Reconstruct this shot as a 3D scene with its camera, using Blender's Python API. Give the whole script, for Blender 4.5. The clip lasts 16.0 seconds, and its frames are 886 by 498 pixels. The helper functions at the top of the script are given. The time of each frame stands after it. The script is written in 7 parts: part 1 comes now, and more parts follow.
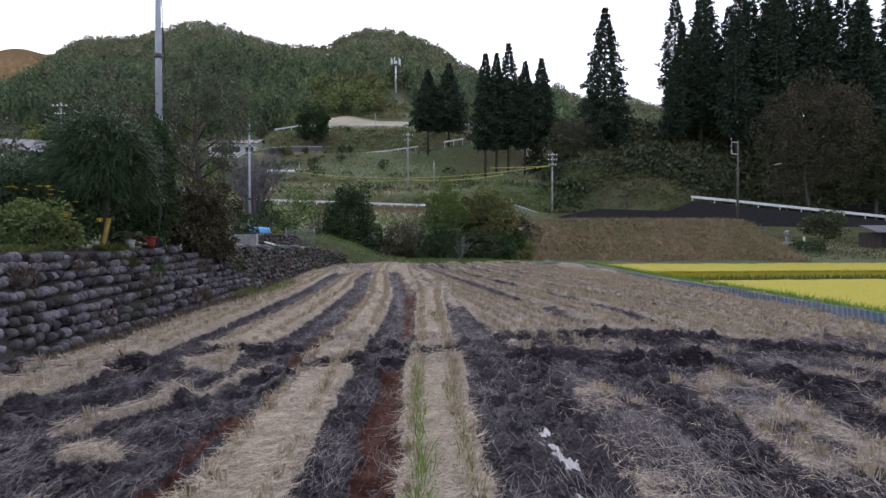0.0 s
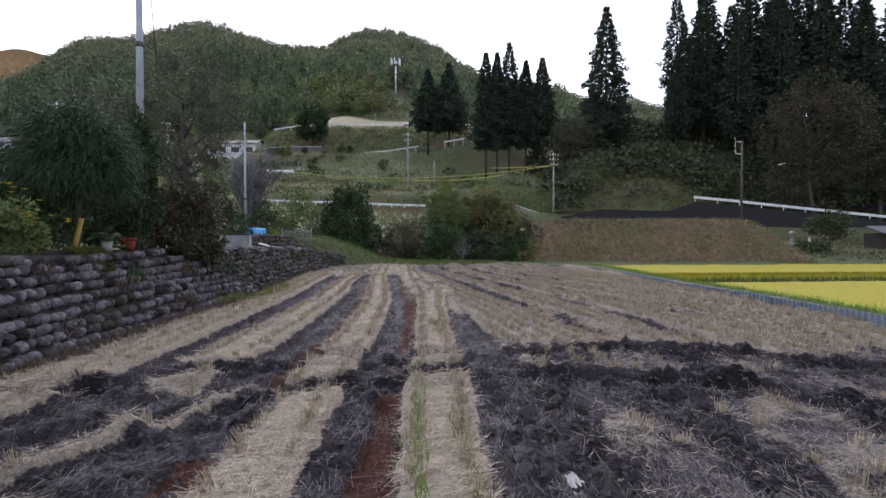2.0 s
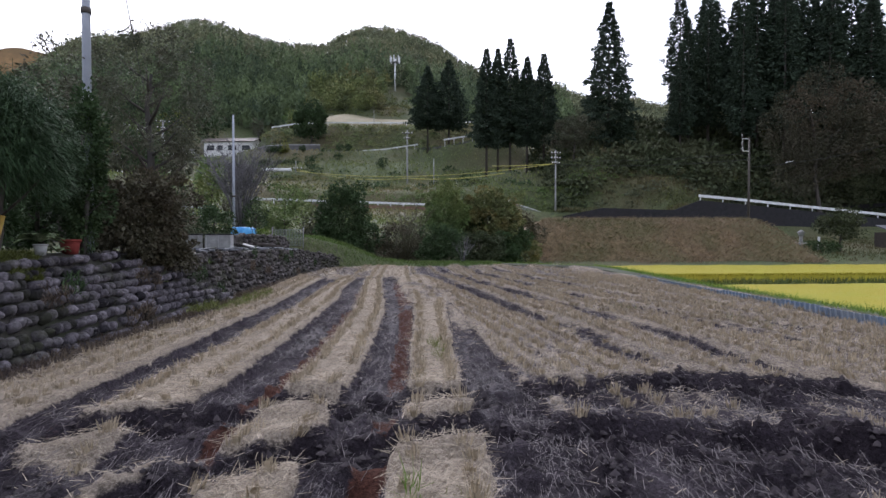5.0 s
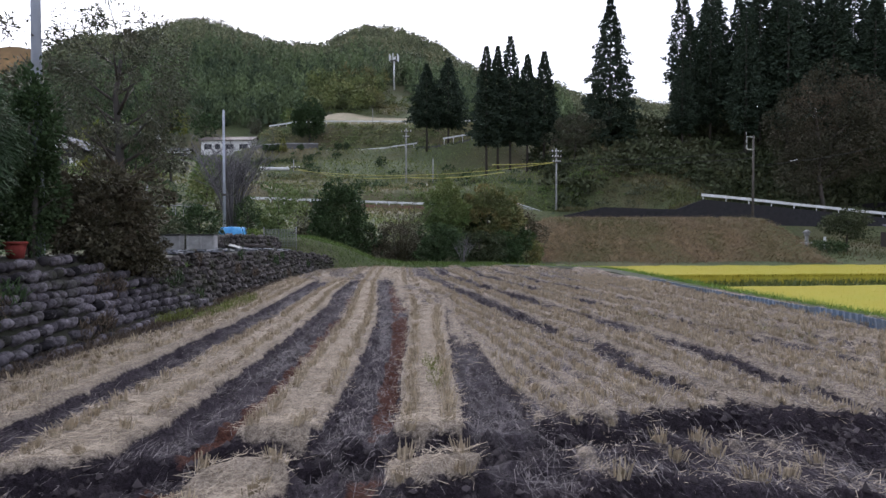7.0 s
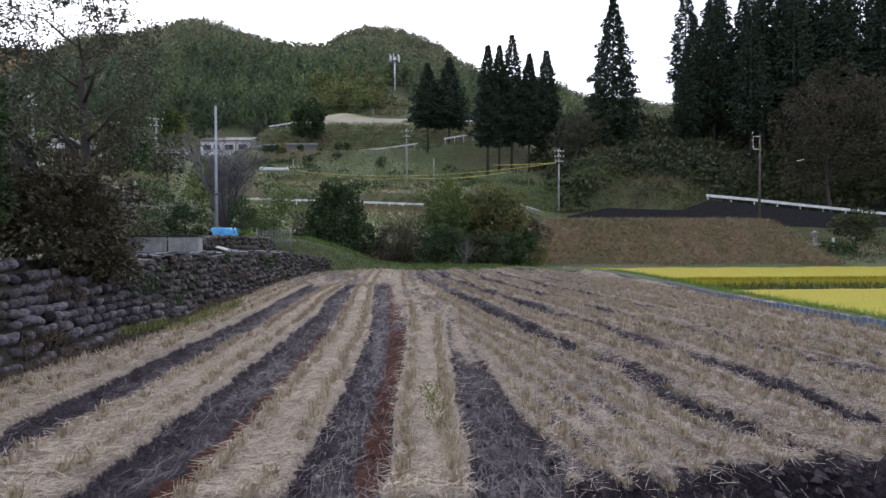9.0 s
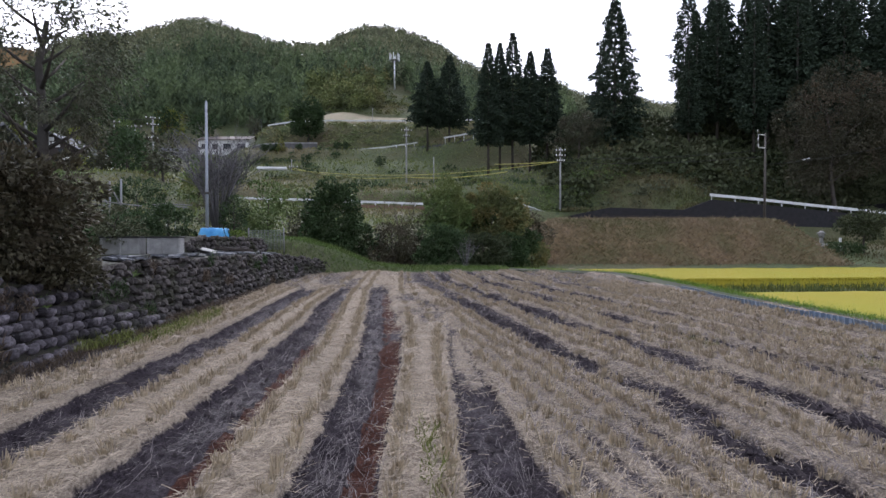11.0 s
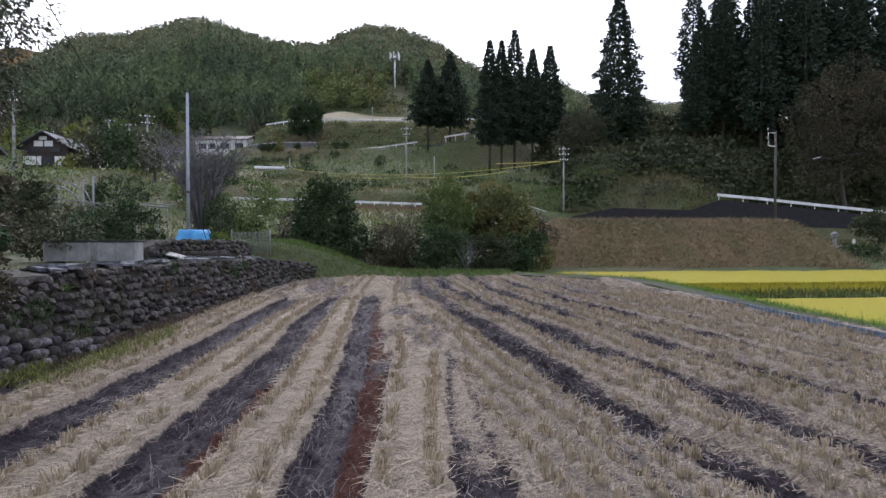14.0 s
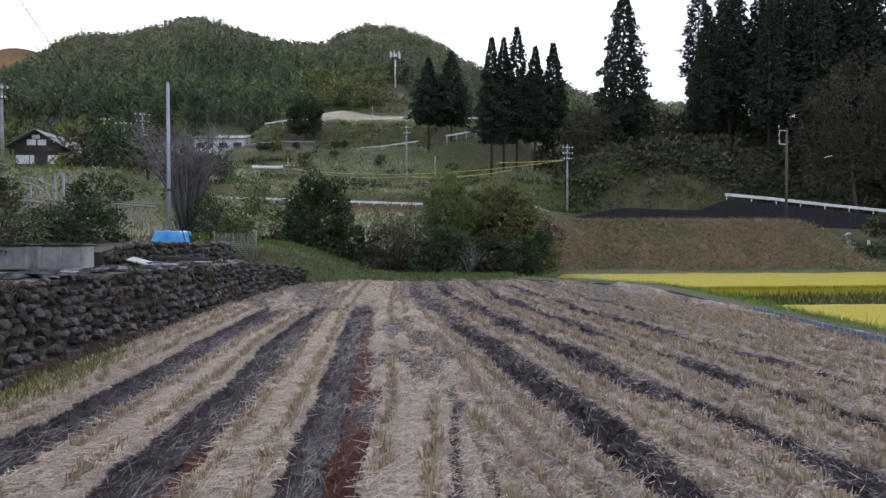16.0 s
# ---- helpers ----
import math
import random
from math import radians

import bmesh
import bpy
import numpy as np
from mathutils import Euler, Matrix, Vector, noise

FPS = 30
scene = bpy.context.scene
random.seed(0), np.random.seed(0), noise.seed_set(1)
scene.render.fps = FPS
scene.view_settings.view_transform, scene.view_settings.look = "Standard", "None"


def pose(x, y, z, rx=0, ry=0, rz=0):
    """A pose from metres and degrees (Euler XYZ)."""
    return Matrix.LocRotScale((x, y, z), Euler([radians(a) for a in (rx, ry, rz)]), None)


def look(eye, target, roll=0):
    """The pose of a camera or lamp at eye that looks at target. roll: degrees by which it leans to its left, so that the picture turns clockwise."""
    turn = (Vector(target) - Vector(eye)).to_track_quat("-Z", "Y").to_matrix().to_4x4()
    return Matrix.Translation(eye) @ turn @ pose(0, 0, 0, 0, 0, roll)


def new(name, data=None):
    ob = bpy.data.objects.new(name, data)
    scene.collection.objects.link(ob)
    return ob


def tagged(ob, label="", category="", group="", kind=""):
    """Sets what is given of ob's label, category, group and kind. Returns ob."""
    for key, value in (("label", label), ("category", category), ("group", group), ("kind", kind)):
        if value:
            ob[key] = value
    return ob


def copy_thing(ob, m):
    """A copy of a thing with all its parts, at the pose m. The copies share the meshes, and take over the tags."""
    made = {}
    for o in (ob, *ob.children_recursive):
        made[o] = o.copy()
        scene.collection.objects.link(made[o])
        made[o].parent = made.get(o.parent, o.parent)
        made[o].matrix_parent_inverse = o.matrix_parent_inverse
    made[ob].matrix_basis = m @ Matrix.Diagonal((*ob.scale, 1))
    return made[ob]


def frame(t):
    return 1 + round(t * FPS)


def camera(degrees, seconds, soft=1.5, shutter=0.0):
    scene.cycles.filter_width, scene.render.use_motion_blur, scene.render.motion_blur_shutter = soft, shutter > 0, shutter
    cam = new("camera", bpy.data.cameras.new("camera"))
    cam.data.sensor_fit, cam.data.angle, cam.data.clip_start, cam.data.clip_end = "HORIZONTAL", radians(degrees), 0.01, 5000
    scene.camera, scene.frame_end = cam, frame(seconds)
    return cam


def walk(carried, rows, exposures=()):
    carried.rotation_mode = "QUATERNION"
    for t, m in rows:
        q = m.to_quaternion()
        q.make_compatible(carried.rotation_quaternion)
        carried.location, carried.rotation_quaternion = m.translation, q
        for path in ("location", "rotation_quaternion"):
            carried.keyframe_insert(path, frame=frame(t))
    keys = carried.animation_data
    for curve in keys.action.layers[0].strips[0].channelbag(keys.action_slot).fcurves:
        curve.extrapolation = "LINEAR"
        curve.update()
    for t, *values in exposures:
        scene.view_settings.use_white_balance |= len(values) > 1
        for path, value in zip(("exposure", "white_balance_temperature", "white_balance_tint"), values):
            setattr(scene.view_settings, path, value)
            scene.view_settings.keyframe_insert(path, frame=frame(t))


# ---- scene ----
cam = camera(75.9, 16.0)
PATH = [
    (0, (0.02, -0.047, 1.529), (0.161, 1.948, 1.492), -0.06),
    (0.5, (0.028, 0.16, 1.536), (0.169, 2.154, 1.499), -0.06),
    (1, (0.03, 0.374, 1.548), (0.172, 2.368, 1.511), -0.06),
    (1.5, (0.033, 0.593, 1.556), (0.175, 2.588, 1.519), -0.06),
    (2, (0.038, 0.828, 1.555), (0.179, 2.823, 1.52), -0.06),
    (2.5, (0.04, 1.09, 1.566), (0.182, 3.085, 1.53), -0.06),
    (3, (0.062, 1.37, 1.556), (0.203, 3.364, 1.522), -0.06),
    (3.5, (0.084, 1.664, 1.563), (0.226, 3.659, 1.528), -0.06),
    (4, (0.099, 1.98, 1.57), (0.24, 3.975, 1.534), -0.06),
    (6.5, (0.215, 3.512, 1.628), (0.359, 5.506, 1.588), -0.06),
    (7, (0.243, 3.793, 1.63), (0.387, 5.787, 1.59), -0.06),
    (7.5, (0.265, 4.044, 1.631), (0.408, 6.038, 1.592), -0.06),
    (8, (0.287, 4.284, 1.641), (0.43, 6.279, 1.602), -0.06),
    (8.5, (0.307, 4.537, 1.637), (0.448, 6.532, 1.599), -0.06),
    (9, (0.313, 4.984, 1.64), (0.454, 6.979, 1.604), -0.06),
    (11.5, (0.417, 6.36, 1.688), (0.558, 8.355, 1.651), -0.06),
    (12, (0.445, 6.672, 1.696), (0.586, 8.667, 1.66), -0.06),
    (12.5, (0.485, 7.001, 1.71), (0.624, 8.996, 1.674), -0.06),
    (13, (0.504, 7.357, 1.732), (0.644, 9.352, 1.694), -0.06),
    (13.5, (0.548, 7.727, 1.742), (0.685, 9.722, 1.705), -0.06),
    (14, (0.576, 8.101, 1.761), (0.714, 10.096, 1.726), -0.06),
    (14.5, (0.611, 8.493, 1.776), (0.748, 10.488, 1.743), -0.06),
    (15, (0.625, 8.889, 1.788), (0.761, 10.884, 1.755), -0.06),
    (15.5, (0.642, 9.294, 1.799), (0.779, 11.289, 1.764), -0.06),
    (16, (0.684, 9.997, 1.823), (0.819, 11.992, 1.789), -0.06),
]
walk(cam, [(t, look(eye, target, roll)) for t, eye, target, roll in PATH], [(0, 0.46, 6050, 18), (16, 0.46, 6050, 18)])

# ---------------------------------------------------------------- light
world = bpy.data.worlds.new("overcast_evening")
scene.world = world
world.use_nodes = True
wn, wl = world.node_tree.nodes, world.node_tree.links
wn.clear()
sky = wn.new("ShaderNodeTexSky")
sky.sky_type = 'NISHITA'
sky.sun_disc = False
sky.sun_elevation = radians(38)
sky.sun_rotation = radians(-12)
sky.air_density, sky.dust_density, sky.ozone_density = 1.0, 6.0, 0.6
hue = wn.new("ShaderNodeHueSaturation")
hue.inputs["Saturation"].default_value = 0.16
wbg = wn.new("ShaderNodeBackground")
wbg.inputs["Strength"].default_value = 0.15
wout = wn.new("ShaderNodeOutputWorld")
wl.new(sky.outputs[0], hue.inputs["Color"])
veil = wn.new("ShaderNodeMix")
veil.data_type = 'RGBA'
veil.inputs["Factor"].default_value = 0.5
veil.inputs["B"].default_value = (8.0, 8.6, 9.6, 1)
wl.new(hue.outputs[0], veil.inputs["A"])
wl.new(veil.outputs["Result"], wbg.inputs["Color"])
wl.new(wbg.outputs[0], wout.inputs["Surface"])

sun = new("sun", bpy.data.lights.new("sun", 'SUN'))
sun.data.energy, sun.data.angle, sun.data.color = 0.5, radians(25), (1.0, 0.97, 0.93)
sun.matrix_world = look((-20, 94, 78), (0, 0, 0))


# ---------------------------------------------------------------- materials
def mat_base(name, rough=0.8, metal=0.0, spec=0.3):
    m = bpy.data.materials.new(name)
    m.use_nodes = True
    b = m.node_tree.nodes["Principled BSDF"]
    b.inputs["Roughness"].default_value = rough
    b.inputs["Metallic"].default_value = metal
    b.inputs["Specular IOR Level"].default_value = spec
    return m, m.node_tree.nodes, m.node_tree.links, b


def noise_node(n, l, scale, detail=6.0, rough=0.6):
    co = n.new("ShaderNodeNewGeometry")
    t = n.new("ShaderNodeTexNoise")
    t.inputs["Scale"].default_value = scale
    t.inputs["Detail"].default_value = detail
    t.inputs["Roughness"].default_value = rough
    l.new(co.outputs["Position"], t.inputs["Vector"])
    return t.outputs["Fac"]


def ramp(n, l, fac, stops):
    r = n.new("ShaderNodeValToRGB")
    e = r.color_ramp.elements
    while len(e) < len(stops):
        e.new(0.5)
    for k, (p, c) in zip(e, stops):
        k.position, k.color = p, (*c, 1)
    l.new(fac, r.inputs["Fac"])
    return r.outputs["Color"]


def mix(n, l, a, b, fac, mode='MIX'):
    m = n.new("ShaderNodeMix")
    m.data_type, m.blend_type = 'RGBA', mode
    for sock, v in ((m.inputs["Factor"], fac), (m.inputs["A"], a), (m.inputs["B"], b)):
        if isinstance(v, (int, float)):
            sock.default_value = v
        elif isinstance(v, tuple):
            sock.default_value = (*v, 1)
        else:
            l.new(v, sock)
    return m.outputs["Result"]


def bump(n, l, b, height, strength=0.4, dist=0.03):
    k = n.new("ShaderNodeBump")
    k.inputs["Strength"].default_value, k.inputs["Distance"].default_value = strength, dist
    l.new(height, k.inputs["Height"])
    l.new(k.outputs["Normal"], b.inputs["Normal"])


def patchy(name, c1, c2, c3=None, fine=9.0, broad=0.7, rough=0.85, bump_s=0.5, bump_d=0.03, metal=0.0, spec=0.3):
    """A weathered surface: fine grain over broad stains."""
    m, n, l, b = mat_base(name, rough, metal, spec)
    f, g = noise_node(n, l, fine), noise_node(n, l, broad, 4.0)
    a = ramp(n, l, f, [(0.3, c1), (0.7, c2)])
    l.new(mix(n, l, a, c3 or c1, ramp(n, l, g, [(0.42, (0, 0, 0)), (0.66, (1, 1, 1))])), b.inputs["Base Color"])
    bump(n, l, b, f, bump_s, bump_d)
    return m


def leafy(name, c1, c2, c3, rough=0.6, broad=0.25, spec=0.2, gain=1.0, soft=0.3, crowns=0.0):
    """Foliage: every leaf has its own shade, broad patches drift to a third colour, and crowns differ in tone."""
    c1 = tuple(a + soft * (b - a) for a, b in zip(c1, c2))
    c1, c2, c3 = (tuple(gain * v for v in c) for c in (c1, c2, c3))
    m, n, l, b = mat_base(name, rough, 0.0, spec)
    geo = n.new("ShaderNodeNewGeometry")
    a = ramp(n, l, geo.outputs["Random Per Island"], [(0.0, c1), (1.0, c2)])
    g = noise_node(n, l, broad, 3.0)
    c = mix(n, l, a, c3, ramp(n, l, g, [(0.45, (0, 0, 0)), (0.7, (1, 1, 1))]))
    if crowns:
        c = mix(n, l, c, ramp(n, l, noise_node(n, l, crowns, 2.0), [(0.35, (0.5, 0.52, 0.55)), (0.65, (1.3, 1.25, 1.15))]), 1.0, 'MULTIPLY')
    l.new(c, b.inputs["Base Color"])
    return m


def island(name, c1, c2, rough=0.9, spec=0.2, obj=False, fine=14.0, bump_s=0.5):
    """Stones and other pieces: shade by piece, with grain."""
    m, n, l, b = mat_base(name, rough, 0.0, spec)
    if obj:
        r = n.new("ShaderNodeObjectInfo").outputs["Random"]
    else:
        r = n.new("ShaderNodeNewGeometry").outputs["Random Per Island"]
    a = ramp(n, l, r, [(0.0, c1), (1.0, c2)])
    f = noise_node(n, l, fine)
    c = mix(n, l, a, ramp(n, l, f, [(0.32, (0.16, 0.155, 0.16)), (0.68, (1.15, 1.15, 1.18))]), 0.8, 'MULTIPLY')
    g = noise_node(n, l, fine * 0.45, 5.0, 0.7)
    c = mix(n, l, c, (0.3, 0.29, 0.28), ramp(n, l, g, [(0.6, (0, 0, 0)), (0.72, (0.75, 0.75, 0.75))]))
    d = noise_node(n, l, 1.3, 4.0)
    c = mix(n, l, c, (0.035, 0.038, 0.018), ramp(n, l, d, [(0.5, (0, 0, 0)), (0.68, (0.8, 0.8, 0.8))]))
    l.new(c, b.inputs["Base Color"])
    bump(n, l, b, f, bump_s, 0.04)
    return m


def field_material():
    m, n, l, b = mat_base("paddy_soil", 0.9, 0.0, 0.1)

    def attr(k):
        a = n.new("ShaderNodeAttribute")
        a.attribute_name = k
        return a.outputs["Fac"]
    f1, f2, f3 = noise_node(n, l, 30.0, 8.0, 0.7), noise_node(n, l, 3.0, 5.0), noise_node(n, l, 110.0, 4.0, 0.7)
    mud = mix(n, l, ramp(n, l, f1, [(0.3, (0.014, 0.0115, 0.014)), (0.72, (0.105, 0.088, 0.104))]),
              ramp(n, l, f2, [(0.35, (0.45, 0.42, 0.45)), (0.65, (1, 1, 1))]), 0.8, 'MULTIPLY')
    red = ramp(n, l, f1, [(0.3, (0.028, 0.014, 0.011)), (0.7, (0.12, 0.052, 0.038))])
    straw = mix(n, l, ramp(n, l, f1, [(0.28, (0.15, 0.12, 0.092)), (0.63, (0.44, 0.372, 0.3))]),
                ramp(n, l, f2, [(0.3, (0.6, 0.6, 0.6)), (0.6, (1, 1, 1))]), 0.7, 'MULTIPLY')
    mud = mix(n, l, mud, (0.48, 0.45, 0.48), attr("fresh"), 'MULTIPLY')
    def ragged(k, low, high):
        """An attribute whose border is broken up by the grain."""
        add = n.new("ShaderNodeMath")
        add.operation = 'MULTIPLY_ADD'
        add.inputs[1].default_value = 0.7
        l.new(f1, add.inputs[0])
        l.new(attr(k), add.inputs[2])
        mr = n.new("ShaderNodeMapRange")
        mr.interpolation_type = 'SMOOTHSTEP'
        mr.inputs["From Min"].default_value, mr.inputs["From Max"].default_value = low + 0.35, high + 0.35
        l.new(add.outputs[0], mr.inputs["Value"])
        return mr.outputs[0]
    c = mix(n, l, mud, red, ragged("red", 0.15, 0.5))
    c = mix(n, l, c, straw, ragged("straw", 0.32, 0.68))
    c = mix(n, l, c, ramp(n, l, f3, [(0.32, (0.35, 0.34, 0.33)), (0.6, (1.25, 1.25, 1.25))]), 0.75, 'MULTIPLY')
    l.new(c, b.inputs["Base Color"])
    rr = n.new("ShaderNodeMapRange")
    rr.inputs["To Min"].default_value, rr.inputs["To Max"].default_value = 0.95, 0.42
    l.new(attr("wet"), rr.inputs["Value"])
    l.new(rr.outputs[0], b.inputs["Roughness"])
    bump(n, l, b, f1, 1.0, 0.04)
    return m


M_field = field_material()
M_ground = patchy("hill_grass", (0.034, 0.047, 0.019), (0.09, 0.112, 0.042), (0.105, 0.094, 0.05), fine=2.2, broad=0.06, bump_s=0.8, bump_d=0.3)
M_soil = patchy("garden_soil", (0.028, 0.028, 0.02), (0.06, 0.065, 0.038), (0.035, 0.05, 0.02), fine=8, broad=0.8)
M_mound = patchy("mown_bank", (0.075, 0.05, 0.03), (0.26, 0.18, 0.1), (0.1, 0.095, 0.042), fine=2.2, broad=0.16, bump_s=1.0, bump_d=0.15)
M_cobble = island("river_cobble", (0.018, 0.016, 0.019), (0.26, 0.235, 0.255), obj=True, fine=17, bump_s=1.0)
M_cobble_i = island("river_cobble_rest", (0.018, 0.016, 0.019), (0.26, 0.235, 0.255), fine=17, bump_s=1.0)
M_rubble = island("dark_rubble", (0.035, 0.031, 0.03), (0.165, 0.147, 0.137), obj=True)
M_rubble_i = island("dark_rubble_rest", (0.035, 0.031, 0.03), (0.165, 0.147, 0.137))
M_wallcore = patchy("wall_earth", (0.018, 0.016, 0.014), (0.055, 0.048, 0.04), (0.03, 0.034, 0.018), fine=12, broad=1.2)
M_retain = patchy("stained_concrete", (0.012, 0.012, 0.014), (0.032, 0.031, 0.034), (0.022, 0.02, 0.022), fine=1.6, broad=0.2, bump_s=0.3)
M_asphalt = patchy("asphalt", (0.06, 0.06, 0.06), (0.12, 0.12, 0.118), (0.15, 0.145, 0.135), fine=20, broad=0.3)
M_white = patchy("white_painted_steel", (0.62, 0.64, 0.66), (0.78, 0.79, 0.8), (0.55, 0.55, 0.53), fine=6, broad=1.0, rough=0.45, bump_s=0.05)
M_concrete = patchy("grey_concrete", (0.26, 0.26, 0.26), (0.4, 0.4, 0.39), (0.2, 0.2, 0.19), fine=8, broad=1.1, rough=0.85, bump_s=0.2)
M_pole = patchy("galvanised_steel", (0.3, 0.32, 0.37), (0.4, 0.42, 0.47), (0.27, 0.29, 0.33), fine=4, broad=0.8, rough=0.5, metal=0.3, bump_s=0.05)
M_bark = patchy("bark", (0.03, 0.024, 0.02), (0.1, 0.085, 0.07), (0.06, 0.055, 0.05), fine=9, broad=1.4, bump_s=0.8)
M_straw = leafy("straw_stalks", (0.19, 0.152, 0.108), (0.52, 0.435, 0.33), (0.36, 0.305, 0.24), rough=0.7, broad=0.5)
M_straw_grey = leafy("weathered_straw", (0.04, 0.035, 0.038), (0.25, 0.222, 0.22), (0.12, 0.107, 0.112), rough=0.75, broad=0.6)
M_stub = leafy("stubble_stalks", (0.125, 0.097, 0.062), (0.47, 0.39, 0.27), (0.32, 0.262, 0.187), rough=0.7, broad=0.4)
M_rice = leafy("ripe_rice", (0.22, 0.19, 0.012), (0.36, 0.305, 0.024), (0.28, 0.255, 0.018), rough=0.7, broad=0.3)
M_rice_bed = patchy("ripe_rice_mass", (0.22, 0.185, 0.012), (0.345, 0.295, 0.02), (0.26, 0.245, 0.016), fine=14, broad=0.35, bump_s=0.8, bump_d=0.06)
M_grass = leafy("fresh_grass", (0.06, 0.13, 0.015), (0.17, 0.27, 0.035), (0.11, 0.19, 0.03), rough=0.6, broad=0.5)
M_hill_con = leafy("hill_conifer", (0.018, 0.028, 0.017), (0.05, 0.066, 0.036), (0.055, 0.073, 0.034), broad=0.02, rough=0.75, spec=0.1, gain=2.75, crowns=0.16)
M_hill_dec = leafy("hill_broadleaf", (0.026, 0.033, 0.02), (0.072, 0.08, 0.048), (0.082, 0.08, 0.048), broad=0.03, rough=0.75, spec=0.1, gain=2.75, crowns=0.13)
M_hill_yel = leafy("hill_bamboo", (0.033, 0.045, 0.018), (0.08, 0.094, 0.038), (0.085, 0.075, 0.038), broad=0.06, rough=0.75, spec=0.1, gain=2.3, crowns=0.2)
M_cedar = leafy("cedar_foliage", (0.009, 0.0135, 0.0105), (0.027, 0.038, 0.025), (0.018, 0.027, 0.017), broad=0.2, rough=0.75, spec=0.1, gain=2.0)


# ---------------------------------------------------------------- mesh helpers
def np_mesh(name, V, F, material, smooth=False):
    """A mesh from arrays: V (n, 3), F (m, k) with one k."""
    V, F = np.asarray(V, dtype=np.float32), np.asarray(F, dtype=np.int32)
    me = bpy.data.meshes.new(name)
    me.vertices.add(len(V))
    me.vertices.foreach_set("co", V.ravel())
    me.loops.add(F.size)
    me.loops.foreach_set("vertex_index", F.ravel())
    me.polygons.add(len(F))
    me.polygons.foreach_set("loop_start", np.arange(0, F.size, F.shape[1], dtype=np.int32))
    if smooth:
        me.polygons.foreach_set("use_smooth", np.ones(len(F), dtype=bool))
    me.update(calc_edges=True)
    me.validate()
    me.materials.append(material)
    return me


def part(name, data, material=None, parent=None, label=""):
    """Links a bmesh or a mesh as one object, under its thing."""
    if isinstance(data, bmesh.types.BMesh):
        me = bpy.data.meshes.new(name)
        data.to_mesh(me)
        data.free()
        me.materials.append(material)
    else:
        me = data
    ob = new(name, me)
    ob.parent = parent
    return tagged(ob, label) if label else ob


def thing(name, at=(0, 0, 0), label="", category="", group="", rz=0.0):
    e = new(name)
    e.matrix_world = pose(*at, 0, 0, rz)
    return tagged(e, label, category, group)


def box(bm, x0, x1, y0, y1, z0, z1, bevel=0.0):
    r = bmesh.ops.create_cube(bm, size=1.0, matrix=Matrix.Translation(((x0 + x1) / 2, (y0 + y1) / 2, (z0 + z1) / 2)) @ Matrix.Diagonal((x1 - x0, y1 - y0, z1 - z0, 1)))
    if bevel:
        es = list({e for v in r["verts"] for e in v.link_edges})
        bmesh.ops.bevel(bm, geom=es, offset=bevel, segments=1, affect='EDGES')
    return bm


def tube(bm, pts, radii, sides=8, cap=True):
    """A round, tapering tube through pts."""
    pts = [Vector(p) for p in pts]
    rings = []
    for i, p in enumerate(pts):
        d = (pts[min(i + 1, len(pts) - 1)] - pts[max(i - 1, 0)]).normalized()
        u = d.cross(Vector((0, 0, 1)) if abs(d.z) < 0.9 else Vector((1, 0, 0))).normalized()
        v = d.cross(u)
        r = radii[i] if isinstance(radii, (list, tuple)) else radii
        rings.append([bm.verts.new(p + r * (math.cos(6.2832 * k / sides) * u + math.sin(6.2832 * k / sides) * v)) for k in range(sides)])
    for a, b in zip(rings, rings[1:]):
        for k in range(sides):
            f = bm.faces.new((a[k], a[(k + 1) % sides], b[(k + 1) % sides], b[k]))
            f.smooth = True
    if cap:
        bm.faces.new(rings[0][::-1])
        bm.faces.new(rings[-1])
    return bm


def unit(v):
    return v / np.maximum(np.linalg.norm(v, axis=-1, keepdims=True), 1e-9)


def blades_vf(P, D, L, W, rng, bend=0.25):
    """Bent, tapering blades: from P along D, length L, width W; six points and two quads each."""
    n = len(P)
    D = unit(D)
    S = unit(np.cross(D, rng.normal(size=(n, 3)))) * (np.asarray(W) / 2).reshape(-1, 1)
    L = np.asarray(L).reshape(-1, 1) * np.ones((n, 1))
    B = rng.normal(size=(n, 3)) * L * bend * 0.5
    mid = P + D * L * 0.55 + B * 0.3
    tip = P + D * L + B - np.array([0, 0, 1]) * L * bend * 0.35
    V = np.stack([P - S, P + S, mid - S * 0.8, mid + S * 0.8, tip - S * 0.25, tip + S * 0.25], 1).reshape(-1, 3)
    o = (np.arange(n) * 6).reshape(-1, 1)
    F = np.concatenate([o + np.array([[0, 1, 3, 2]]), o + np.array([[2, 3, 5, 4]])], 1).reshape(-1, 4)
    return V, F


def leaves_vf(P, D, L, W, rng):
    """Folded, pointed leaves: four points, one quad each."""
    n = len(P)
    D = unit(D)
    S = unit(np.cross(D, rng.normal(size=(n, 3))))
    N = np.cross(D, S)
    L = np.asarray(L).reshape(-1, 1) * np.ones((n, 1))
    W = np.asarray(W).reshape(-1, 1) * np.ones((n, 1))
    mid = P + D * L * 0.5
    V = np.stack([P, mid + S * W / 2 + N * W * 0.2, P + D * L, mid - S * W / 2 + N * W * 0.2], 1).reshape(-1, 3)
    F = np.arange(n * 4).reshape(-1, 4)
    return V, F


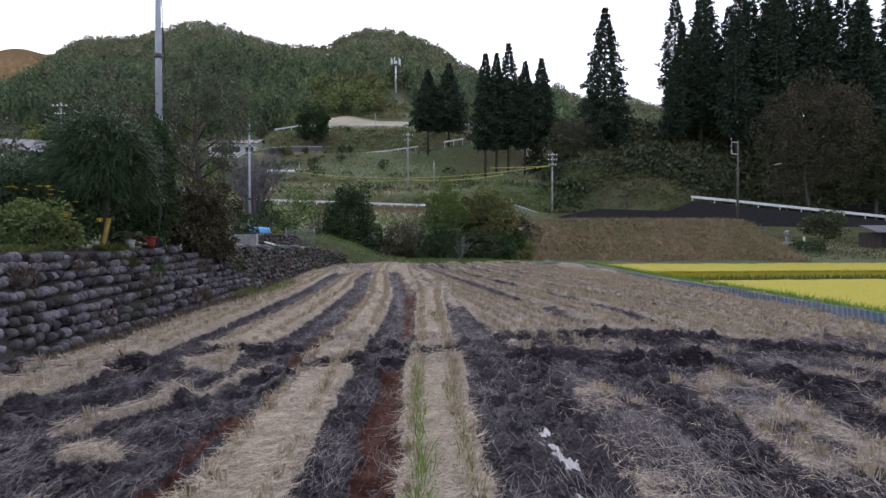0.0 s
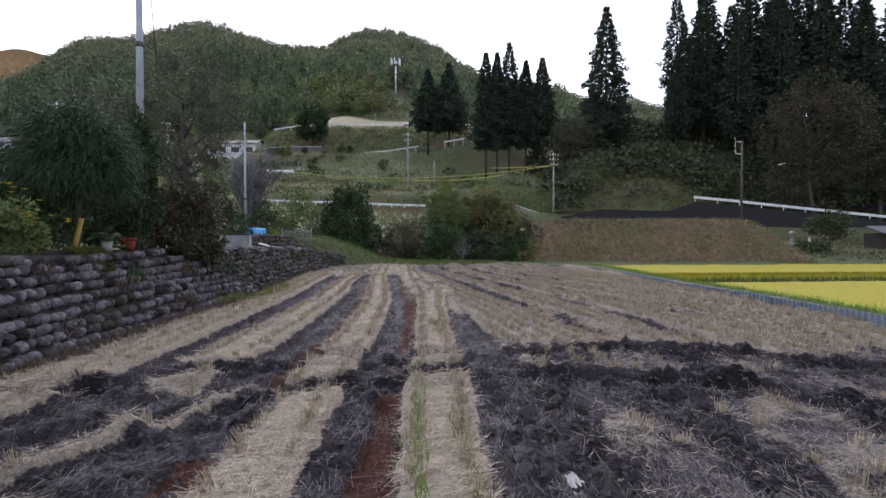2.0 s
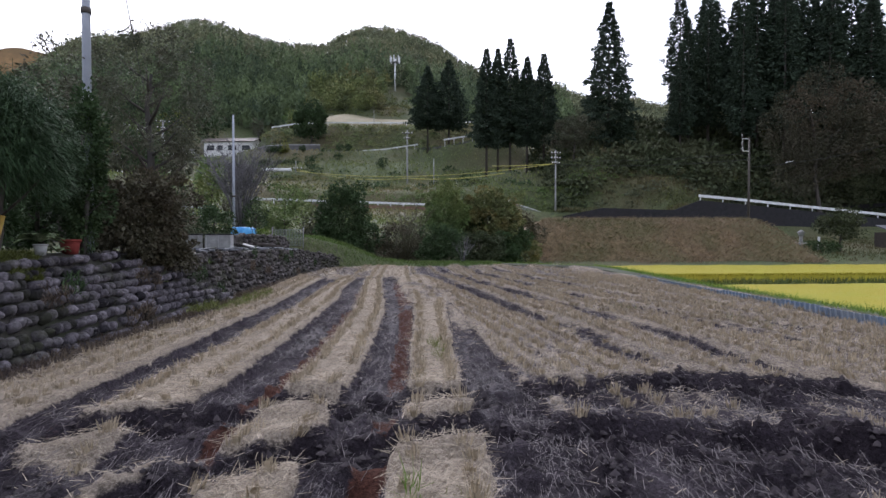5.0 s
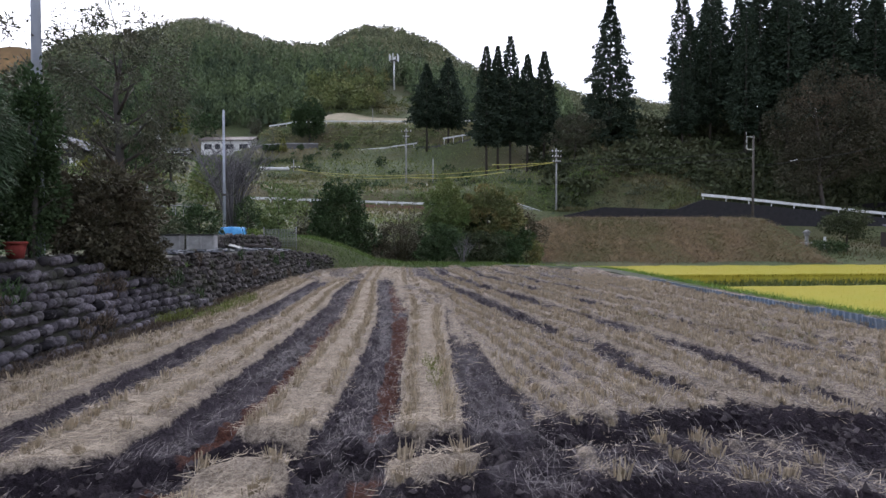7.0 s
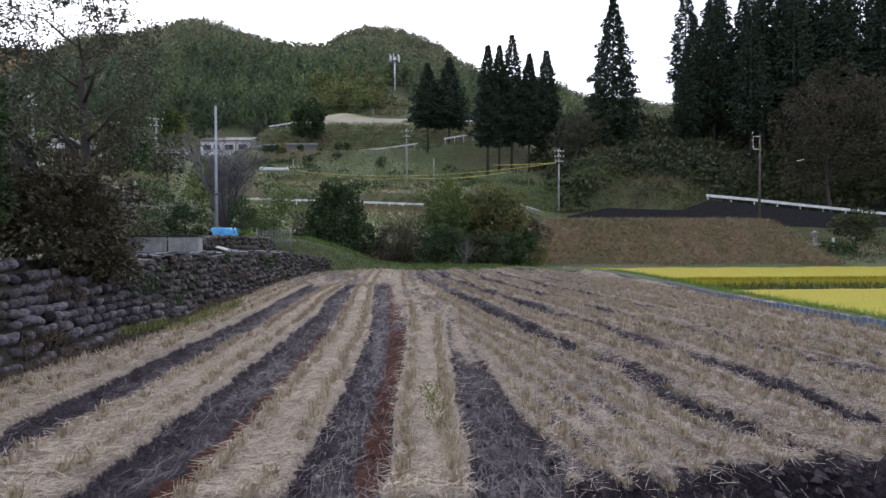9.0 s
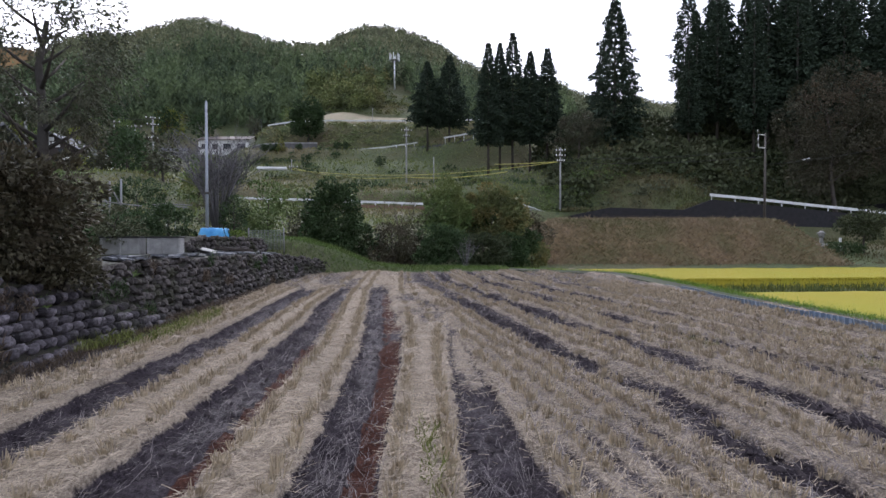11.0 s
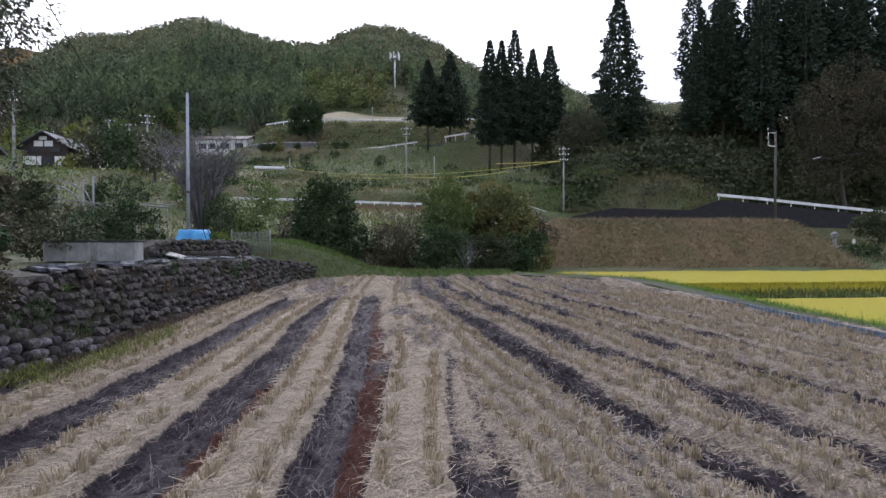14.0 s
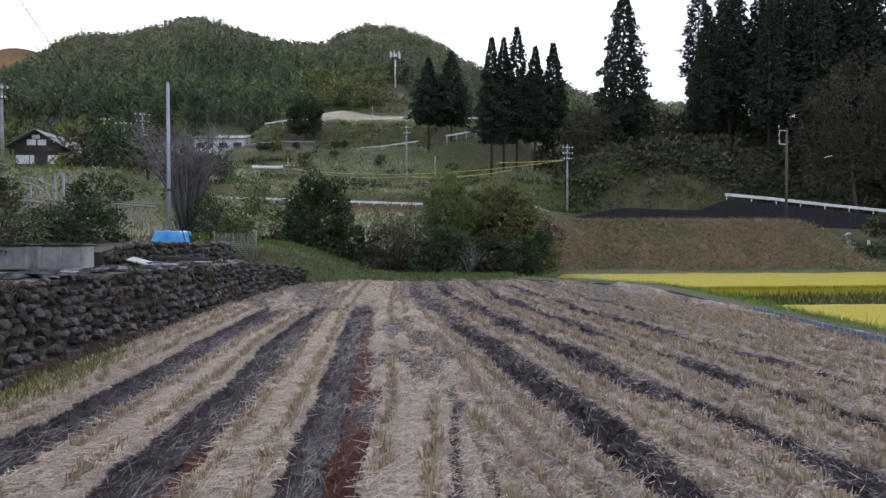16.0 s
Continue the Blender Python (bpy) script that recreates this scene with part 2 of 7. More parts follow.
def vnoise(x, y, seed=0):
    """Smooth value noise on arrays, 0 to 1, one unit a cell."""
    x, y = np.asarray(x, dtype=float), np.asarray(y, dtype=float)
    xi, yi = np.floor(x).astype(np.int64), np.floor(y).astype(np.int64)
    fx, fy = x - xi, y - yi
    fx, fy = fx * fx * (3 - 2 * fx), fy * fy * (3 - 2 * fy)

    def hsh(a, b):
        k = (a * 374761393 + b * 668265263 + seed * 974711) & 0x7fffffff
        k = ((k ^ (k >> 13)) * 1274126177) & 0x7fffffff
        return ((k ^ (k >> 16)) & 0xffff) / 65535.0
    return (hsh(xi, yi) * (1 - fx) + hsh(xi + 1, yi) * fx) * (1 - fy) + (hsh(xi, yi + 1) * (1 - fx) + hsh(xi + 1, yi + 1) * fx) * fy


def fbm(x, y, seed=0, octaves=4):
    s, a = 0, 0.5
    for k in range(octaves):
        s = s + a * vnoise(x * 2 ** k, y * 2 ** k, seed + 17 * k)
        a *= 0.5
    return s


def sstep(a, b, x):
    t = np.clip((x - a) / (b - a), 0, 1)
    return t * t * (3 - 2 * t)


# ---------------------------------------------------------------- the lie of the land
Y_C = [-400, 34, 38, 46, 60, 75, 87, 94, 99, 115, 124, 134, 141, 149, 157, 172]
Z_C = [-0.5, -0.5, -0.1, 0.4, 2.2, 4.2, 5.7, 5.8, 9.0, 12.2, 16.5, 20.4, 22.0, 30.2, 31.0, 35.0]
Y_L = [-400, 30, 38, 50, 62, 76, 104, 150, 160, 172]
Z_L = [1.25, 1.25, 1.5, 2.6, 5.5, 9.6, 10.8, 22.0, 27.0, 34.0]
Y_R = [-400, 53, 62, 85.5, 86, 92, 100, 108, 118, 140, 172]
Z_R = [-1.85, -1.8, 0.0, 1.5, 6.6, 7.0, 14.5, 20.0, 25.6, 26.5, 27.5]
RIDGE_T = [-1.6, -0.668, -0.623, -0.587, -0.532, -0.459, -0.403, -0.361, -0.3, -0.253, -0.206, -0.162, -0.129, -0.104, -0.07, -0.022, 0.028, 0.077, 0.117, 0.157, 0.274, 0.32, 0.403, 0.461, 0.551, 1.6]
RIDGE_Z = [90.0, 92.6, 103.2, 115.5, 129.8, 131.2, 137.1, 144.4, 141.2, 133.2, 128.6, 126.3, 126.6, 133.1, 138.8, 140.1, 134.3, 125.3, 115.8, 108.2, 103.1, 95.4, 93.5, 90.2, 88.7, 80.0]


SHELVES = [([-60, -30, -14, 4, 17, 26, 38], [97, 96, 94.5, 94.5, 94.5, 94, 90], [8.2, 7.3, 6.7, 6.15, 5.2, 4.5, 4.0], 2.8),
           ([-36, -26, -13, 4, 9, 17, 24], [138, 138, 137, 136.5, 130, 127.5, 127], [21.6, 21.9, 21.9, 22.5, 21.8, 23.2, 24.2], 2.6),
           ([-33, -20, 5, 26], [152, 152.5, 152.5, 152], [29.0, 30.3, 30.5, 31.0], 3.2)]


def land(x, y):
    """Height of the open ground, with a level shelf under every hillside road."""
    z = slope(x, y)
    for px, py, pz, half in SHELVES:
        d = np.maximum(0, np.abs(y - np.interp(x, px, py)) - half) + 0.8 * np.maximum(0, np.maximum(px[0] - x, x - px[-1]))
        zr = np.interp(x, px, pz) - 0.12
        w = sstep(5.0, 0.0, d)
        z = z * (1 - w) + (zr - 0.25 * d) * w
    return z


def slope(x, y):
    """Height of the ground before the roads were cut."""
    x, y = np.asarray(x, dtype=float), np.asarray(y, dtype=float)
    c, le, r = np.interp(y, Y_C, Z_C), np.interp(y, Y_L, Z_L), np.interp(y, Y_R, Z_R)
    wl_, wr = sstep(-4.5, -6.6, x) * sstep(60, 36, y) + sstep(-14, -34, x) * sstep(36, 60, y), sstep(0, 1.4, x - np.interp(y, [0, 30, 35, 43, 52, 58], [9.2, 9.4, 6.8, 6.2, 9.5, 12.5])) * sstep(88, 84, y) + sstep(24, 36, x) * sstep(84, 88, y)
    z = c * (1 - np.clip(wl_, 0, 1) - np.clip(wr, 0, 1)) + le * np.clip(wl_, 0, 1) + r * np.clip(wr, 0, 1)
    rid = np.interp(x / np.maximum(y, 60), RIDGE_T, RIDGE_Z)
    s = np.clip((y - 172) / (400 - 172), 0, 1)
    z = np.where(y > 172, z + (rid - z) * s ** 0.92, z)
    z = np.where(y > 400, rid - (y - 400) * 0.25, z)
    z = z + 3.2 * np.exp(-((x - 22) / 11) ** 2 - ((y - 113) / 9) ** 2) - np.clip(x - 45, 0, 60) * 0.09 * sstep(85.8, 86.4, y) * sstep(100, 93, y)
    bumpy = sstep(38, 60, y)
    return z + bumpy * (fbm(x / 9, y / 9, 3) - 0.5) * 0.8 + sstep(170, 260, y) * (fbm(x / 60, y / 60, 9) - 0.5) * 16 * sstep(400, 330, y)


def build_ground():
    u = np.linspace(-1, 1, 221)
    xs = 900 * np.sinh(5.2 * u) / np.sinh(5.2)
    v = np.linspace(0, 1, 240)
    ys = np.concatenate([np.linspace(-300, 0, 20)[:-1], 900 * np.sinh(3.4 * v) / np.sinh(3.4)])
    X, Y = np.meshgrid(xs, ys)
    Z = land(X, Y)
    nx, ny = len(xs), len(ys)
    i = np.arange(nx * ny).reshape(ny, nx)
    F = np.stack([i[:-1, :-1], i[:-1, 1:], i[1:, 1:], i[1:, :-1]], -1).reshape(-1, 4)
    g = new("ground", np_mesh("ground", np.stack([X, Y, Z], -1).reshape(-1, 3), F, M_ground, True))
    tagged(g, "rough grassy valley floor rising into terraced hillsides", "ground", kind="structure")


build_ground()


# ---------------------------------------------------------------- the harvested paddy field
# edges between straw strips and wheel furrows, as x along y, from the terrace wall outwards
FOOT = ([3, 6.5, 8, 12, 13.5, 17, 20, 24, 29, 34], [-4.3, -4.2, -3.98, -3.96, -3.65, -3.75, -3.85, -3.95, -4.0, -3.4])
EDGE_1 = ([3, 5, 6.6, 9, 12, 15, 18, 21, 24, 27], [-3.75, -3.5, -3.06, -3.0, -2.88, -2.8, -2.78, -2.86, -2.86, -2.8])
EDGE_2 = ([3, 5, 7, 9, 11, 13, 15, 18, 20, 23, 26], [-2.6, -2.65, -2.62, -2.55, -2.4, -2.33, -2.2, -2.25, -2.27, -2.15, -1.95])
EDGE_3 = ([3, 4.3, 7, 8, 10, 14, 17, 20, 28], [-1.9, -1.78, -1.9, -1.76, -1.6, -1.48, -1.46, -1.62, -1.56])
EDGE_4 = ([3, 4.5, 8.7, 10, 14, 17, 23], [-1.55, -1.55, -1.36, -1.22, -1.15, -1.15, -1.27])
EDGE_5 = ([3, 6, 8, 10, 14.5, 18, 22, 28], [-1.27, -1.24, -1.1, -1.0, -0.92, -1.03, -1.18, -1.25])
EDGE_6 = ([3, 6.5, 8.2, 10, 14.4, 17, 20, 23.5, 26], [-0.57, -0.52, -0.38, -0.27, -0.2, -0.28, -0.42, -0.6, -0.56])
EDGE_7 = ([3, 5.4, 8.4, 10, 14, 16, 20, 23], [-0.32, -0.27, -0.07, 0.0, 0.09, 0.06, -0.1, -0.22])
EDGE_8 = ([3, 5.8, 8.2, 10, 12.5, 16, 20, 23], [-0.06, 0.0, 0.16, 0.22, 0.29, 0.38, 0.3, 0.2])
EDGE_9 = ([3, 5, 6.5, 8.3, 10, 13, 14.5, 16, 25], [0.59, 0.68, 0.79, 0.79, 0.88, 1.0, 1.1, 1.25, 0.8])
EDGE_10 = ([3, 4, 5, 8, 9.5, 12, 13.5, 14.5, 16, 25], [1.4, 1.42, 1.4, 1.4, 1.36, 1.36, 1.34, 1.33, 1.3, 0.85])
# furrows of turned mud in the slanting rows
FURROW_A = ([3, 6.5, 8.3, 9.6, 11, 12.5, 13.7, 14.6, 16, 17.5, 19, 20.6, 24, 28], [4.3, 3.75, 3.4, 3.17, 3.06, 2.92, 2.76, 2.56, 2.36, 2.27, 2.1, 1.9, 1.5, 1.15])
FURROW_B = ([3, 6.5, 7.2, 8.4, 10, 12.6, 14.5, 16.3, 18.8, 20.7, 23.5, 26, 28], [5.5, 4.92, 4.84, 4.57, 4.36, 4.14, 3.9, 3.58, 3.2, 2.97, 2.56, 2.3, 2.15])
FURROW_C = ([3, 11, 13.5, 14.5, 16, 17.6, 20, 21.7, 24.7, 29], [7.4, 5.8, 5.43, 5.2, 4.97, 4.62, 4.25, 4.05, 3.73, 3.45])
FURROW_D = ([3, 12, 17.3, 19.3, 20.4, 22, 24, 28], [9.0, 6.9, 5.88, 5.62, 5.48, 5.28, 5.02, 4.75])
FURROW_E = ([3, 12, 17.3, 22, 28], [10.6, 8.3, 7.15, 6.45, 6.0])
FURROWS = [(FURROW_A, 0.18, ([3, 8, 10, 13.8, 15, 21, 23], [0.95, 0.85, 0.72, 0.66, 1, 1, 0.75])),
           (FURROW_B, 0.2, ([3, 11.5, 12.3, 16.5, 17.5, 26], [1, 1, 0.65, 0.65, 1, 1])),
           (FURROW_C, 0.18, ([3, 10, 13, 15, 17.6, 18.3, 20, 20.8, 28], [0.6, 0.65, 0.75, 1, 1, 0.65, 0.65, 1, 1])),
           (FURROW_D, 0.17, ([3, 15, 19, 20, 28], [0.5, 0.6, 0.8, 1, 1])), (FURROW_E, 0.14, ([3, 28], [0.6, 0.7]))]
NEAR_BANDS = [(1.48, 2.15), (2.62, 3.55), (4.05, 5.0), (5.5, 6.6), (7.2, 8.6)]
STRIPS = [(FOOT, EDGE_1, 's'), (EDGE_1, EDGE_2, 'm'), (EDGE_2, EDGE_3, 's'), (EDGE_3, EDGE_4, 'm'), (EDGE_4, EDGE_5, 'r'), (EDGE_5, EDGE_6, 's'),
          (EDGE_6, EDGE_7, 'm'), (EDGE_7, EDGE_8, 'r'), (EDGE_8, EDGE_9, 's'), (EDGE_9, EDGE_10, 'm')]
FIELD_X0, FIELD_X1, FIELD_Y0, FIELD_Y1 = -4.75, 8.9, -1.0, 35.0


def along(curve, y):
    return np.interp(y, curve[0], curve[1])


def rut_a(x):
    return np.interp(x, [-4.5, -2.6, -0.9, 0.8, 1.6, 3.5, 4.3, 5.0, 5.7, 7.5], [5.9, 7.1, 7.95, 7.9, 8.2, 8.35, 7.95, 7.4, 6.8, 4.0])


def rut_b(x):
    return np.interp(x, [-4.5, -3.4, -0.5, 0.8, 2.0, 3.3, 4.5, 6.0], [4.2, 5.0, 6.75, 7.05, 7.0, 6.5, 5.2, 2.8])


def between(x, a, b, e=0.022):
    return sstep(a - e, a + e, x) * sstep(b + e, b - e, x)


def field_masks(x, y):
    """straw, red silt, wetness, trodden mud and freshly turned mud of the field at a place, 0 to 1."""
    xn = x + (fbm(x * 2.2, y * 2.2, 5) - 0.47) * 0.13 + (fbm(x * 8, y * 8, 4, 3) - 0.44) * 0.1
    straw, red, mud = np.zeros_like(xn), np.zeros_like(xn), np.zeros_like(xn)
    for a, b, k in STRIPS:
        w = between(xn, along(a, y) + (0.035 if k == 's' else 0), along(b, y) - (0.06 if k == 's' else 0))
        if k == 's':
            straw = straw + w
        else:
            mud = mud + w
            if k == 'r':
                red = red + w
    red = np.maximum(red, 0.75 * between(xn, along(EDGE_2, y) - 0.18, along(EDGE_2, y)) * sstep(6.8, 8.0, y))
    e10 = along(EDGE_10, y)
    right = sstep(e10 - 0.02, e10 + 0.03, xn)
    # the slanting rows, with broken furrows between them
    grey = fbm(x * 0.9, y * 0.35, 21)
    u = x + 0.25 * (xn - x) - along(FURROW_A, y)
    straw = straw + right * (0.66 + 0.34 * sstep(0.3, 0.48, grey)) * (0.8 + 0.3 * np.cos((u - 0.15) * 20.94))
    fur = np.zeros_like(xn)
    for k, (curve, w, force) in enumerate(FURROWS):
        c = along(curve, y) + 0.06 * np.sin(y * 1.7 + k)
        g = np.exp(-((xn - c) / (w * (0.8 + 0.7 * fbm(y * 0.9, x * 0 + k, 32) + 0.35 * sstep(13, 18, y)))) ** 4) * (0.66 + 0.34 * sstep(0.27, 0.41, fbm(x * 0.6 + 3 * k, y * 0.55, 31)))
        g = g * right * along(force, y)
        straw, mud, fur = straw * (1 - 0.97 * g), np.maximum(mud, g), np.maximum(fur, g)
    out = between(x, along(EDGE_9, y), along(EDGE_10, y), 0.1) * sstep(10.5, 14.5, y + 3.0 * (fbm(x * 5, y * 2.5, 59) - 0.47))
    straw, mud = np.maximum(straw, 0.75 * out), mud * (1 - 0.75 * out)
    # trodden mess where the strips run out towards the far end
    mess = between(x, 0.15 - 0.03 * (y - 17), 1.75 - 0.06 * (y - 17), 0.15) * sstep(15.5, 18.0, y)
    blot = sstep(0.4, 0.52, fbm(x * 2.1, y * 0.8, 57))
    straw, mud, red = straw * (1 - mess) + mess * (0.38 + 0.57 * blot), np.maximum(mud * (1 - mess), 0.7 * mess * (1 - blot)), red * (1 - mess * 0.8)
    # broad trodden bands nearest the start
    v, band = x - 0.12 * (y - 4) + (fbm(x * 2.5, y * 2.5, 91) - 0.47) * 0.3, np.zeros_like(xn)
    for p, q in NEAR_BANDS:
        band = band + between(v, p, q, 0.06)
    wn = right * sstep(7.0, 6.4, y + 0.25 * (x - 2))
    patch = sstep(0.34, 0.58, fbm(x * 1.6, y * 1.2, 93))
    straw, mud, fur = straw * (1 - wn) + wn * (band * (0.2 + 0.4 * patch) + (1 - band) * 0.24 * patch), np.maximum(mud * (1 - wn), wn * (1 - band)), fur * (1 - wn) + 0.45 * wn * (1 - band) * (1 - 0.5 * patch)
    # churned mud beside the wall, with two lines of straw left in it
    left = sstep(-1.2, -1.32, xn - 0.06 * (y - 4) - 0.04) * sstep(6.9, 6.2, y + 0.35 * (xn + 2)) * sstep(-0.06, 0.06, xn - along(EDGE_1, y))
    line = np.interp(y, [4.2, 4.6, 5.1, 5.7, 6.3, 6.8], [-2.7, -2.51, -2.27, -2.01, -1.73, -1.3])
    keep = np.exp(-((xn - line) / 0.085) ** 4) * sstep(4.1, 4.5, y) * sstep(7.0, 6.7, y) + 0.8 * between(xn, along(EDGE_2, y) + 0.3, along(EDGE_3, y) - 0.1) * sstep(4.4, 4.0, y + 0.5 * (xn + 2.1)) * sstep(0.4, 0.5, fbm(x * 3, y * 3, 58))
    left = left * (1 - np.clip(keep, 0, 1)) * (1 - between(xn, along(EDGE_4, y), along(EDGE_5, y)) * sstep(5.2, 4.8, y))
    straw = np.maximum(straw, 0.85 * keep * sstep(7.0, 6.6, y))
    fade = sstep(21.5, 24.5, y)
    head = sstep(24.2, 25.2, y + (fbm(x, y, 8) - 0.5) * 1.5)
    straw = straw * (1 - head) + head * (0.35 + 0.65 * sstep(0.4, 0.55, fbm(x * 1.3, y * 0.25, 77)))
    cross = np.exp(-((y - 24.4 - 0.25 * np.sin(x)) / 0.28) ** 2) * sstep(-2.5, -1.5, x) * sstep(4.5, 3.0, x) * 0.8
    ruts = np.zeros_like(xn)
    wob = (fbm(x * 1.6, y * 1.6, 41) - 0.5) * 0.45 + (fbm(x * 7, y * 7, 43, 3) - 0.44) * 0.18
    for r in (rut_a, rut_b):
        ruts = np.maximum(ruts, np.exp(-(((y - r(x)) + wob) / (0.3 + 0.12 * sstep(1.5, 4, x))) ** 4) * sstep(7.8, 6.5, x))
    ruts = ruts * (1 - 0.8 * np.clip(keep, 0, 1) * sstep(-1.2, -1.5, x))
    churn = np.maximum(left, 0.5 * sstep(0.52, 0.58, fbm(x * 0.8 + 9, y * 0.8, 53)) * sstep(1.4, 1.9, x) * sstep(8.4, 7.2, y))
    over = np.clip(np.maximum(np.maximum(ruts, churn), np.maximum(cross, fur)), 0, 1)
    straw = straw * (1 - over) * (1 - 0.6 * sstep(1.3, 1.8, x) * between(y, 6.0, 8.0, 0.3))
    red = red * (1 - over) * (1 - head) * sstep(0.25, 0.45, fbm(x * 1.5, y * 0.5, 61)) * (1 - 0.8 * fade)
    mud = np.clip(np.maximum(mud * (1 - head * 0.7), over), 0, 1)
    wet = np.maximum(left, mud * (1 - red) * (0.3 + 0.55 * sstep(0.45, 0.6, fbm(x * 1.2, y * 0.6, 71))) * (1 - 0.6 * right))
    return np.clip(straw, 0, 1), np.clip(red, 0, 1), np.clip(wet, 0, 1), mud, np.clip(over - 0.9 * left + 0.45 * mud * (1 - red) * sstep(7.5, 5.5, y), 0, 1)


def field_height(x, y, masks=None):
    straw, red, wet, mud, over = masks or field_masks(x, y)
    clod = fbm(x * 5, y * 5, 81) - 0.47
    z = 0.005 + 0.1 * straw - 0.065 * mud * (1 - over) - 0.04 * red + clod * (0.06 + 0.09 * mud + 0.13 * over) + (fbm(x * 11, y * 11, 83, 3) - 0.44) * (0.045 + 0.08 * mud + 0.11 * over)
    for r in (rut_a, rut_b):
        d = y - r(x)
        z = z + sstep(7.8, 6.5, x) * (0.09 * np.exp(-((d - 0.34) / 0.13) ** 2) - 0.1 * np.exp(-(d / 0.2) ** 2) + 0.08 * np.exp(-((d + 0.36) / 0.12) ** 2))
    for curve, w, force in FURROWS:
        c = along(curve, y)
        z = z + (0.06 * np.exp(-((x - c + w * 0.5) / (w * 0.7)) ** 2) - 0.05 * np.exp(-((x - c - w * 0.6) / (w * 0.6)) ** 2)) * over * sstep(1.6, 1.9, x)
    groove = np.interp(y, [3, 5, 6.5], [1.13, 1.2, 1.25])
    z = z - 0.07 * np.exp(-((x - groove - 0.05 * np.sin(y * 2)) / 0.14) ** 2) * sstep(6.4, 5.4, y)
    return z - 0.1 * sstep(33.0, 35.0, y) + 0.12 * sstep(-4.25, -4.7, x) + 0.1 * sstep(8.3, 8.8, x)


def dyke_x(y):
    return np.interp(y, [-5, 8.5, 12.5, 16, 19, 24, 28, 30.5, 34.2, 36], [7.95, 8.0, 8.42, 8.52, 8.62, 9.1, 9.45, 9.3, 5.6, 1.0])


def build_field():
    xs = np.arange(FIELD_X0, FIELD_X1 + 0.01, 0.05)
    ys, y = [FIELD_Y0], FIELD_Y0
    while y < FIELD_Y1:
        y += 0.12 if y < 1.5 else 0.035 + 0.0035 * max(0, y - 3)
        ys.append(min(y, FIELD_Y1))
    X, Y = np.meshgrid(xs, np.array(ys))
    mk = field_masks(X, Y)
    Z = field_height(X, Y, mk)
    Z = np.where(X > dyke_x(Y) + 0.25, -0.8, Z)
    Z[0, :] = Z[-1, :] = -0.5
    nx, ny = len(xs), len(ys)
    i = np.arange(nx * ny).reshape(ny, nx)
    F = np.stack([i[:-1, :-1], i[:-1, 1:], i[1:, 1:], i[1:, :-1]], -1).reshape(-1, 4)
    me = np_mesh("harvested_field", np.stack([X, Y, Z], -1).reshape(-1, 3), F, M_field, True)
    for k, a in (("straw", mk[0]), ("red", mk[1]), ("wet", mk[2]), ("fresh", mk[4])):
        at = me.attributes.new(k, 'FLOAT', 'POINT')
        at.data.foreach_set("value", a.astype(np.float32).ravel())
    tagged(new("field", me), "harvested rice paddy with straw strips, dark wet mud and wheel ruts", "field", kind="structure")


build_field()


def stalks_vf(P, D, L, W, rng):
    """Straight, thin stalks: one tapering quad each."""
    n = len(P)
    D = unit(D)
    S = unit(np.cross(D, rng.normal(size=(n, 3)) * 0.5 + np.array([0, 0, 1.0]))) * (np.asarray(W) / 2).reshape(-1, 1)
    T = P + D * np.asarray(L).reshape(-1, 1)
    return np.stack([P - S, P + S, T + S * 0.6, T - S * 0.6], 1).reshape(-1, 3), np.arange(n * 4).reshape(-1, 4)


def straw_litter():
    """Cut straw strewn over the strips, most of it in the near half."""
    rng = np.random.default_rng(11)
    for name, material, n, pick, lab in (("straw_litter", M_straw, 560000, 0, "pale dry rice straw strewn over the field strips"),
                                         ("trodden_straw", M_straw_grey, 400000, 1, "grey trodden straw on wet mud")):
        y = 2.2 + 31.5 * rng.random(n) ** 2.4
        x = FIELD_X0 + 0.2 + (FIELD_X1 - FIELD_X0 - 0.4) * rng.random(n)
        mk = field_masks(x, y)
        p = mk[0] * sstep(1.9, 1.3, x) + mk[0] ** 1.1 * sstep(1.3, 1.9, x) * (1 - 0.55 * sstep(7.6, 6.8, y)) if pick == 0 else (0.46 * (1 - mk[0]) * (1 - 0.6 * mk[1]) * (1 - 0.6 * mk[4]) * (0.25 + 1.5 * sstep(0.38, 0.58, fbm(x * 3.5, y * 1.6, 37))) + 0.55 * mk[0] * sstep(1.2, 1.6, x))
        ok = rng.random(n) < p
        x, y = x[ok], y[ok]
        z = field_height(x, y) + 0.008 + 0.022 * rng.random(len(x))
        a = rng.random(len(x)) * 6.283
        main = rng.normal(0.5, 0.5, len(x)) if pick == 0 else rng.normal(1.5, 0.33, len(x))
        a = np.where(rng.random(len(x)) < (0.45 if pick == 0 else 0.85), main + np.pi * rng.integers(0, 2, len(x)), a)
        D = np.stack([np.cos(a), np.sin(a), rng.normal(0, 0.2, len(x)) + 0.08], -1)
        far = 1 + 0.07 * np.maximum(0, y - 4)
        V, F = stalks_vf(np.stack([x, y, z], -1), D, rng.uniform(0.03, 0.12, len(x)) * (1 + 0.02 * y) * (1 + 0.7 * pick), (0.0033 - 0.0006 * pick) * far, rng)
        tagged(new(name, np_mesh(name, V, F, material)), lab, "straw", kind="stuff")


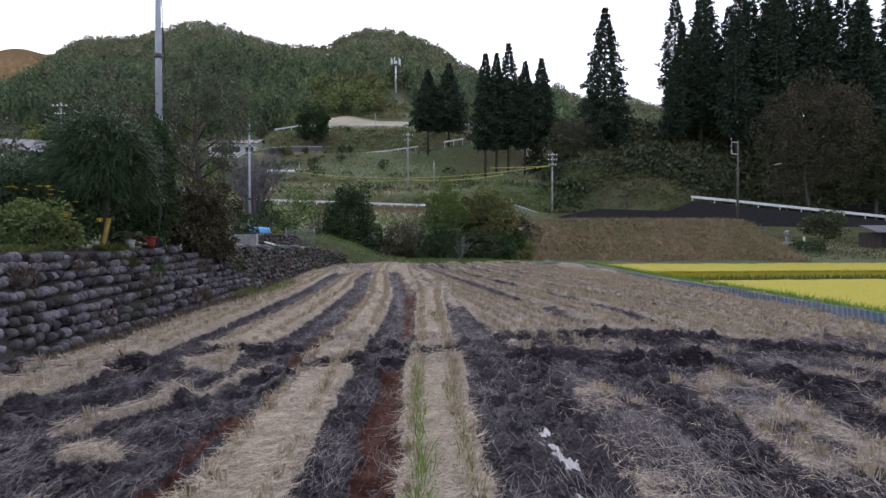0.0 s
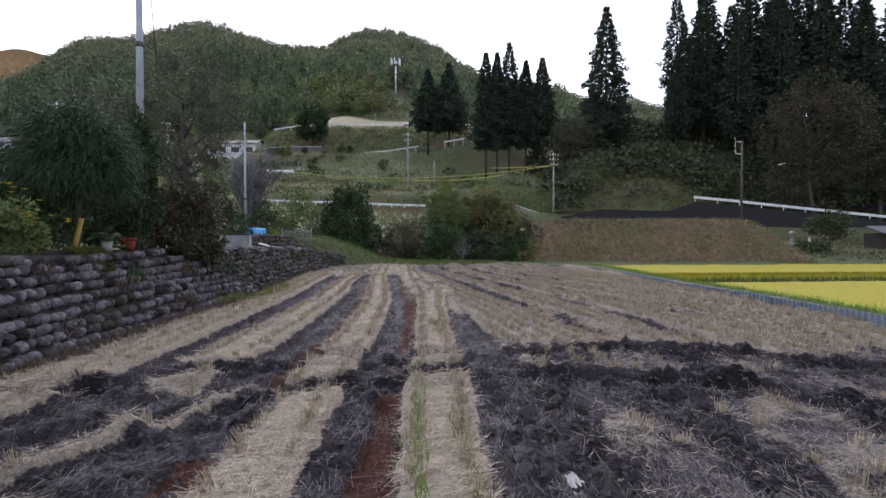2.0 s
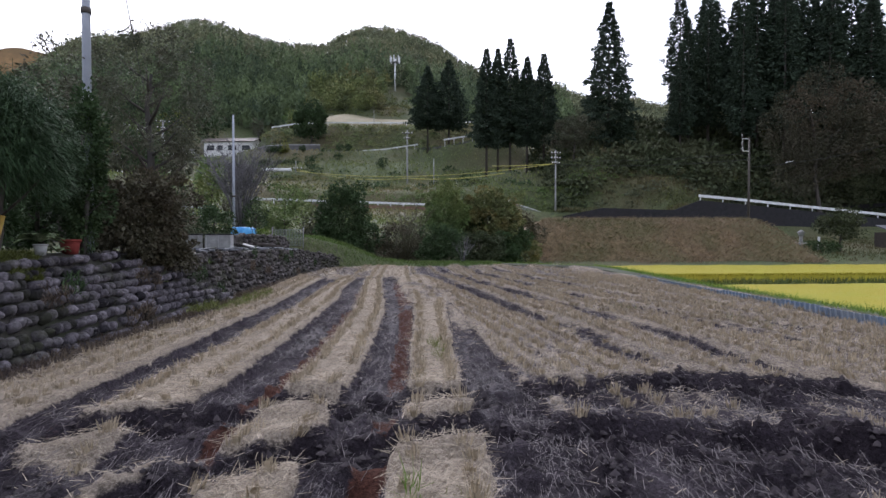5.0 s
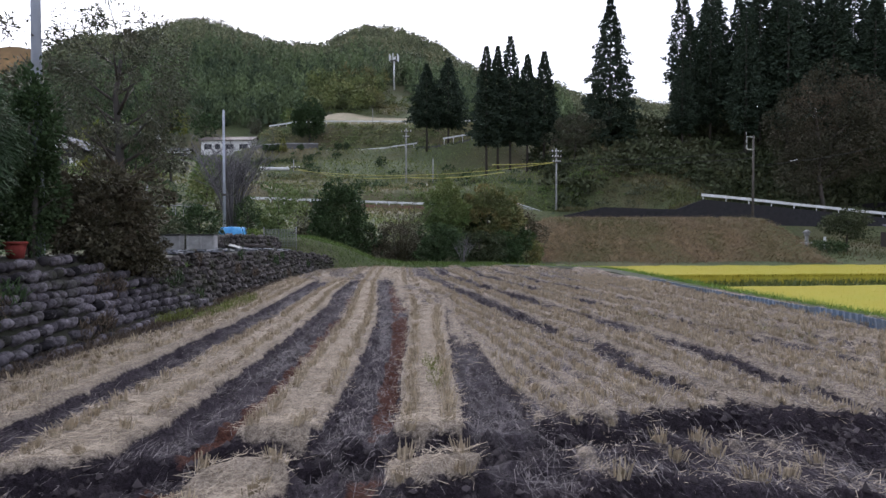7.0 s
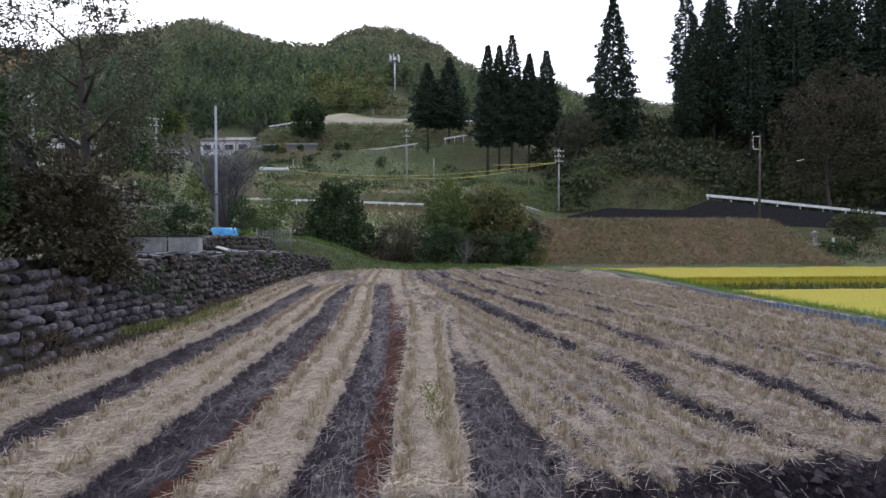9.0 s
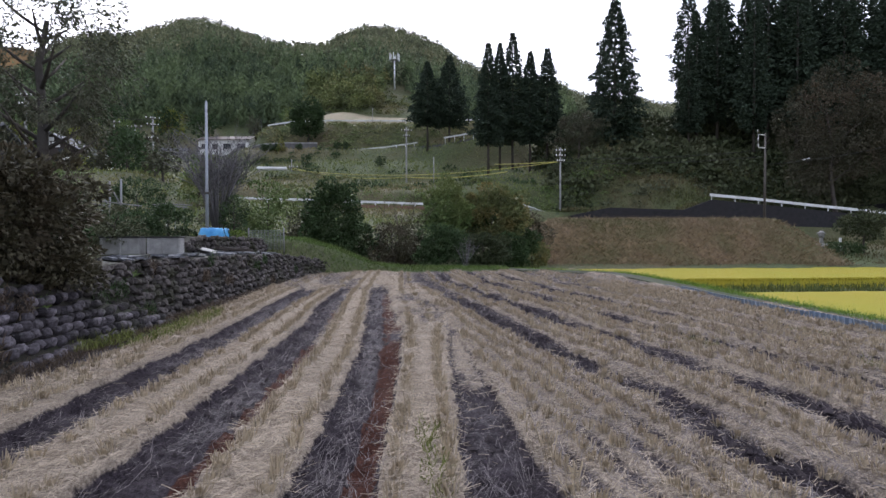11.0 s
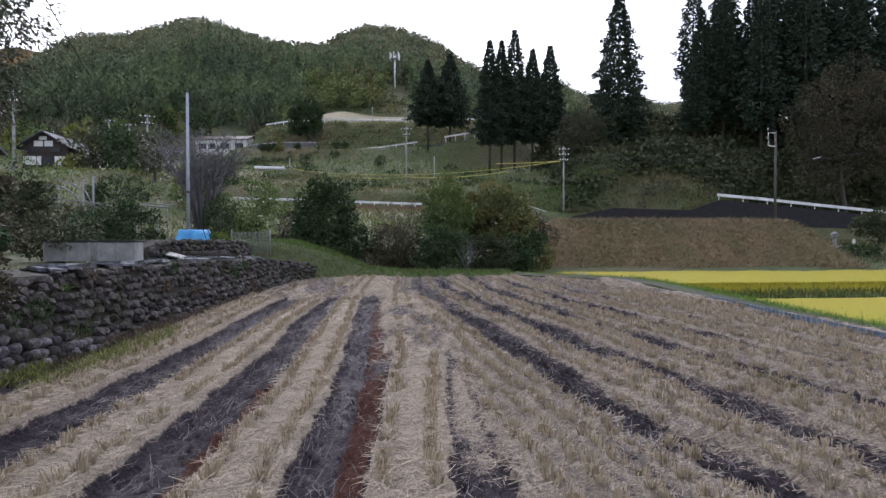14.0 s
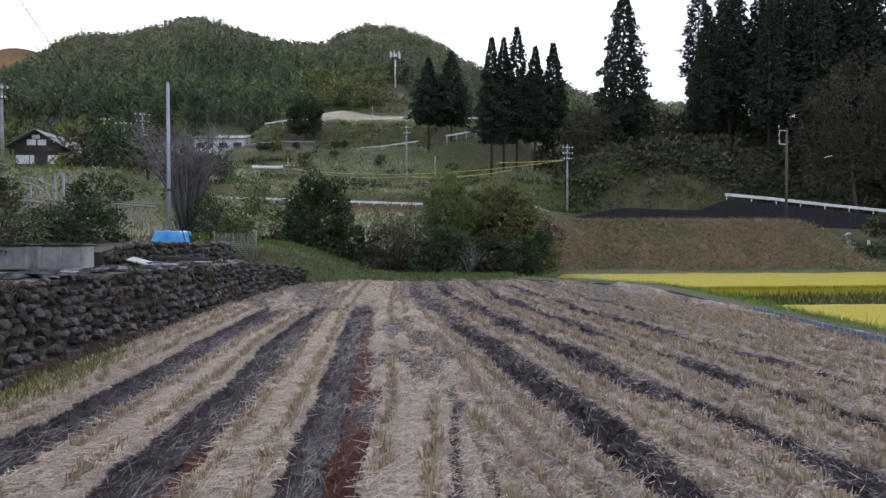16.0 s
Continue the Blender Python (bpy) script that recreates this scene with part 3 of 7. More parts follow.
def stubble():
    """Cut rice stools in rows 0.3 m apart."""
    rng = np.random.default_rng(12)
    rows = [(p, q, f) for p, q, k in STRIPS if k == 's' for f in ((0.16, 0.45, 0.75) if p is FOOT else (0.2, 0.74))]
    rows += [(FURROW_A, None, o) for o in np.arange(-1.95, 7.0, 0.3)]
    P, D, L, W, C, CL = [], [], [], [], [], []
    for p, q, f in rows:
        strip = q is not None
        y = np.arange(2.4, 34.0, 0.19 if strip else 0.165)
        y = y + rng.normal(0, 0.025, len(y))
        x = along(p, y) + (f * (along(q, y) - along(p, y)) if strip else f) + rng.normal(0, 0.02, len(y))
        ok = (x > along(EDGE_10, y) + 0.06) | strip
        ok &= (x < FIELD_X1 - 0.3) & (x > FIELD_X0 + 0.1)
        mk = field_masks(x, y)
        ok &= (rng.random(len(y)) < mk[0] * (0.85 if strip else 1.15)) & (mk[0] > 0.3)
        x, y = x[ok], y[ok]
        z = field_height(x, y)
        tall = rng.uniform(0.75, 1.2, len(x))
        lx, ly = rng.normal(0, 0.16, len(x)), rng.normal(0, 0.16, len(x))
        for k in range(24):
            a, s = rng.random(len(x)) * 6.283, 0.06 * np.sqrt(rng.random(len(x)))
            P.append(np.stack([x + s * np.cos(a), y + s * np.sin(a), z - 0.01], -1))
            D.append(np.stack([s * 4.5 * np.cos(a) + lx + rng.normal(0, .1, len(x)), s * 4.5 * np.sin(a) + ly + rng.normal(0, .1, len(x)), np.ones(len(x))], -1))
            L.append(rng.uniform(0.055, 0.115, len(x)) * tall)
            W.append(0.0062 + 0.0006 * np.maximum(0, y - 4))
        C.append(np.stack([x, y, z], -1))
        CL.append(np.stack([lx, ly, np.ones(len(x))], -1) * (0.045 * tall)[:, None])
    V, F = stalks_vf(np.concatenate(P), np.concatenate(D), np.concatenate(L), np.concatenate(W), rng)
    C, CL = np.concatenate(C), np.concatenate(CL)
    a = np.arange(5) * 1.2566
    ring = np.stack([np.cos(a), np.sin(a), 0 * a], -1)
    w = rng.uniform(0.014, 0.026, (len(C), 1, 1))
    low = C[:, None, :] + ring[None] * w + np.array([0, 0, -0.02])
    top = C[:, None, :] + CL[:, None, :] + ring[None] * w * 1.1 * rng.uniform(0.6, 1.3, (len(C), 5, 1)) + rng.normal(0, 0.014, (len(C), 5, 3))
    CV = np.concatenate([low, top], 1).reshape(-1, 3)
    o = (np.arange(len(C)) * 10)[:, None, None] + len(V)
    k = np.arange(5)
    CF = (np.stack([k, (k + 1) % 5, 5 + (k + 1) % 5, 5 + k], -1)[None] + o).reshape(-1, 4)
    V, F = np.concatenate([V, CV]), np.concatenate([F, CF])
    tagged(new("rice_stubble", np_mesh("rice_stubble", V, F, M_stub)), "rows of short cut rice stubble, dry and yellow", "stubble", kind="stuff")


def clods():
    """Broken lumps of mud lying in the ruts, furrows and wheel tracks."""
    rng = np.random.default_rng(14)
    n = 90000
    y = 2.5 + 22 * rng.random(n) ** 1.7
    x = FIELD_X0 + 0.4 + (FIELD_X1 - FIELD_X0 - 0.8) * rng.random(n)
    mk = field_masks(x, y)
    ok = rng.random(n) < 0.75 * mk[4] + 0.3 * mk[3] * (1 - mk[1]) - 0.5 * mk[0]
    x, y = x[ok][:15000], y[ok][:15000]
    m = len(x)
    o = np.array([[1, 0, 0], [0, 1, 0], [-1, 0, 0], [0, -1, 0], [0, 0, 1.0]])
    s = rng.uniform(0.008, 0.03, m) * (1 + 0.05 * y)
    V = np.stack([x, y, field_height(x, y) - 0.004], -1)[:, None, :] + o[None] * s[:, None, None] * rng.uniform(0.6, 1.35, (m, 5, 3)) + rng.normal(0, 0.12, (m, 5, 3)) * s[:, None, None]
    F = np.array([[0, 1, 4], [1, 2, 4], [2, 3, 4], [3, 0, 4]])
    tagged(new("mud_clods", np_mesh("mud_clods", V.reshape(-1, 3), (F[None] + (np.arange(m) * 5)[:, None, None]).reshape(-1, 3), M_clod)), "broken dark clods of wet mud in the ruts", "mud", kind="stuff")


M_clod = leafy("mud_lumps", (0.012, 0.01, 0.011), (0.055, 0.046, 0.05), (0.03, 0.024, 0.026), rough=0.85, broad=1.5, spec=0.15)
straw_litter()
stubble()
clods()


# ---------------------------------------------------------------- rice paddies, dyke and bank beyond
def rice_paddy(name, corners, z, label, seed, count):
    """Standing ripe rice over a convex quadrilateral of ground: a dense bed and many ears."""
    rng = np.random.default_rng(seed)
    c = np.array(corners, dtype=float)
    n = 60
    s, t = np.meshgrid(np.linspace(0, 1, n), np.linspace(0, 1, n))
    pt = lambda s, t: ((1 - s) * (1 - t))[..., None] * c[0] + (s * (1 - t))[..., None] * c[1] + (s * t)[..., None] * c[2] + ((1 - s) * t)[..., None] * c[3]
    G = pt(s, t)
    top = z + 0.72 + 0.12 * (fbm(G[..., 0] * 1.3, G[..., 1] * 1.3, seed) - 0.5)
    edge = np.minimum(np.minimum(s, 1 - s), np.minimum(t, 1 - t)) < 1e-6
    Z = np.where(edge, z - 0.1, top)
    i = np.arange(n * n).reshape(n, n)
    F = np.stack([i[:-1, :-1], i[:-1, 1:], i[1:, 1:], i[1:, :-1]], -1).reshape(-1, 4)
    th = thing(name, (0, 0, 0), label, "rice crop")
    part("rice_mass", np_mesh("rice_mass", np.concatenate([G, Z[..., None]], -1).reshape(-1, 3), F, M_rice_bed, True), parent=th)
    s, t = rng.random(count), rng.random(count) ** 1.5
    k = rng.random(count) < 0.3
    s = np.where(k & (rng.random(count) < 0.4), 0.004, s)
    t = np.where(k, t * 0.02, t)
    g = pt(s, t)
    P = np.concatenate([g, np.full((count, 1), z + 0.5)], 1)
    D = np.stack([rng.normal(0, .3, count), rng.normal(0, .3, count), np.ones(count)], -1)
    V, F = leaves_vf(P, D, rng.uniform(0.2, 0.32, count), np.full(count, 0.035), rng)
    ears = part("rice_canopy", np_mesh("rice_canopy", V, F, M_rice), parent=th)
    tagged(ears, kind="stuff")


rice_paddy("rice_crop", [(10.6, 6), (62, 6), (62, 34.5), (11.0, 34.5)], -1.8, "golden ripe rice standing in the near paddy", 5, 24000)
rice_paddy("rice_crop", [(7.3, 43.2), (66, 44), (68, 58), (13.5, 57.5)], -1.8, "golden ripe rice standing in the farther paddy", 6, 13000)


def grass_tufts(name, x, y, z, h, seed, material, label, lean=0.35, w=0.012):
    rng = np.random.default_rng(seed)
    n = len(x)
    D = np.stack([rng.normal(0, lean, n), rng.normal(0, lean, n), np.ones(n)], -1)
    if np.mean(w) > 0.04:
        V, F = leaves_vf(np.stack([x, y, z], -1), D, h * rng.uniform(0.5, 1.2, n), w, rng)
    else:
        V, F = blades_vf(np.stack([x, y, z], -1), D, h * rng.uniform(0.5, 1.2, n), w, rng, 0.5)
    ob = new(name, np_mesh(name, V, F, material))
    return tagged(ob, label, "grass", kind="stuff")


def extrude_profile(name, profile, path, material, smooth=True):
    """A solid swept along path (x, y, z offsets): profile points are (across, up); across is along the path's right."""
    V, m = [], len(profile)
    p = [Vector(q) for q in path]
    for i, q in enumerate(p):
        d = (p[min(i + 1, len(p) - 1)] - p[max(i - 1, 0)])
        d.z = 0
        d.normalize()
        r = Vector((d.y, -d.x, 0))
        for a, b in profile:
            V.append(q + r * a + Vector((0, 0, b)))
    F = []
    for i in range(len(p) - 1):
        for k in range(m):
            F.append((i * m + k, i * m + (k + 1) % m, (i + 1) * m + (k + 1) % m, (i + 1) * m + k))
    me = bpy.data.meshes.new(name)
    me.from_pydata([tuple(v) for v in V], [], F + [tuple(range(m))[::-1], tuple(range((len(p) - 1) * m, len(p) * m))])
    me.materials.append(material)
    return me


dyke = new("dyke", extrude_profile("dyke", [(-0.1, -0.7), (0.0, 0.12), (0.25, 0.2), (0.75, 0.18), (1.3, -0.3), (1.7, -1.5)],
           [(float(dyke_x(y)), y, 0) for y in np.arange(-5, 34.9, 0.7)], M_soil))
tagged(dyke, "low earth dyke overgrown with bright grass beside the field", "dyke", kind="structure")
rng = np.random.default_rng(3)
n = 24000
yy = 4 + 30.5 * rng.random(n) ** 1.1
xx = dyke_x(yy) + 0.28 + 1.3 * rng.random(n) ** 1.2
grass_tufts("dyke_grass", xx, yy, np.where(xx - dyke_x(yy) < 0.8, 0.13, 0.13 - 0.9 * (xx - dyke_x(yy) - 0.8)), np.full(n, 0.16), 4, M_grass, "bright green grass along the dyke")

# the mown bank, a flat-topped mound of fill
def build_mound():
    nx, ny = 90, 40
    X, Y = np.meshgrid(np.linspace(9, 48, nx), np.linspace(53, 90, ny))
    left, right = sstep(10.5, 16.4, X), sstep(45.2 - 0.1 * (Y - 60), 39.0, X)
    front = sstep(55.5, 64, Y)
    Z = -1.9 + 5.45 * np.minimum(np.minimum(left, right), front) + 0.18 * (fbm(X / 2, Y / 2, 15) - 0.5)
    i = np.arange(nx * ny).reshape(ny, nx)
    F = np.stack([i[:-1, :-1], i[:-1, 1:], i[1:, 1:], i[1:, :-1]], -1).reshape(-1, 4)
    m = new("mound", np_mesh("mound", np.stack([X, Y, Z], -1).reshape(-1, 3), F, M_mound, True))
    tagged(m, "flat-topped bank of earth covered with mown dry grass", "bank", kind="structure")


build_mound()


# ---------------------------------------------------------------- stone walls of the garden terrace
def stone_mesh(seed, sx, sy, sz, angular=0.0):
    """One worn stone, about 40 triangles, its face towards +x."""
    rng = random.Random(seed)
    bm = bmesh.new()
    bmesh.ops.create_icosphere(bm, subdivisions=1 if angular else 2, radius=0.5)
    ph = [rng.uniform(0, 6.28) for _ in range(3)]
    for v in bm.verts:
        k = 1 + (rng.uniform(-0.16, 0.16) if angular else rng.uniform(-0.05, 0.05) + 0.14 * math.sin(5 * v.co.y + ph[0]) + 0.12 * math.sin(6 * v.co.z + ph[1]) + 0.1 * math.sin(7 * v.co.x + ph[2])) + (rng.uniform(-0.22, 0.1) if angular else 0)
        v.co = Vector((v.co.x * sx * k, v.co.y * sy * k * (1.08 if angular else 0.99), v.co.z * sz * k * 1.08))
        for i, s in enumerate((sx, sy, sz)):
            lim = s * (0.46 if not angular else 0.40)
            v.co[i] = max(-lim, min(lim, v.co[i]))
    for f in bm.faces:
        f.smooth = not angular
    return bm


def face_x(y, z, foot, batter):
    return foot - batter * z


def build_wall(name, label, y0, y1, top, foot, batter, course, width, angular, seed, near, mats, zs=lambda y: 0.0):
    """A battered dry-stone wall along y; stones inside the stretch near are parts, the rest one joined part."""
    rng = random.Random(seed)
    ys = np.arange(y0, y1 + 0.01, 0.5)
    V, m = [], 6
    for y in ys:
        t, f = float(top(y)), float(foot(y))
        for a, b in ((f - 0.06, -0.35), (f - 0.06 - batter * 0.05, 0.0), (f - 0.1 - batter * t, t), (f - 0.5 - batter * t, t + 0.04), (f - 2.2 - batter * t, t + 0.05), (f - 2.2 - batter * t, -0.35)):
            V.append((a, y, b))
    F = []
    for i in range(len(ys) - 1):
        for k in range(m):
            F.append((i * m + k, (i + 1) * m + k, (i + 1) * m + (k + 1) % m, i * m + (k + 1) % m))
    me = bpy.data.meshes.new(name)
    me.from_pydata(V, [], F + [tuple(range(m)), tuple(range((len(ys) - 1) * m, len(ys) * m))[::-1]])
    me.materials.append(M_wallcore)
    wall = tagged(new(name, me), label, "stone wall", kind="structure")
    variants = []
    for k in range(10):
        w = width * rng.uniform(0.62, 1.45) if angular else width * rng.uniform(0.7, 1.3)
        sm = bpy.data.meshes.new("stone")
        b = stone_mesh(seed * 31 + k, 0.24, w, course * rng.uniform(0.92, 1.08) if not angular else course * rng.uniform(0.8, 1.5), angular)
        b.to_mesh(sm)
        b.free()
        sm.materials.append(mats[0])
        variants.append((w, sm))
    rest_v, rest_f, n_rest = [], [], 0
    row, count = 0, 0
    z = course * 0.45
    tmax = max(float(top(y)) for y in ys)
    while z < tmax + 0.02:
        y = y0 + rng.uniform(0, width)
        while y < y1:
            w, sm = rng.choice(variants)
            yc = y + w / 2
            zc = z + rng.uniform(-0.02, 0.02) + (0.03 * math.sin(yc * 0.9 + row) if not angular else rng.uniform(-0.05, 0.05))
            y += w * (1.04 if not angular else 0.9)
            if zc > float(top(yc)) + 0.02 or rng.random() < 0.02:
                continue
            x = float(foot(yc)) - batter * zc - 0.06 + rng.uniform(-0.03, 0.04)
            rot = pose(x, yc, zc, rng.uniform(-24, 24) + (rng.choice((-38, 30, 0)) if angular else 0), -math.degrees(math.atan(batter)) * 0.6 + rng.uniform(-8, 8), rng.uniform(-9, 9))
            if near[0] < yc < near[1] and count < 300:
                s = new("stone", sm)
                s.matrix_world = rot
                s.parent = wall
                count += 1
            else:
                rest_v.extend([tuple(rot @ v.co) for v in sm.vertices])
                rest_f.extend([tuple(i + n_rest for i in p.vertices) for p in sm.polygons])
                n_rest += len(sm.vertices)
        z += course
        row += 1
    rm = bpy.data.meshes.new("wall_stones")
    rm.from_pydata(rest_v, [], rest_f)
    rm.materials.append(mats[1])
    if not angular:
        rm.polygons.foreach_set("use_smooth", np.ones(len(rm.polygons), dtype=bool))
    r = new("wall_stones", rm)
    r.parent = wall
    tagged(r, kind="stuff")


def cobble_top(y):
    return np.interp(y, [-6, 13.2, 14.2, 16.2, 17.4], [1.33, 1.3, 1.1, 0.55, 0.12])


def cobble_foot(y):
    return np.interp(y, [-6, 9, 14, 17.5], [-4.45, -4.42, -4.3, -4.05])


def rubble_top(y):
    return np.interp(y, [13.0, 16, 25, 29, 31, 33.5, 35], [1.3, 1.22, 1.12, 1.02, 0.92, 0.62, 0.15])


def rubble_foot(y):
    return np.interp(y, [13, 16, 22, 28, 31, 33.5, 35], [-4.75, -4.45, -4.25, -4.05, -3.75, -3.05, -2.3])


# ---------------------------------------------------------------- roads, retaining wall, rails
def road(name, pts, width, label):
    me = extrude_profile(name, [(-width / 2, -0.4), (-width / 2, 0.0), (width / 2, 0.0), (width / 2, -0.4)], pts, M_asphalt)
    return tagged(new(name, me), label, "road", kind="structure")


def guard_rail(pts, label, spacing=2.0, beam_h=0.32, drop=1.0):
    """White steel rail: one beam part and its posts."""
    p = [Vector(q) for q in pts]
    th = thing("guard_rail", p[0], label, "guard rail", "white road rails")
    prof = [(-0.03, -beam_h / 2), (0.03, -beam_h / 2), (0.06, -beam_h / 4), (0.02, 0), (0.06, beam_h / 4), (0.03, beam_h / 2), (-0.03, beam_h / 2)]
    beam = part("beam", extrude_profile("beam", prof, [q - p[0] for q in p], M_white), parent=th)
    bm = tube(bmesh.new(), [(0, 0, -drop - 0.4), (0, 0, beam_h / 2 - 0.02)], 0.07, 8)
    me = bpy.data.meshes.new("post")
    bm.to_mesh(me)
    bm.free()
    me.materials.append(M_white)
    lens = [0]
    for a, b in zip(p, p[1:]):
        lens.append(lens[-1] + (b - a).length)
    d = 0.3
    while d < lens[-1]:
        i = max(k for k in range(len(lens)) if lens[k] <= d)
        q = p[i].lerp(p[i + 1], (d - lens[i]) / (lens[i + 1] - lens[i]))
        post = new("post", me)
        post.parent = th
        post.location = q - p[0] + Vector((0, 0.1, 0))
        d += spacing
    return th


road("road", [(-60, 97, 8.2), (-30, 96, 7.3), (-14, 94.5, 6.7), (4, 94.5, 6.15), (17, 94.5, 5.2), (26, 94, 4.5), (38, 90, 4.0)], 4.5, "narrow grey asphalt road across the slope")
guard_rail([(-30, 92.2, 7.9), (-14, 92, 7.45), (4, 92, 6.9), (13, 92, 6.25)], "white steel guard rail beside the valley road")
guard_rail([(16.5, 92, 5.95), (24.3, 92, 5.3)], "short white guard rail beside the valley road")
road("road", [(44.5, 90, 6.95), (58, 90, 5.7), (77, 90, 4.0), (110, 90, 1.0)], 7.0, "asphalt road on top of the retaining wall")
guard_rail([(45, 86, 8.0), (52, 86, 7.4), (60, 86, 6.6), (77, 86, 5.0), (110, 86, 2.0)], "long white guard rail along the retaining wall", 3.6, 0.4, 0.9)
road("road", [(-36, 138, 21.6), (-26, 138, 21.9), (-13, 137, 21.9), (4, 136.5, 22.5), (9, 130, 21.8), (17, 127.5, 23.2), (24, 127, 24.2)], 4.0, "narrow hillside road")
guard_rail([(-13.2, 134, 21.1), (-4, 134, 22.0), (3.7, 134, 23.2)], "white rail on the hillside road")
guard_rail([(9.0, 125, 22.75), (16.5, 125, 24.05)], "white rail on the rising bend of the hillside road")
lw = extrude_profile("road_wall", [(0.15, -2.6), (0.15, 0), (-0.2, 0), (-0.2, -2.6)], [(-34.2, 140.6, 22.9), (-32, 140.7, 23.4), (-27, 140.7, 23.75), (-19.5, 140.6, 23.8)], M_asphalt)
tagged(new("road_wall", lw), "low grey concrete wall at the back of the hillside road", "wall", kind="structure")
lw = extrude_profile("road_wall_cap", [(0.25, 0.005), (0.25, 0.25), (-0.25, 0.25), (-0.25, 0.005)], [(-34.2, 140.6, 22.9), (-32, 140.7, 23.4), (-27, 140.7, 23.75), (-19.5, 140.6, 23.8)], M_concrete)
tagged(new("road_wall_cap", lw), "pale coping on the low wall by the hillside road", "wall", kind="structure")
road("road", [(-33, 152, 29.0), (-20, 152.5, 30.3), (5, 152.5, 30.5), (26, 152, 31.0)], 5.0, "upper hillside road")
guard_rail([(-33.0, 150.3, 29.8), (-27, 150, 30.7), (-20, 150, 31.1), (4, 150, 31.35), (25, 149.5, 31.9)], "white rail on the upper hillside road")

wall_top = [(24, 4.9), (30, 6.1), (33, 6.0), (41, 5.8), (45.2, 7.3), (60, 5.9), (77, 4.3), (110, 1.5)]
rv = [(x, y, z) for y in (85.6, 86.1) for x, zt in wall_top for z in (-1.5, zt)]
k = len(wall_top) * 2
rf = []
for i in range(0, k - 2, 2):
    rf += [(i, i + 2, i + 3, i + 1), (k + i + 1, k + i + 3, k + i + 2, k + i), (i + 1, i + 3, k + i + 3, k + i + 1)]
me = bpy.data.meshes.new("retaining_wall")
me.from_pydata(rv, [], rf + [(0, 1, k + 1, k), (k - 2, 2 * k - 2, 2 * k - 1, k - 1)])
me.materials.append(M_retain)
tagged(new("retaining_wall", me), "dark weathered concrete retaining wall with pale seepage marks", "retaining wall", kind="structure")
rw2 = extrude_profile("retaining_wall", [(-0.2, -6), (-0.2, 0), (0.3, 0), (0.3, -6)], [(70, 94.2, 6.5), (76, 94, 7.2), (84, 93.8, 7.6), (110, 93.8, 7.6)], M_retain)
tagged(new("retaining_wall", rw2), "upper dark concrete retaining wall below the wooded bank", "retaining wall", kind="structure")
M_pale = patchy("pale_concrete", (0.3, 0.3, 0.29), (0.42, 0.42, 0.4), (0.24, 0.24, 0.22), fine=6, broad=0.6)
pth = extrude_profile("path", [(-1.0, -1.5), (-1.0, 0), (1.0, 0), (1.0, -1.5)], [(44, 71, 0.75), (60, 69, 0.35), (90, 66, 0.1)], M_pale)
tagged(new("path", pth), "pale concrete path at the foot of the retaining wall", "path", kind="structure")
M_dryfield = patchy("dry_field", (0.2, 0.17, 0.105), (0.29, 0.245, 0.16), (0.17, 0.17, 0.09), fine=1.6, broad=0.15)
X, Y = np.meshgrid(np.linspace(-24, 8, 34), np.linspace(155.5, 178, 12))
Z = 32.0 + (Y - 155.5) * 0.265 + 1.4 * np.exp(-((X + 17) / 6) ** 2) * sstep(156, 166, Y) + 0.2 * fbm(X / 3, Y / 3, 4)
Z[0, :] = 29
i = np.arange(34 * 12).reshape(12, 34)
tagged(new("dry_field", np_mesh("dry_field", np.stack([X, Y, Z], -1).reshape(-1, 3), np.stack([i[:-1, :-1], i[:-1, 1:], i[1:, 1:], i[1:, :-1]], -1).reshape(-1, 4), M_dryfield, True)),
       "pale mown field above the upper road", "field", kind="structure")
fieldb = extrude_profile("straw_terrace", [(-2, -1.5), (-1.6, 0), (1.6, 0.1), (2, -1.5)], [(-14, 84.5, 5.2), (4, 84.5, 4.9), (12, 84, 4.4)], M_dryfield)
tagged(new("straw_terrace", fieldb), "narrow straw-coloured terrace below the valley road", "terrace", kind="structure")
M_redbank = patchy("russet_bank", (0.07, 0.04, 0.025), (0.15, 0.085, 0.055), (0.1, 0.08, 0.045), fine=2.5, broad=0.3, bump_s=0.9, bump_d=0.15)
rb = extrude_profile("russet_bank", [(-1.2, -3), (-0.9, 0.4), (0.6, -1.3), (1.4, -2.2), (1.4, -3)], [(-14, 91, 6.6), (4, 91, 6.1), (14, 91, 5.4)], M_redbank)
tagged(new("russet_bank", rb), "russet weedy embankment below the valley road", "bank", kind="structure")


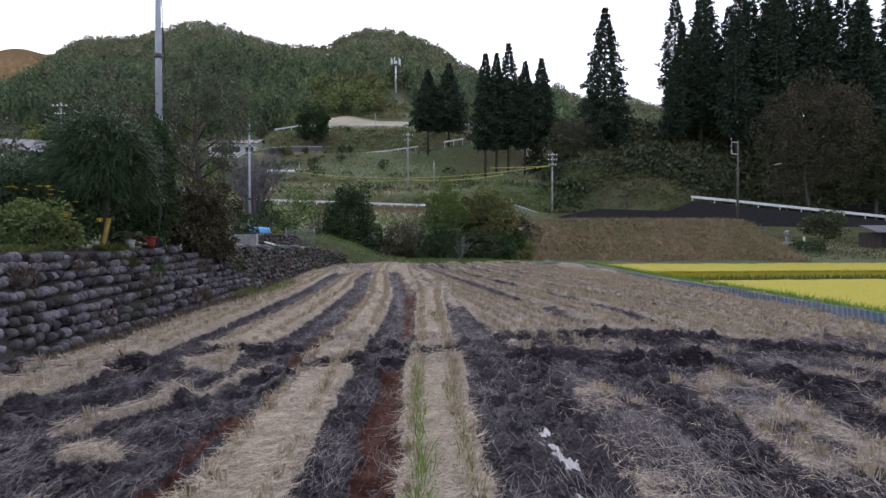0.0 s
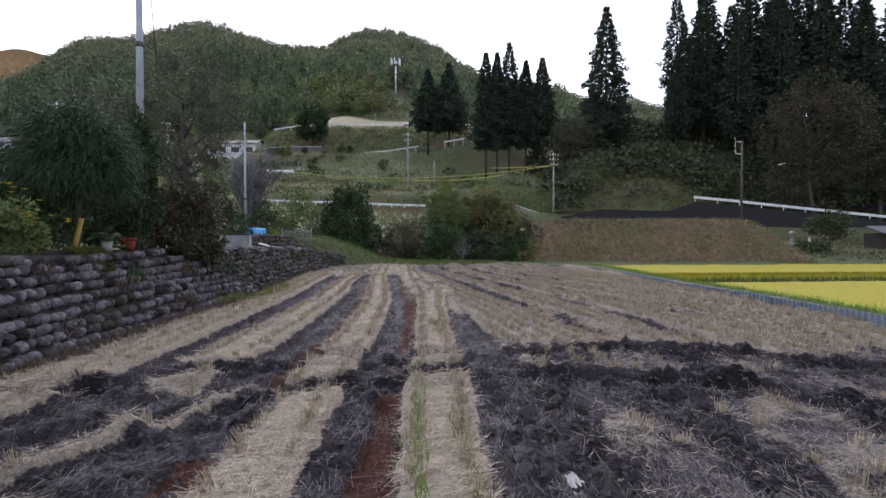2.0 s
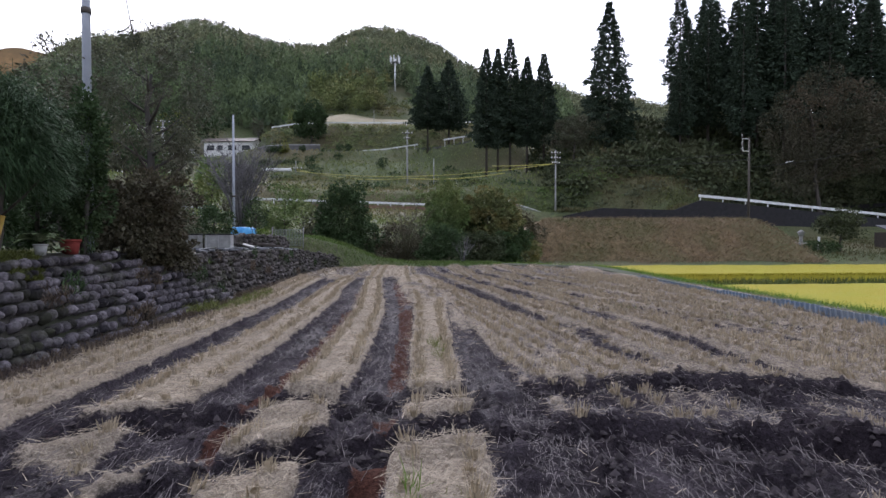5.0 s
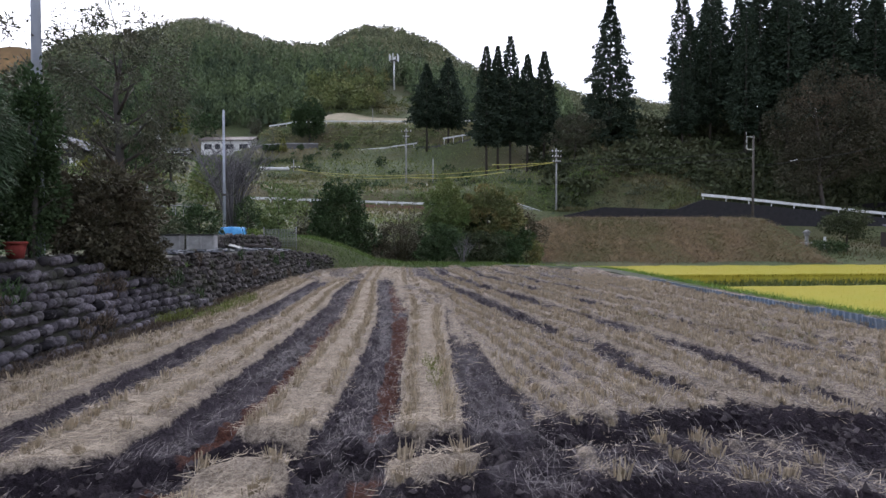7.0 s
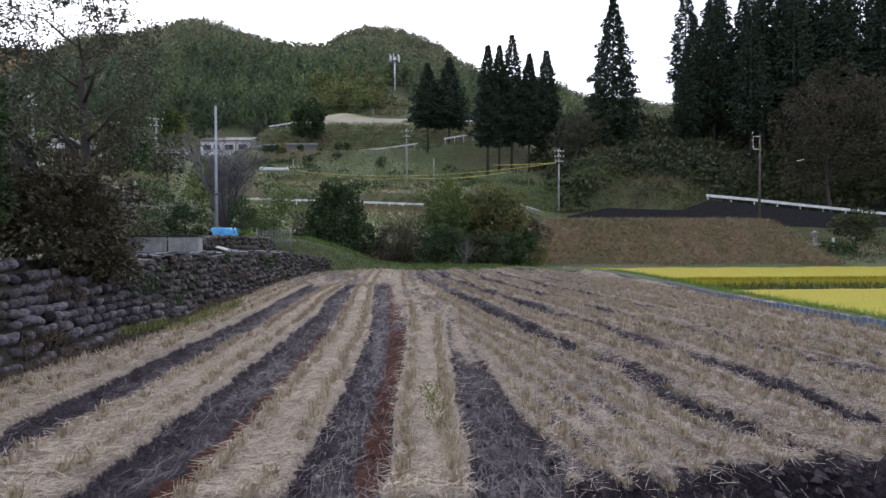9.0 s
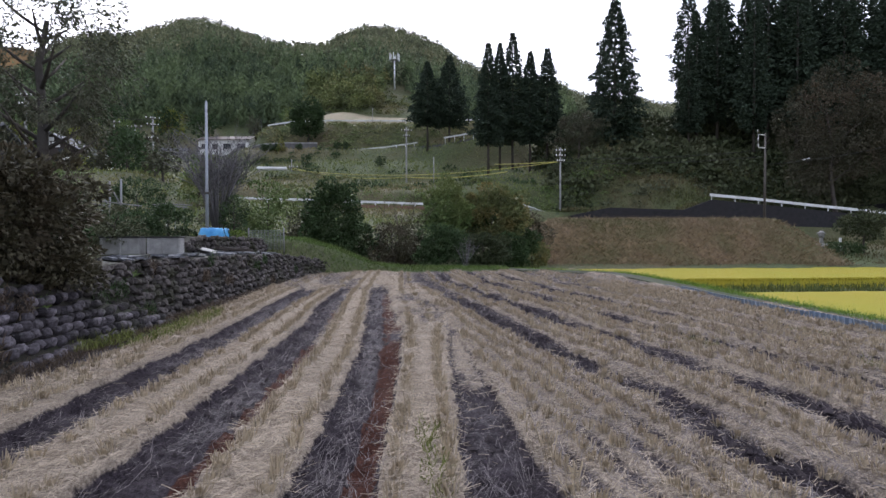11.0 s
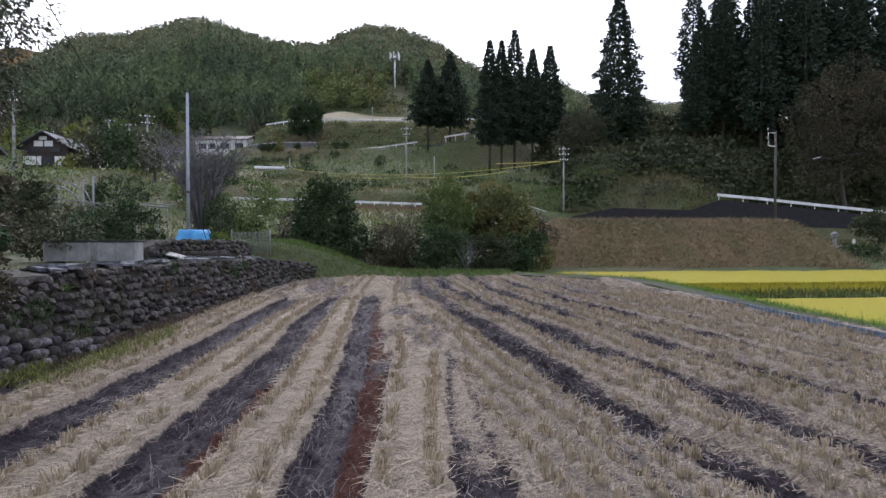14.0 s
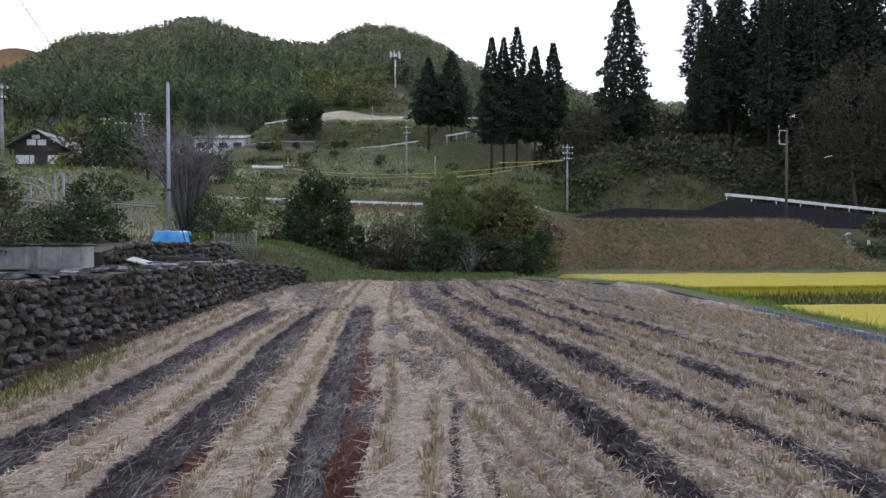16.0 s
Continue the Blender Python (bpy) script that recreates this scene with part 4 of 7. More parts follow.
def mesh_fence():
    """White wire-mesh panel on the verge, its top falling towards the roadside pole."""
    th = thing("mesh_fence", (18.2, 91.4, 5.2), "white wire mesh fence panel sloping down beside the road", "fence")
    top, low = lambda x: 1.77 - 0.33 * x, lambda x: 0.35 - 0.1 * x
    part("top_rail", tube(bmesh.new(), [(0, 0, top(0)), (5, 0, top(5) + 0.05)], 0.05, 6), M_white, th)
    part("bottom_rail", tube(bmesh.new(), [(0, 0, low(0)), (5, 0, low(5))], 0.06, 6), M_white, th)
    for x in (0.0, 1.25, 2.5, 3.75, 5.0):
        part("post", tube(bmesh.new(), [(x, 0.06, -0.6), (x, 0.06, max(top(x), low(x)))], 0.05, 6), M_concrete, th)
    bm = bmesh.new()
    for k in range(26):
        x = 0.19 * k
        h = max(0.0, top(x) - low(x))
        e = min(5.0, x + h * 0.6)
        tube(bm, [(x, -0.02, low(x)), (e, -0.02, max(low(e), top(e)))], 0.02, 4)
        e = max(0.0, x - h * 0.6)
        tube(bm, [(x, -0.05, low(x)), (e, -0.05, low(x) + (top(e) - low(x)) * min(1.0, (x - e) / max(0.01, h * 0.6)))], 0.02, 4)
    part("wire_mesh", bm, M_concrete, th, "pale crossed wires")


mesh_fence()


# ---------------------------------------------------------------- poles and cables
M_dark = patchy("dark_steel", (0.05, 0.045, 0.04), (0.1, 0.09, 0.08), (0.07, 0.06, 0.05), fine=5, broad=1, rough=0.6)
M_insul = patchy("porcelain", (0.55, 0.55, 0.53), (0.7, 0.7, 0.68), (0.5, 0.5, 0.5), fine=9, broad=2, rough=0.3)
M_yellow = patchy("yellow_sleeve", (0.38, 0.35, 0.08), (0.5, 0.46, 0.11), (0.36, 0.35, 0.12), fine=3, broad=0.4, rough=0.5)
M_cable = patchy("black_cable", (0.02, 0.02, 0.02), (0.04, 0.04, 0.04), (0.03, 0.03, 0.03), fine=5, broad=1)


def utility_pole(x, y, z0, z1, r, material, label, arms=(), turn=0.0, brackets=0, group="utility poles"):
    """A tapering pole with crossarms (height below the top, half length), each with insulators."""
    th = thing("utility_pole", (x, y, z0), label, "utility pole", group, turn)
    h = z1 - z0
    part("shaft", tube(bmesh.new(), [(0, 0, -0.8), (0, 0, h * 0.5), (0, 0, h)], [r, r * 0.82, r * 0.65], 12), material, th)
    part("cap", tube(bmesh.new(), [(0, 0, h), (0, 0, h + r * 0.8)], [r * 0.7, r * 0.4], 10), material, th)
    for d, half in arms:
        arm = part("crossarm", box(bmesh.new(), -half, half, -r - 0.12, -r - 0.02, h - d - 0.06, h - d + 0.06, 0.01), M_dark, th)
        for k in range(4):
            xx = -half * 0.9 + 1.8 * half * k / 3
            part("insulator", tube(bmesh.new(), [(xx, -r - 0.07, h - d + 0.05), (xx, -r - 0.07, h - d + 0.16), (xx, -r - 0.07, h - d + 0.3)], [0.05, 0.11, 0.05], 8), M_insul, arm)
    return th


near_pole = utility_pole(-5.38, 13.05, 1.33, 10.2, 0.082, M_pole, "tall grey steel pole rising from the garden shrubs")
part("band", tube(bmesh.new(), [(0, 0, 2.7), (0, 0, 2.78)], 0.09, 12), M_white, near_pole, "pale band round the shaft")
part("band", tube(bmesh.new(), [(0, 0, 4.2), (0, 0, 4.3)], 0.085, 12), M_dark, near_pole, "dark clamp round the shaft")
part("bolt", tube(bmesh.new(), [(0.0, -0.12, 3.4), (0.0, 0.12, 3.4)], 0.012, 6), M_dark, near_pole)
garden_pole = utility_pole(-8.9, 33.9, 1.6, 8.15, 0.085, M_pole, "slim grey steel pole beside a blue tarpaulin")
part("band", tube(bmesh.new(), [(0, 0, 2.2), (0, 0, 2.3)], 0.1, 10), M_dark, garden_pole)
utility_pole(24.8, 93.0, 4.6, 15.7, 0.17, M_concrete, "concrete utility pole with three crossarms by the road", ((0.5, 0.75), (1.3, 0.75), (2.1, 0.6)))
utility_pole(1.1, 115, 11.5, 22.75, 0.19, M_concrete, "concrete utility pole on the grassy slope", ((0.6, 1.0), (1.6, 0.6)))
utility_pole(6.17, 112, 11.2, 16.8, 0.13, M_concrete, "short concrete pole on the grassy slope")
utility_pole(-21.6, 121, 11.6, 17.4, 0.13, M_concrete, "short concrete pole carrying sleeved cables", ((1.6, 1.3),))
utility_pole(-41, 104, 10.4, 21.9, 0.2, M_concrete, "concrete utility pole with several crossarms near houses", ((0.3, 1.1), (1.4, 0.9), (3.6, 0.8)), 25)
utility_pole(-45.7, 108, 10.6, 21.3, 0.18, M_concrete, "concrete utility pole with two crossarms near houses", ((0.4, 1.3), (3.2, 0.8)))
utility_pole(-42.9, 75, 8.6, 18.6, 0.18, M_concrete, "concrete utility pole beside the hillside house", ((0.5, 0.9), (1.5, 0.6)))
utility_pole(-7.0, 148, 29.5, 33.9, 0.1, M_concrete, "slender concrete post beside the upper road")
utility_pole(-54, 118, 13.5, 24.0, 0.17, M_concrete, "distant concrete utility pole among trees", ((0.4, 1.2),))
lamp = utility_pole(43.8, 71.6, 3.3, 14.2, 0.16, M_dark, "dark steel pole with a white bracket on the mown bank")
part("bracket", tube(bmesh.new(), [(-0.05, 0, 9.2), (-0.8, 0, 9.25), (-0.85, 0, 9.4), (-0.85, 0, 10.8), (-0.05, 0, 10.75)], 0.07, 8), M_insul, lamp, "white pipe bracket near the top")
for zz in (9.3, 10.0, 11.0):
    part("insulator", tube(bmesh.new(), [(-0.95, 0, zz), (-0.95, 0, zz + 0.18), (-0.95, 0, zz + 0.4)], [0.04, 0.075, 0.03], 8), M_concrete, lamp)

tower = thing("antenna_mast", (-2.5, 216, 52), "tall white monopole mast with panel antennas above the trees", "antenna mast")
part("shaft", tube(bmesh.new(), [(0, 0, 0), (0, 0, 16.2)], [0.36, 0.26], 14), M_white, tower)
ring = part("platform", tube(bmesh.new(), [(0, 0, 14.9), (0, 0, 15.15)], 1.5, 16), M_concrete, tower)
for k in range(6):
    a = 6.2832 * k / 6 + 0.3
    cx, cy = 1.75 * math.cos(a), 1.75 * math.sin(a)
    part("panel_antenna", box(bmesh.new(), cx - 0.17, cx + 0.17, cy - 0.1, cy + 0.1, 14.7, 17.3, 0.04), M_white, tower)
    part("mounting_pipe", tube(bmesh.new(), [(cx * 0.86, cy * 0.86, 14.6), (cx * 0.86, cy * 0.86, 17.4)], 0.05, 6), M_concrete, tower)


def cable(a, b, sag, r, material, label, group="cables"):
    pts = []
    for k in range(17):
        t = k / 16
        p = Vector(a).lerp(Vector(b), t)
        p.z -= sag * 4 * t * (1 - t)
        pts.append(p)
    me = part("cable", tube(bmesh.new(), pts, r, 6), material)
    return tagged(me, label, "cable", group)


cable((-21.6, 120.9, 15.8), (1.1, 114.8, 13.4), 1.0, 0.055, M_yellow, "cable in a yellow sleeve, sagging between poles")
cable((1.1, 114.8, 13.4), (18.5, 104, 13.3), 0.55, 0.08, M_yellow, "cable in a yellow sleeve, rising to the cedars")
cable((-21.6, 120.9, 15.4), (24.8, 92.8, 13.6), 1.6, 0.05, M_yellow, "thin yellow-sleeved cable across the slope")
cable((15.5, 99, 13.9), (24.8, 92.9, 13.6), 0.1, 0.06, M_yellow, "yellow-sleeved cable at the roadside pole")
cable((24.8, 92.9, 13.5), (43.8, 71.6, 11.5), 0.5, 0.035, M_cable, "thin dark cable between roadside poles")
cable((24.8, 92.9, 14.2), (43.8, 71.6, 12.3), 0.5, 0.03, M_cable, "thin dark cable between roadside poles")
cable((43.8, 71.6, 10.5), (90, 92, 20), 1.0, 0.03, M_cable, "thin dark cable towards the wooded bank")
cable((52, 76.4, 11.8), (53.6, 77.2, 12.15), 0.0, 0.04, M_white, "white marker sleeve on a cable")
cable((-5.38, 13.0, 10.0), (-41, 104, 21.5), 4.0, 0.022, M_cable, "dark service cable sagging from the steel pole")
cable((-41, 104, 21.4), (-42.9, 75, 18), 0.6, 0.04, M_cable, "dark cable between poles near the houses")
cable((-45.7, 108, 20.8), (-54, 118, 23.4), 0.4, 0.04, M_cable, "dark cable between distant poles")


# ---------------------------------------------------------------- houses
M_plaster = patchy("white_plaster", (0.62, 0.62, 0.6), (0.76, 0.76, 0.74), (0.55, 0.55, 0.53), fine=3, broad=0.4, bump_s=0.05)
M_tile = patchy("grey_roof_tile", (0.07, 0.075, 0.085), (0.14, 0.145, 0.16), (0.1, 0.1, 0.11), fine=4, broad=0.5, rough=0.8)
M_rustroof = patchy("brown_metal_roof", (0.07, 0.055, 0.048), (0.13, 0.1, 0.085), (0.1, 0.085, 0.075), fine=3, broad=0.5, rough=0.6)
M_timber = patchy("dark_timber", (0.025, 0.02, 0.017), (0.06, 0.048, 0.04), (0.04, 0.033, 0.03), fine=6, broad=0.8)
m, n_, l_, b_ = mat_base("window_glass", 0.2, 0.0, 0.3)
b_.inputs["Base Color"].default_value = (0.02, 0.025, 0.03, 1)
M_glass = m


def house(at, w, d, h, roof_h, wall_m, roof_m, label, windows, rz=0.0, over=0.5, ridge="x", panels=()):
    """A gabled house, its front towards -y. windows: (x, z, width, height) on the front."""
    th = thing("house", at, label, "house", "", rz)
    bm = bmesh.new()
    if ridge == "x":
        pts = [(-w / 2, 0, 0), (-w / 2, d, 0), (-w / 2, d, h), (-w / 2, d / 2, h + roof_h), (-w / 2, 0, h)]
        off = Vector((w, 0, 0))
    else:
        pts = [(-w / 2, 0, 0), (w / 2, 0, 0), (w / 2, 0, h), (0, 0, h + roof_h), (-w / 2, 0, h)]
        off = Vector((0, d, 0))
    a = [bm.verts.new(Vector(p) - Vector((0, 0, 2.0 if p[2] == 0 else 0))) for p in pts]
    c = [bm.verts.new(v.co + off) for v in a]
    bm.faces.new(a), bm.faces.new(c[::-1])
    for i in range(5):
        bm.faces.new((a[i], a[(i + 1) % 5], c[(i + 1) % 5], c[i]))
    bmesh.ops.recalc_face_normals(bm, faces=bm.faces)
    part("wall", bm, wall_m, th)
    span = d if ridge == "x" else w
    s = math.hypot(span / 2, roof_h)
    for sgn in (-1, 1):
        bm = bmesh.new()
        along = (w if ridge == "x" else d) + 2 * over
        run = s * (1 + over / (span / 2))
        box(bm, -along / 2, along / 2, 0, run, 0.02, 0.16, 0.02)
        ang = math.degrees(math.atan2(roof_h, span / 2))
        if ridge == "x":
            m4 = pose(0, d / 2, h + roof_h, 0, 0, 0) @ pose(0, 0, 0, 0, 0, 0 if sgn > 0 else 180) @ pose(0, 0, 0, -ang, 0, 0)
        else:
            m4 = pose(0, d / 2, h + roof_h, 0, 0, 90 if sgn > 0 else -90) @ pose(0, 0, 0, -ang, 0, 0)
        bmesh.ops.transform(bm, matrix=m4, verts=bm.verts)
        roof = part("roof_slope", bm, roof_m, th)
    for x, z, ww, hh in panels:
        part("plaster_panel", box(bmesh.new(), x - ww / 2, x + ww / 2, -0.03, -0.003, z, z + hh, 0.005), M_plaster, th, "white plaster panel")
    for x, z, ww, hh in windows:
        win = part("window", box(bmesh.new(), x - ww / 2 - 0.08, x + ww / 2 + 0.08, -0.08, -0.003, z - 0.08, z + hh + 0.08, 0.015), M_timber, th)
        for k in (0, 1):
            x0 = x - ww / 2 + k * ww / 2
            part("pane", box(bmesh.new(), x0 + 0.03, x0 + ww / 2 - 0.03, -0.1, -0.082, z + 0.03, z + hh - 0.03), M_glass, win)
    return th


house((-43.6, 150, 21.6), 12.6, 6.5, 4.5, 1.2, M_plaster, M_rustroof, "white two-storey house with a shallow brown roof on the slope",
      [(-4.6, 2.3, 1.7, 1.1), (-2.2, 2.3, 1.2, 1.1), (0.9, 2.3, 1.9, 1.1), (4.4, 2.3, 1.9, 1.1)], -6)
house((-56.4, 150, 20.6), 6.4, 5, 2.7, 0.9, M_plaster, M_tile, "small white house with wide windows far on the slope", [(-1.4, 1.0, 2.2, 1.1), (1.5, 1.0, 2.0, 1.1)])
house((-57.6, 105, 13.6), 7.2, 8, 3.4, 2.2, M_timber, M_tile, "dark-gabled house with white plaster panels among trees", [(-1.9, 2.35, 1.5, 0.7), (1.7, 2.35, 1.5, 0.7), (0.4, 0.5, 1.8, 0.9)], 0, 0.9, "y",
      [(-2.4, 0.3, 2.0, 1.4), (-0.9, 0.3, 0.7, 1.4), (2.3, 0.3, 1.6, 1.4), (-1.0, 3.3, 1.4, 0.9), (0.6, 3.3, 1.3, 0.9), (-0.3, 4.35, 1.2, 0.6)])
house((-52.6, 106.5, 13.4), 3.4, 5, 2.4, 0.8, M_plaster, M_tile, "low white annexe beside the gabled house", [(0.2, 0.7, 1.6, 1.1)])
house((-21.2, 30, 1.2), 7.0, 6, 4.75, 0.95, M_retain, M_tile, "old house with a grey tiled roof behind the garden trees", [(1.0, 2.2, 1.6, 1.2)], 12)
shed = thing("shed", (60.6, 66, 0.5), "small dark timber shed with a grey metal roof", "shed")
part("wall", box(bmesh.new(), -2.2, 2.4, 0, 3, -1.0, 1.75, 0.02), M_timber, shed)
bm = box(bmesh.new(), -2.9, 3.0, -0.7, 2.2, 0, 0.14, 0.02)
bmesh.ops.transform(bm, matrix=pose(0, 0, 1.85, 18, 0, 0), verts=bm.verts)
part("roof_slope", bm, M_tile, shed)
part("door", box(bmesh.new(), -1.6, -0.7, -0.05, -0.005, 0.0, 1.6, 0.01), M_retain, shed)

lantern = thing("stone_lantern", (46.7, 66, 0.8), "grey stone lantern on a stepped base near the wall", "stone lantern")
for nm, z0, z1, r0, r1 in (("base", -0.4, 0.3, 0.7, 0.6), ("column", 0.3, 1.0, 0.2, 0.18), ("fire_box", 1.0, 1.35, 0.3, 0.3), ("cap", 1.35, 1.7, 0.5, 0.1)):
    part(nm, tube(bmesh.new(), [(0, 0, z0), (0, 0, z1)], [r0, r1], 6), M_concrete, lantern)
post = thing("marker_post", (48.9, 66, 0.6), "short white marker post by the path", "post")
part("shaft", tube(bmesh.new(), [(0, 0, -0.4), (0, 0, 1.1)], 0.13, 10), M_white, post)
part("foot", box(bmesh.new(), -0.25, 0.25, -0.25, 0.25, -0.4, 0.05, 0.03), M_concrete, post)


# ---------------------------------------------------------------- garden things on the terrace
M_tarp = patchy("blue_tarpaulin", (0.04, 0.22, 0.5), (0.07, 0.32, 0.62), (0.12, 0.42, 0.7), fine=5, broad=1.6, rough=0.4, bump_s=0.5)
M_terra = patchy("red_clay", (0.15, 0.025, 0.02), (0.22, 0.04, 0.03), (0.17, 0.035, 0.028), fine=12, broad=3)
M_slate = island("slate_pieces", (0.07, 0.075, 0.085), (0.22, 0.23, 0.25), fine=10)
M_net = patchy("faded_net", (0.12, 0.14, 0.12), (0.2, 0.22, 0.2), (0.15, 0.17, 0.14), fine=10, broad=1)
M_bamboo = patchy("yellow_bamboo", (0.33, 0.22, 0.045), (0.48, 0.33, 0.07), (0.36, 0.25, 0.06), fine=6, broad=2, rough=0.5)


def tarp_pile():
    th = thing("tarpaulin_cover", (-7.62, 31.0, 1.62), "bright blue tarpaulin draped over a low pile of goods", "tarpaulin")
    n = 26
    u, v = np.meshgrid(np.linspace(-1, 1, n), np.linspace(-1, 1, n))
    e = np.maximum(np.abs(u), np.abs(v))
    z = 0.52 * sstep(1.0, 0.72, e) + 0.06 * (fbm(u * 3, v * 3, 2) - 0.5) * sstep(1.05, 0.8, e)
    k = 1 + 0.05 * (fbm(u * 5 + 9, v * 5, 3) - 0.5) * 2
    i = np.arange(n * n).reshape(n, n)
    F = np.stack([i[:-1, :-1], i[:-1, 1:], i[1:, 1:], i[1:, :-1]], -1).reshape(-1, 4)
    sheet = part("sheet", np_mesh("sheet", np.stack([u * 0.58 * k, v * 0.6 * k, z], -1).reshape(-1, 3), F, M_tarp, True), parent=th)
    for y in (-0.3, 0.25):
        part("rope", tube(bmesh.new(), [(-0.6, y, 0.0), (-0.46, y, 0.5), (0, y + 0.04, 0.55), (0.46, y, 0.5), (0.6, y, 0.0)], 0.014, 6), M_cable, th, "dark rope tied over the sheet")
    for x in (-0.5, 0.1, 0.5):
        st = part("weight_stone", stone_mesh(int(x * 10) + 40, 0.2, 0.22, 0.14), M_cobble, th)
        st.location = (x, -0.68, 0.05)


tarp_pile()


def planter(x, y, w, label):
    """A weathered box of concrete slabs, its front towards -y, with a dark rim and three ribs."""
    th = thing("planter", (x, y, 1.4), label, "planter", "concrete planters", 4)
    part("box", box(bmesh.new(), -w / 2, w / 2, 0.0, 0.42, -0.12, 0.3, 0.015), M_concrete, th)
    part("rim", box(bmesh.new(), -w / 2 - 0.02, w / 2 + 0.02, -0.03, 0.45, 0.302, 0.335, 0.01), M_retain, th)
    part("soil", box(bmesh.new(), -w / 2 + 0.04, w / 2 - 0.04, 0.03, 0.39, 0.337, 0.35, 0.004), M_soil, th)
    for k in (-1, 0, 1):
        part("rib", box(bmesh.new(), k * (w / 2 - 0.03) - 0.025, k * (w / 2 - 0.03) + 0.025, -0.028, -0.002, -0.12, 0.3, 0.005), M_concrete, th)


for xx_, w in ((-6.74, 0.94), (-5.68, 0.78)):
    planter(xx_, 21.0, w, "weathered grey concrete planter box on the wall top")


def slates():
    rng = random.Random(5)
    for k in range(46):
        y = rng.uniform(17.5, 30)
        x = -5.0 - rng.random() * 0.75 + 0.02 * (y - 17)
        bm = bmesh.new()
        r = bmesh.ops.create_circle(bm, cap_ends=True, segments=rng.choice((5, 6, 7)), radius=rng.uniform(0.1, 0.3))
        for v in bm.verts:
            v.co += Vector((rng.uniform(-.04, .04), rng.uniform(-.05, .05), 0))
        ex = bmesh.ops.extrude_face_region(bm, geom=bm.faces[:])
        bmesh.ops.translate(bm, verts=[g for g in ex["geom"] if isinstance(g, bmesh.types.BMVert)], vec=(0, 0, rng.uniform(0.03, 0.08)))
        bmesh.ops.recalc_face_normals(bm, faces=bm.faces)
        me = bpy.data.meshes.new("flat_stone")
        bm.to_mesh(me)
        bm.free()
        me.materials.append(M_slate)
        s = new("flat_stone", me)
        s.matrix_world = pose(x, y, float(rubble_top(y)) + 0.05 + rng.random() * 0.03, rng.uniform(-9, 9), rng.uniform(-9, 9), rng.uniform(0, 360))
        tagged(s, "flat grey stone slab lying on the wall top", "stone slab", "loose slabs on the wall")


slates()
sb = part("board", box(bmesh.new(), -0.22, 0.22, -0.3, 0.3, 0, 0.03, 0.005), M_pale)
sb.matrix_world = pose(-5.35, 23.4, 1.32, 4, 16, 12)
tagged(sb, "pale flat board leaning on slabs", "board")
beam = part("plank", box(bmesh.new(), -0.07, 0.07, -1.3, 1.3, 0, 0.09, 0.01), M_timber)
beam.matrix_world = pose(-5.15, 25.4, 1.28, -3, 0, -8)
tagged(beam, "dark timber plank lying on the wall top", "plank")


def pot(x, y, z, r, h, material, label):
    th = thing("flower_pot", (x, y, z), label, "flower pot", "garden pots")
    part("body", tube(bmesh.new(), [(0, 0, 0), (0, 0, h * 0.85)], [r * 0.7, r * 0.95], 16), material, th)
    part("rim", tube(bmesh.new(), [(0, 0, h * 0.84), (0, 0, h)], [r * 1.07, r * 1.07], 16), material, th)
    part("soil", tube(bmesh.new(), [(0, 0, h * 0.9), (0, 0, h * 1.01)], r * 0.9, 14), M_soil, th)
    return th


pot(-5.4, 12.55, 1.33, 0.14, 0.25, M_terra, "red clay flower pot on the terrace edge")
pot(-5.55, 12.75, 1.33, 0.14, 0.24, M_terra, "red clay flower pot standing behind another")
pot(-5.5, 11.9, 1.33, 0.1, 0.18, M_pale, "pale pot with a variegated plant")
stake = thing("bamboo_stake", (-5.56, 10.95, 1.3), "thick yellow bamboo stake leaning under the shrub", "stake")
part("culm", tube(bmesh.new(), [(-0.02, 0, -0.05), (0.03, 0.02, 0.28), (0.1, 0.05, 0.62)], 0.042, 10), M_bamboo, stake)
for z, x in ((0.1, 0.0), (0.34, 0.045)):
    part("node", tube(bmesh.new(), [(x, 0.01, z), (x + 0.003, 0.01, z + 0.02)], 0.047, 10), M_bamboo, stake)


M_pipe = patchy("dull_pipe", (0.16, 0.17, 0.18), (0.26, 0.27, 0.28), (0.18, 0.17, 0.16), fine=6, broad=1.5, rough=0.6, bump_s=0.05)


def trellis():
    th = thing("pipe_trellis", (-13.0, 40, 1.7), "galvanised pipe trellis with a flat top rail", "trellis")
    for x in (-0.85, -0.7, -0.2, 0.25, 0.75):
        part("upright", tube(bmesh.new(), [(x, 0, -0.3), (x, 0, 1.85)], 0.026, 6), M_pipe, th)
    part("top_rail", tube(bmesh.new(), [(-1.15, -0.05, 1.95), (1.0, 0.0, 1.78)], 0.04, 8), M_pipe, th)
    part("top_rail", tube(bmesh.new(), [(-0.9, 0.6, 2.05), (1.0, 0.6, 1.95)], 0.03, 8), M_pipe, th)
    part("rung", tube(bmesh.new(), [(-0.2, 0, 1.0), (0.25, 0, 1.0)], 0.02, 6), M_pipe, th)


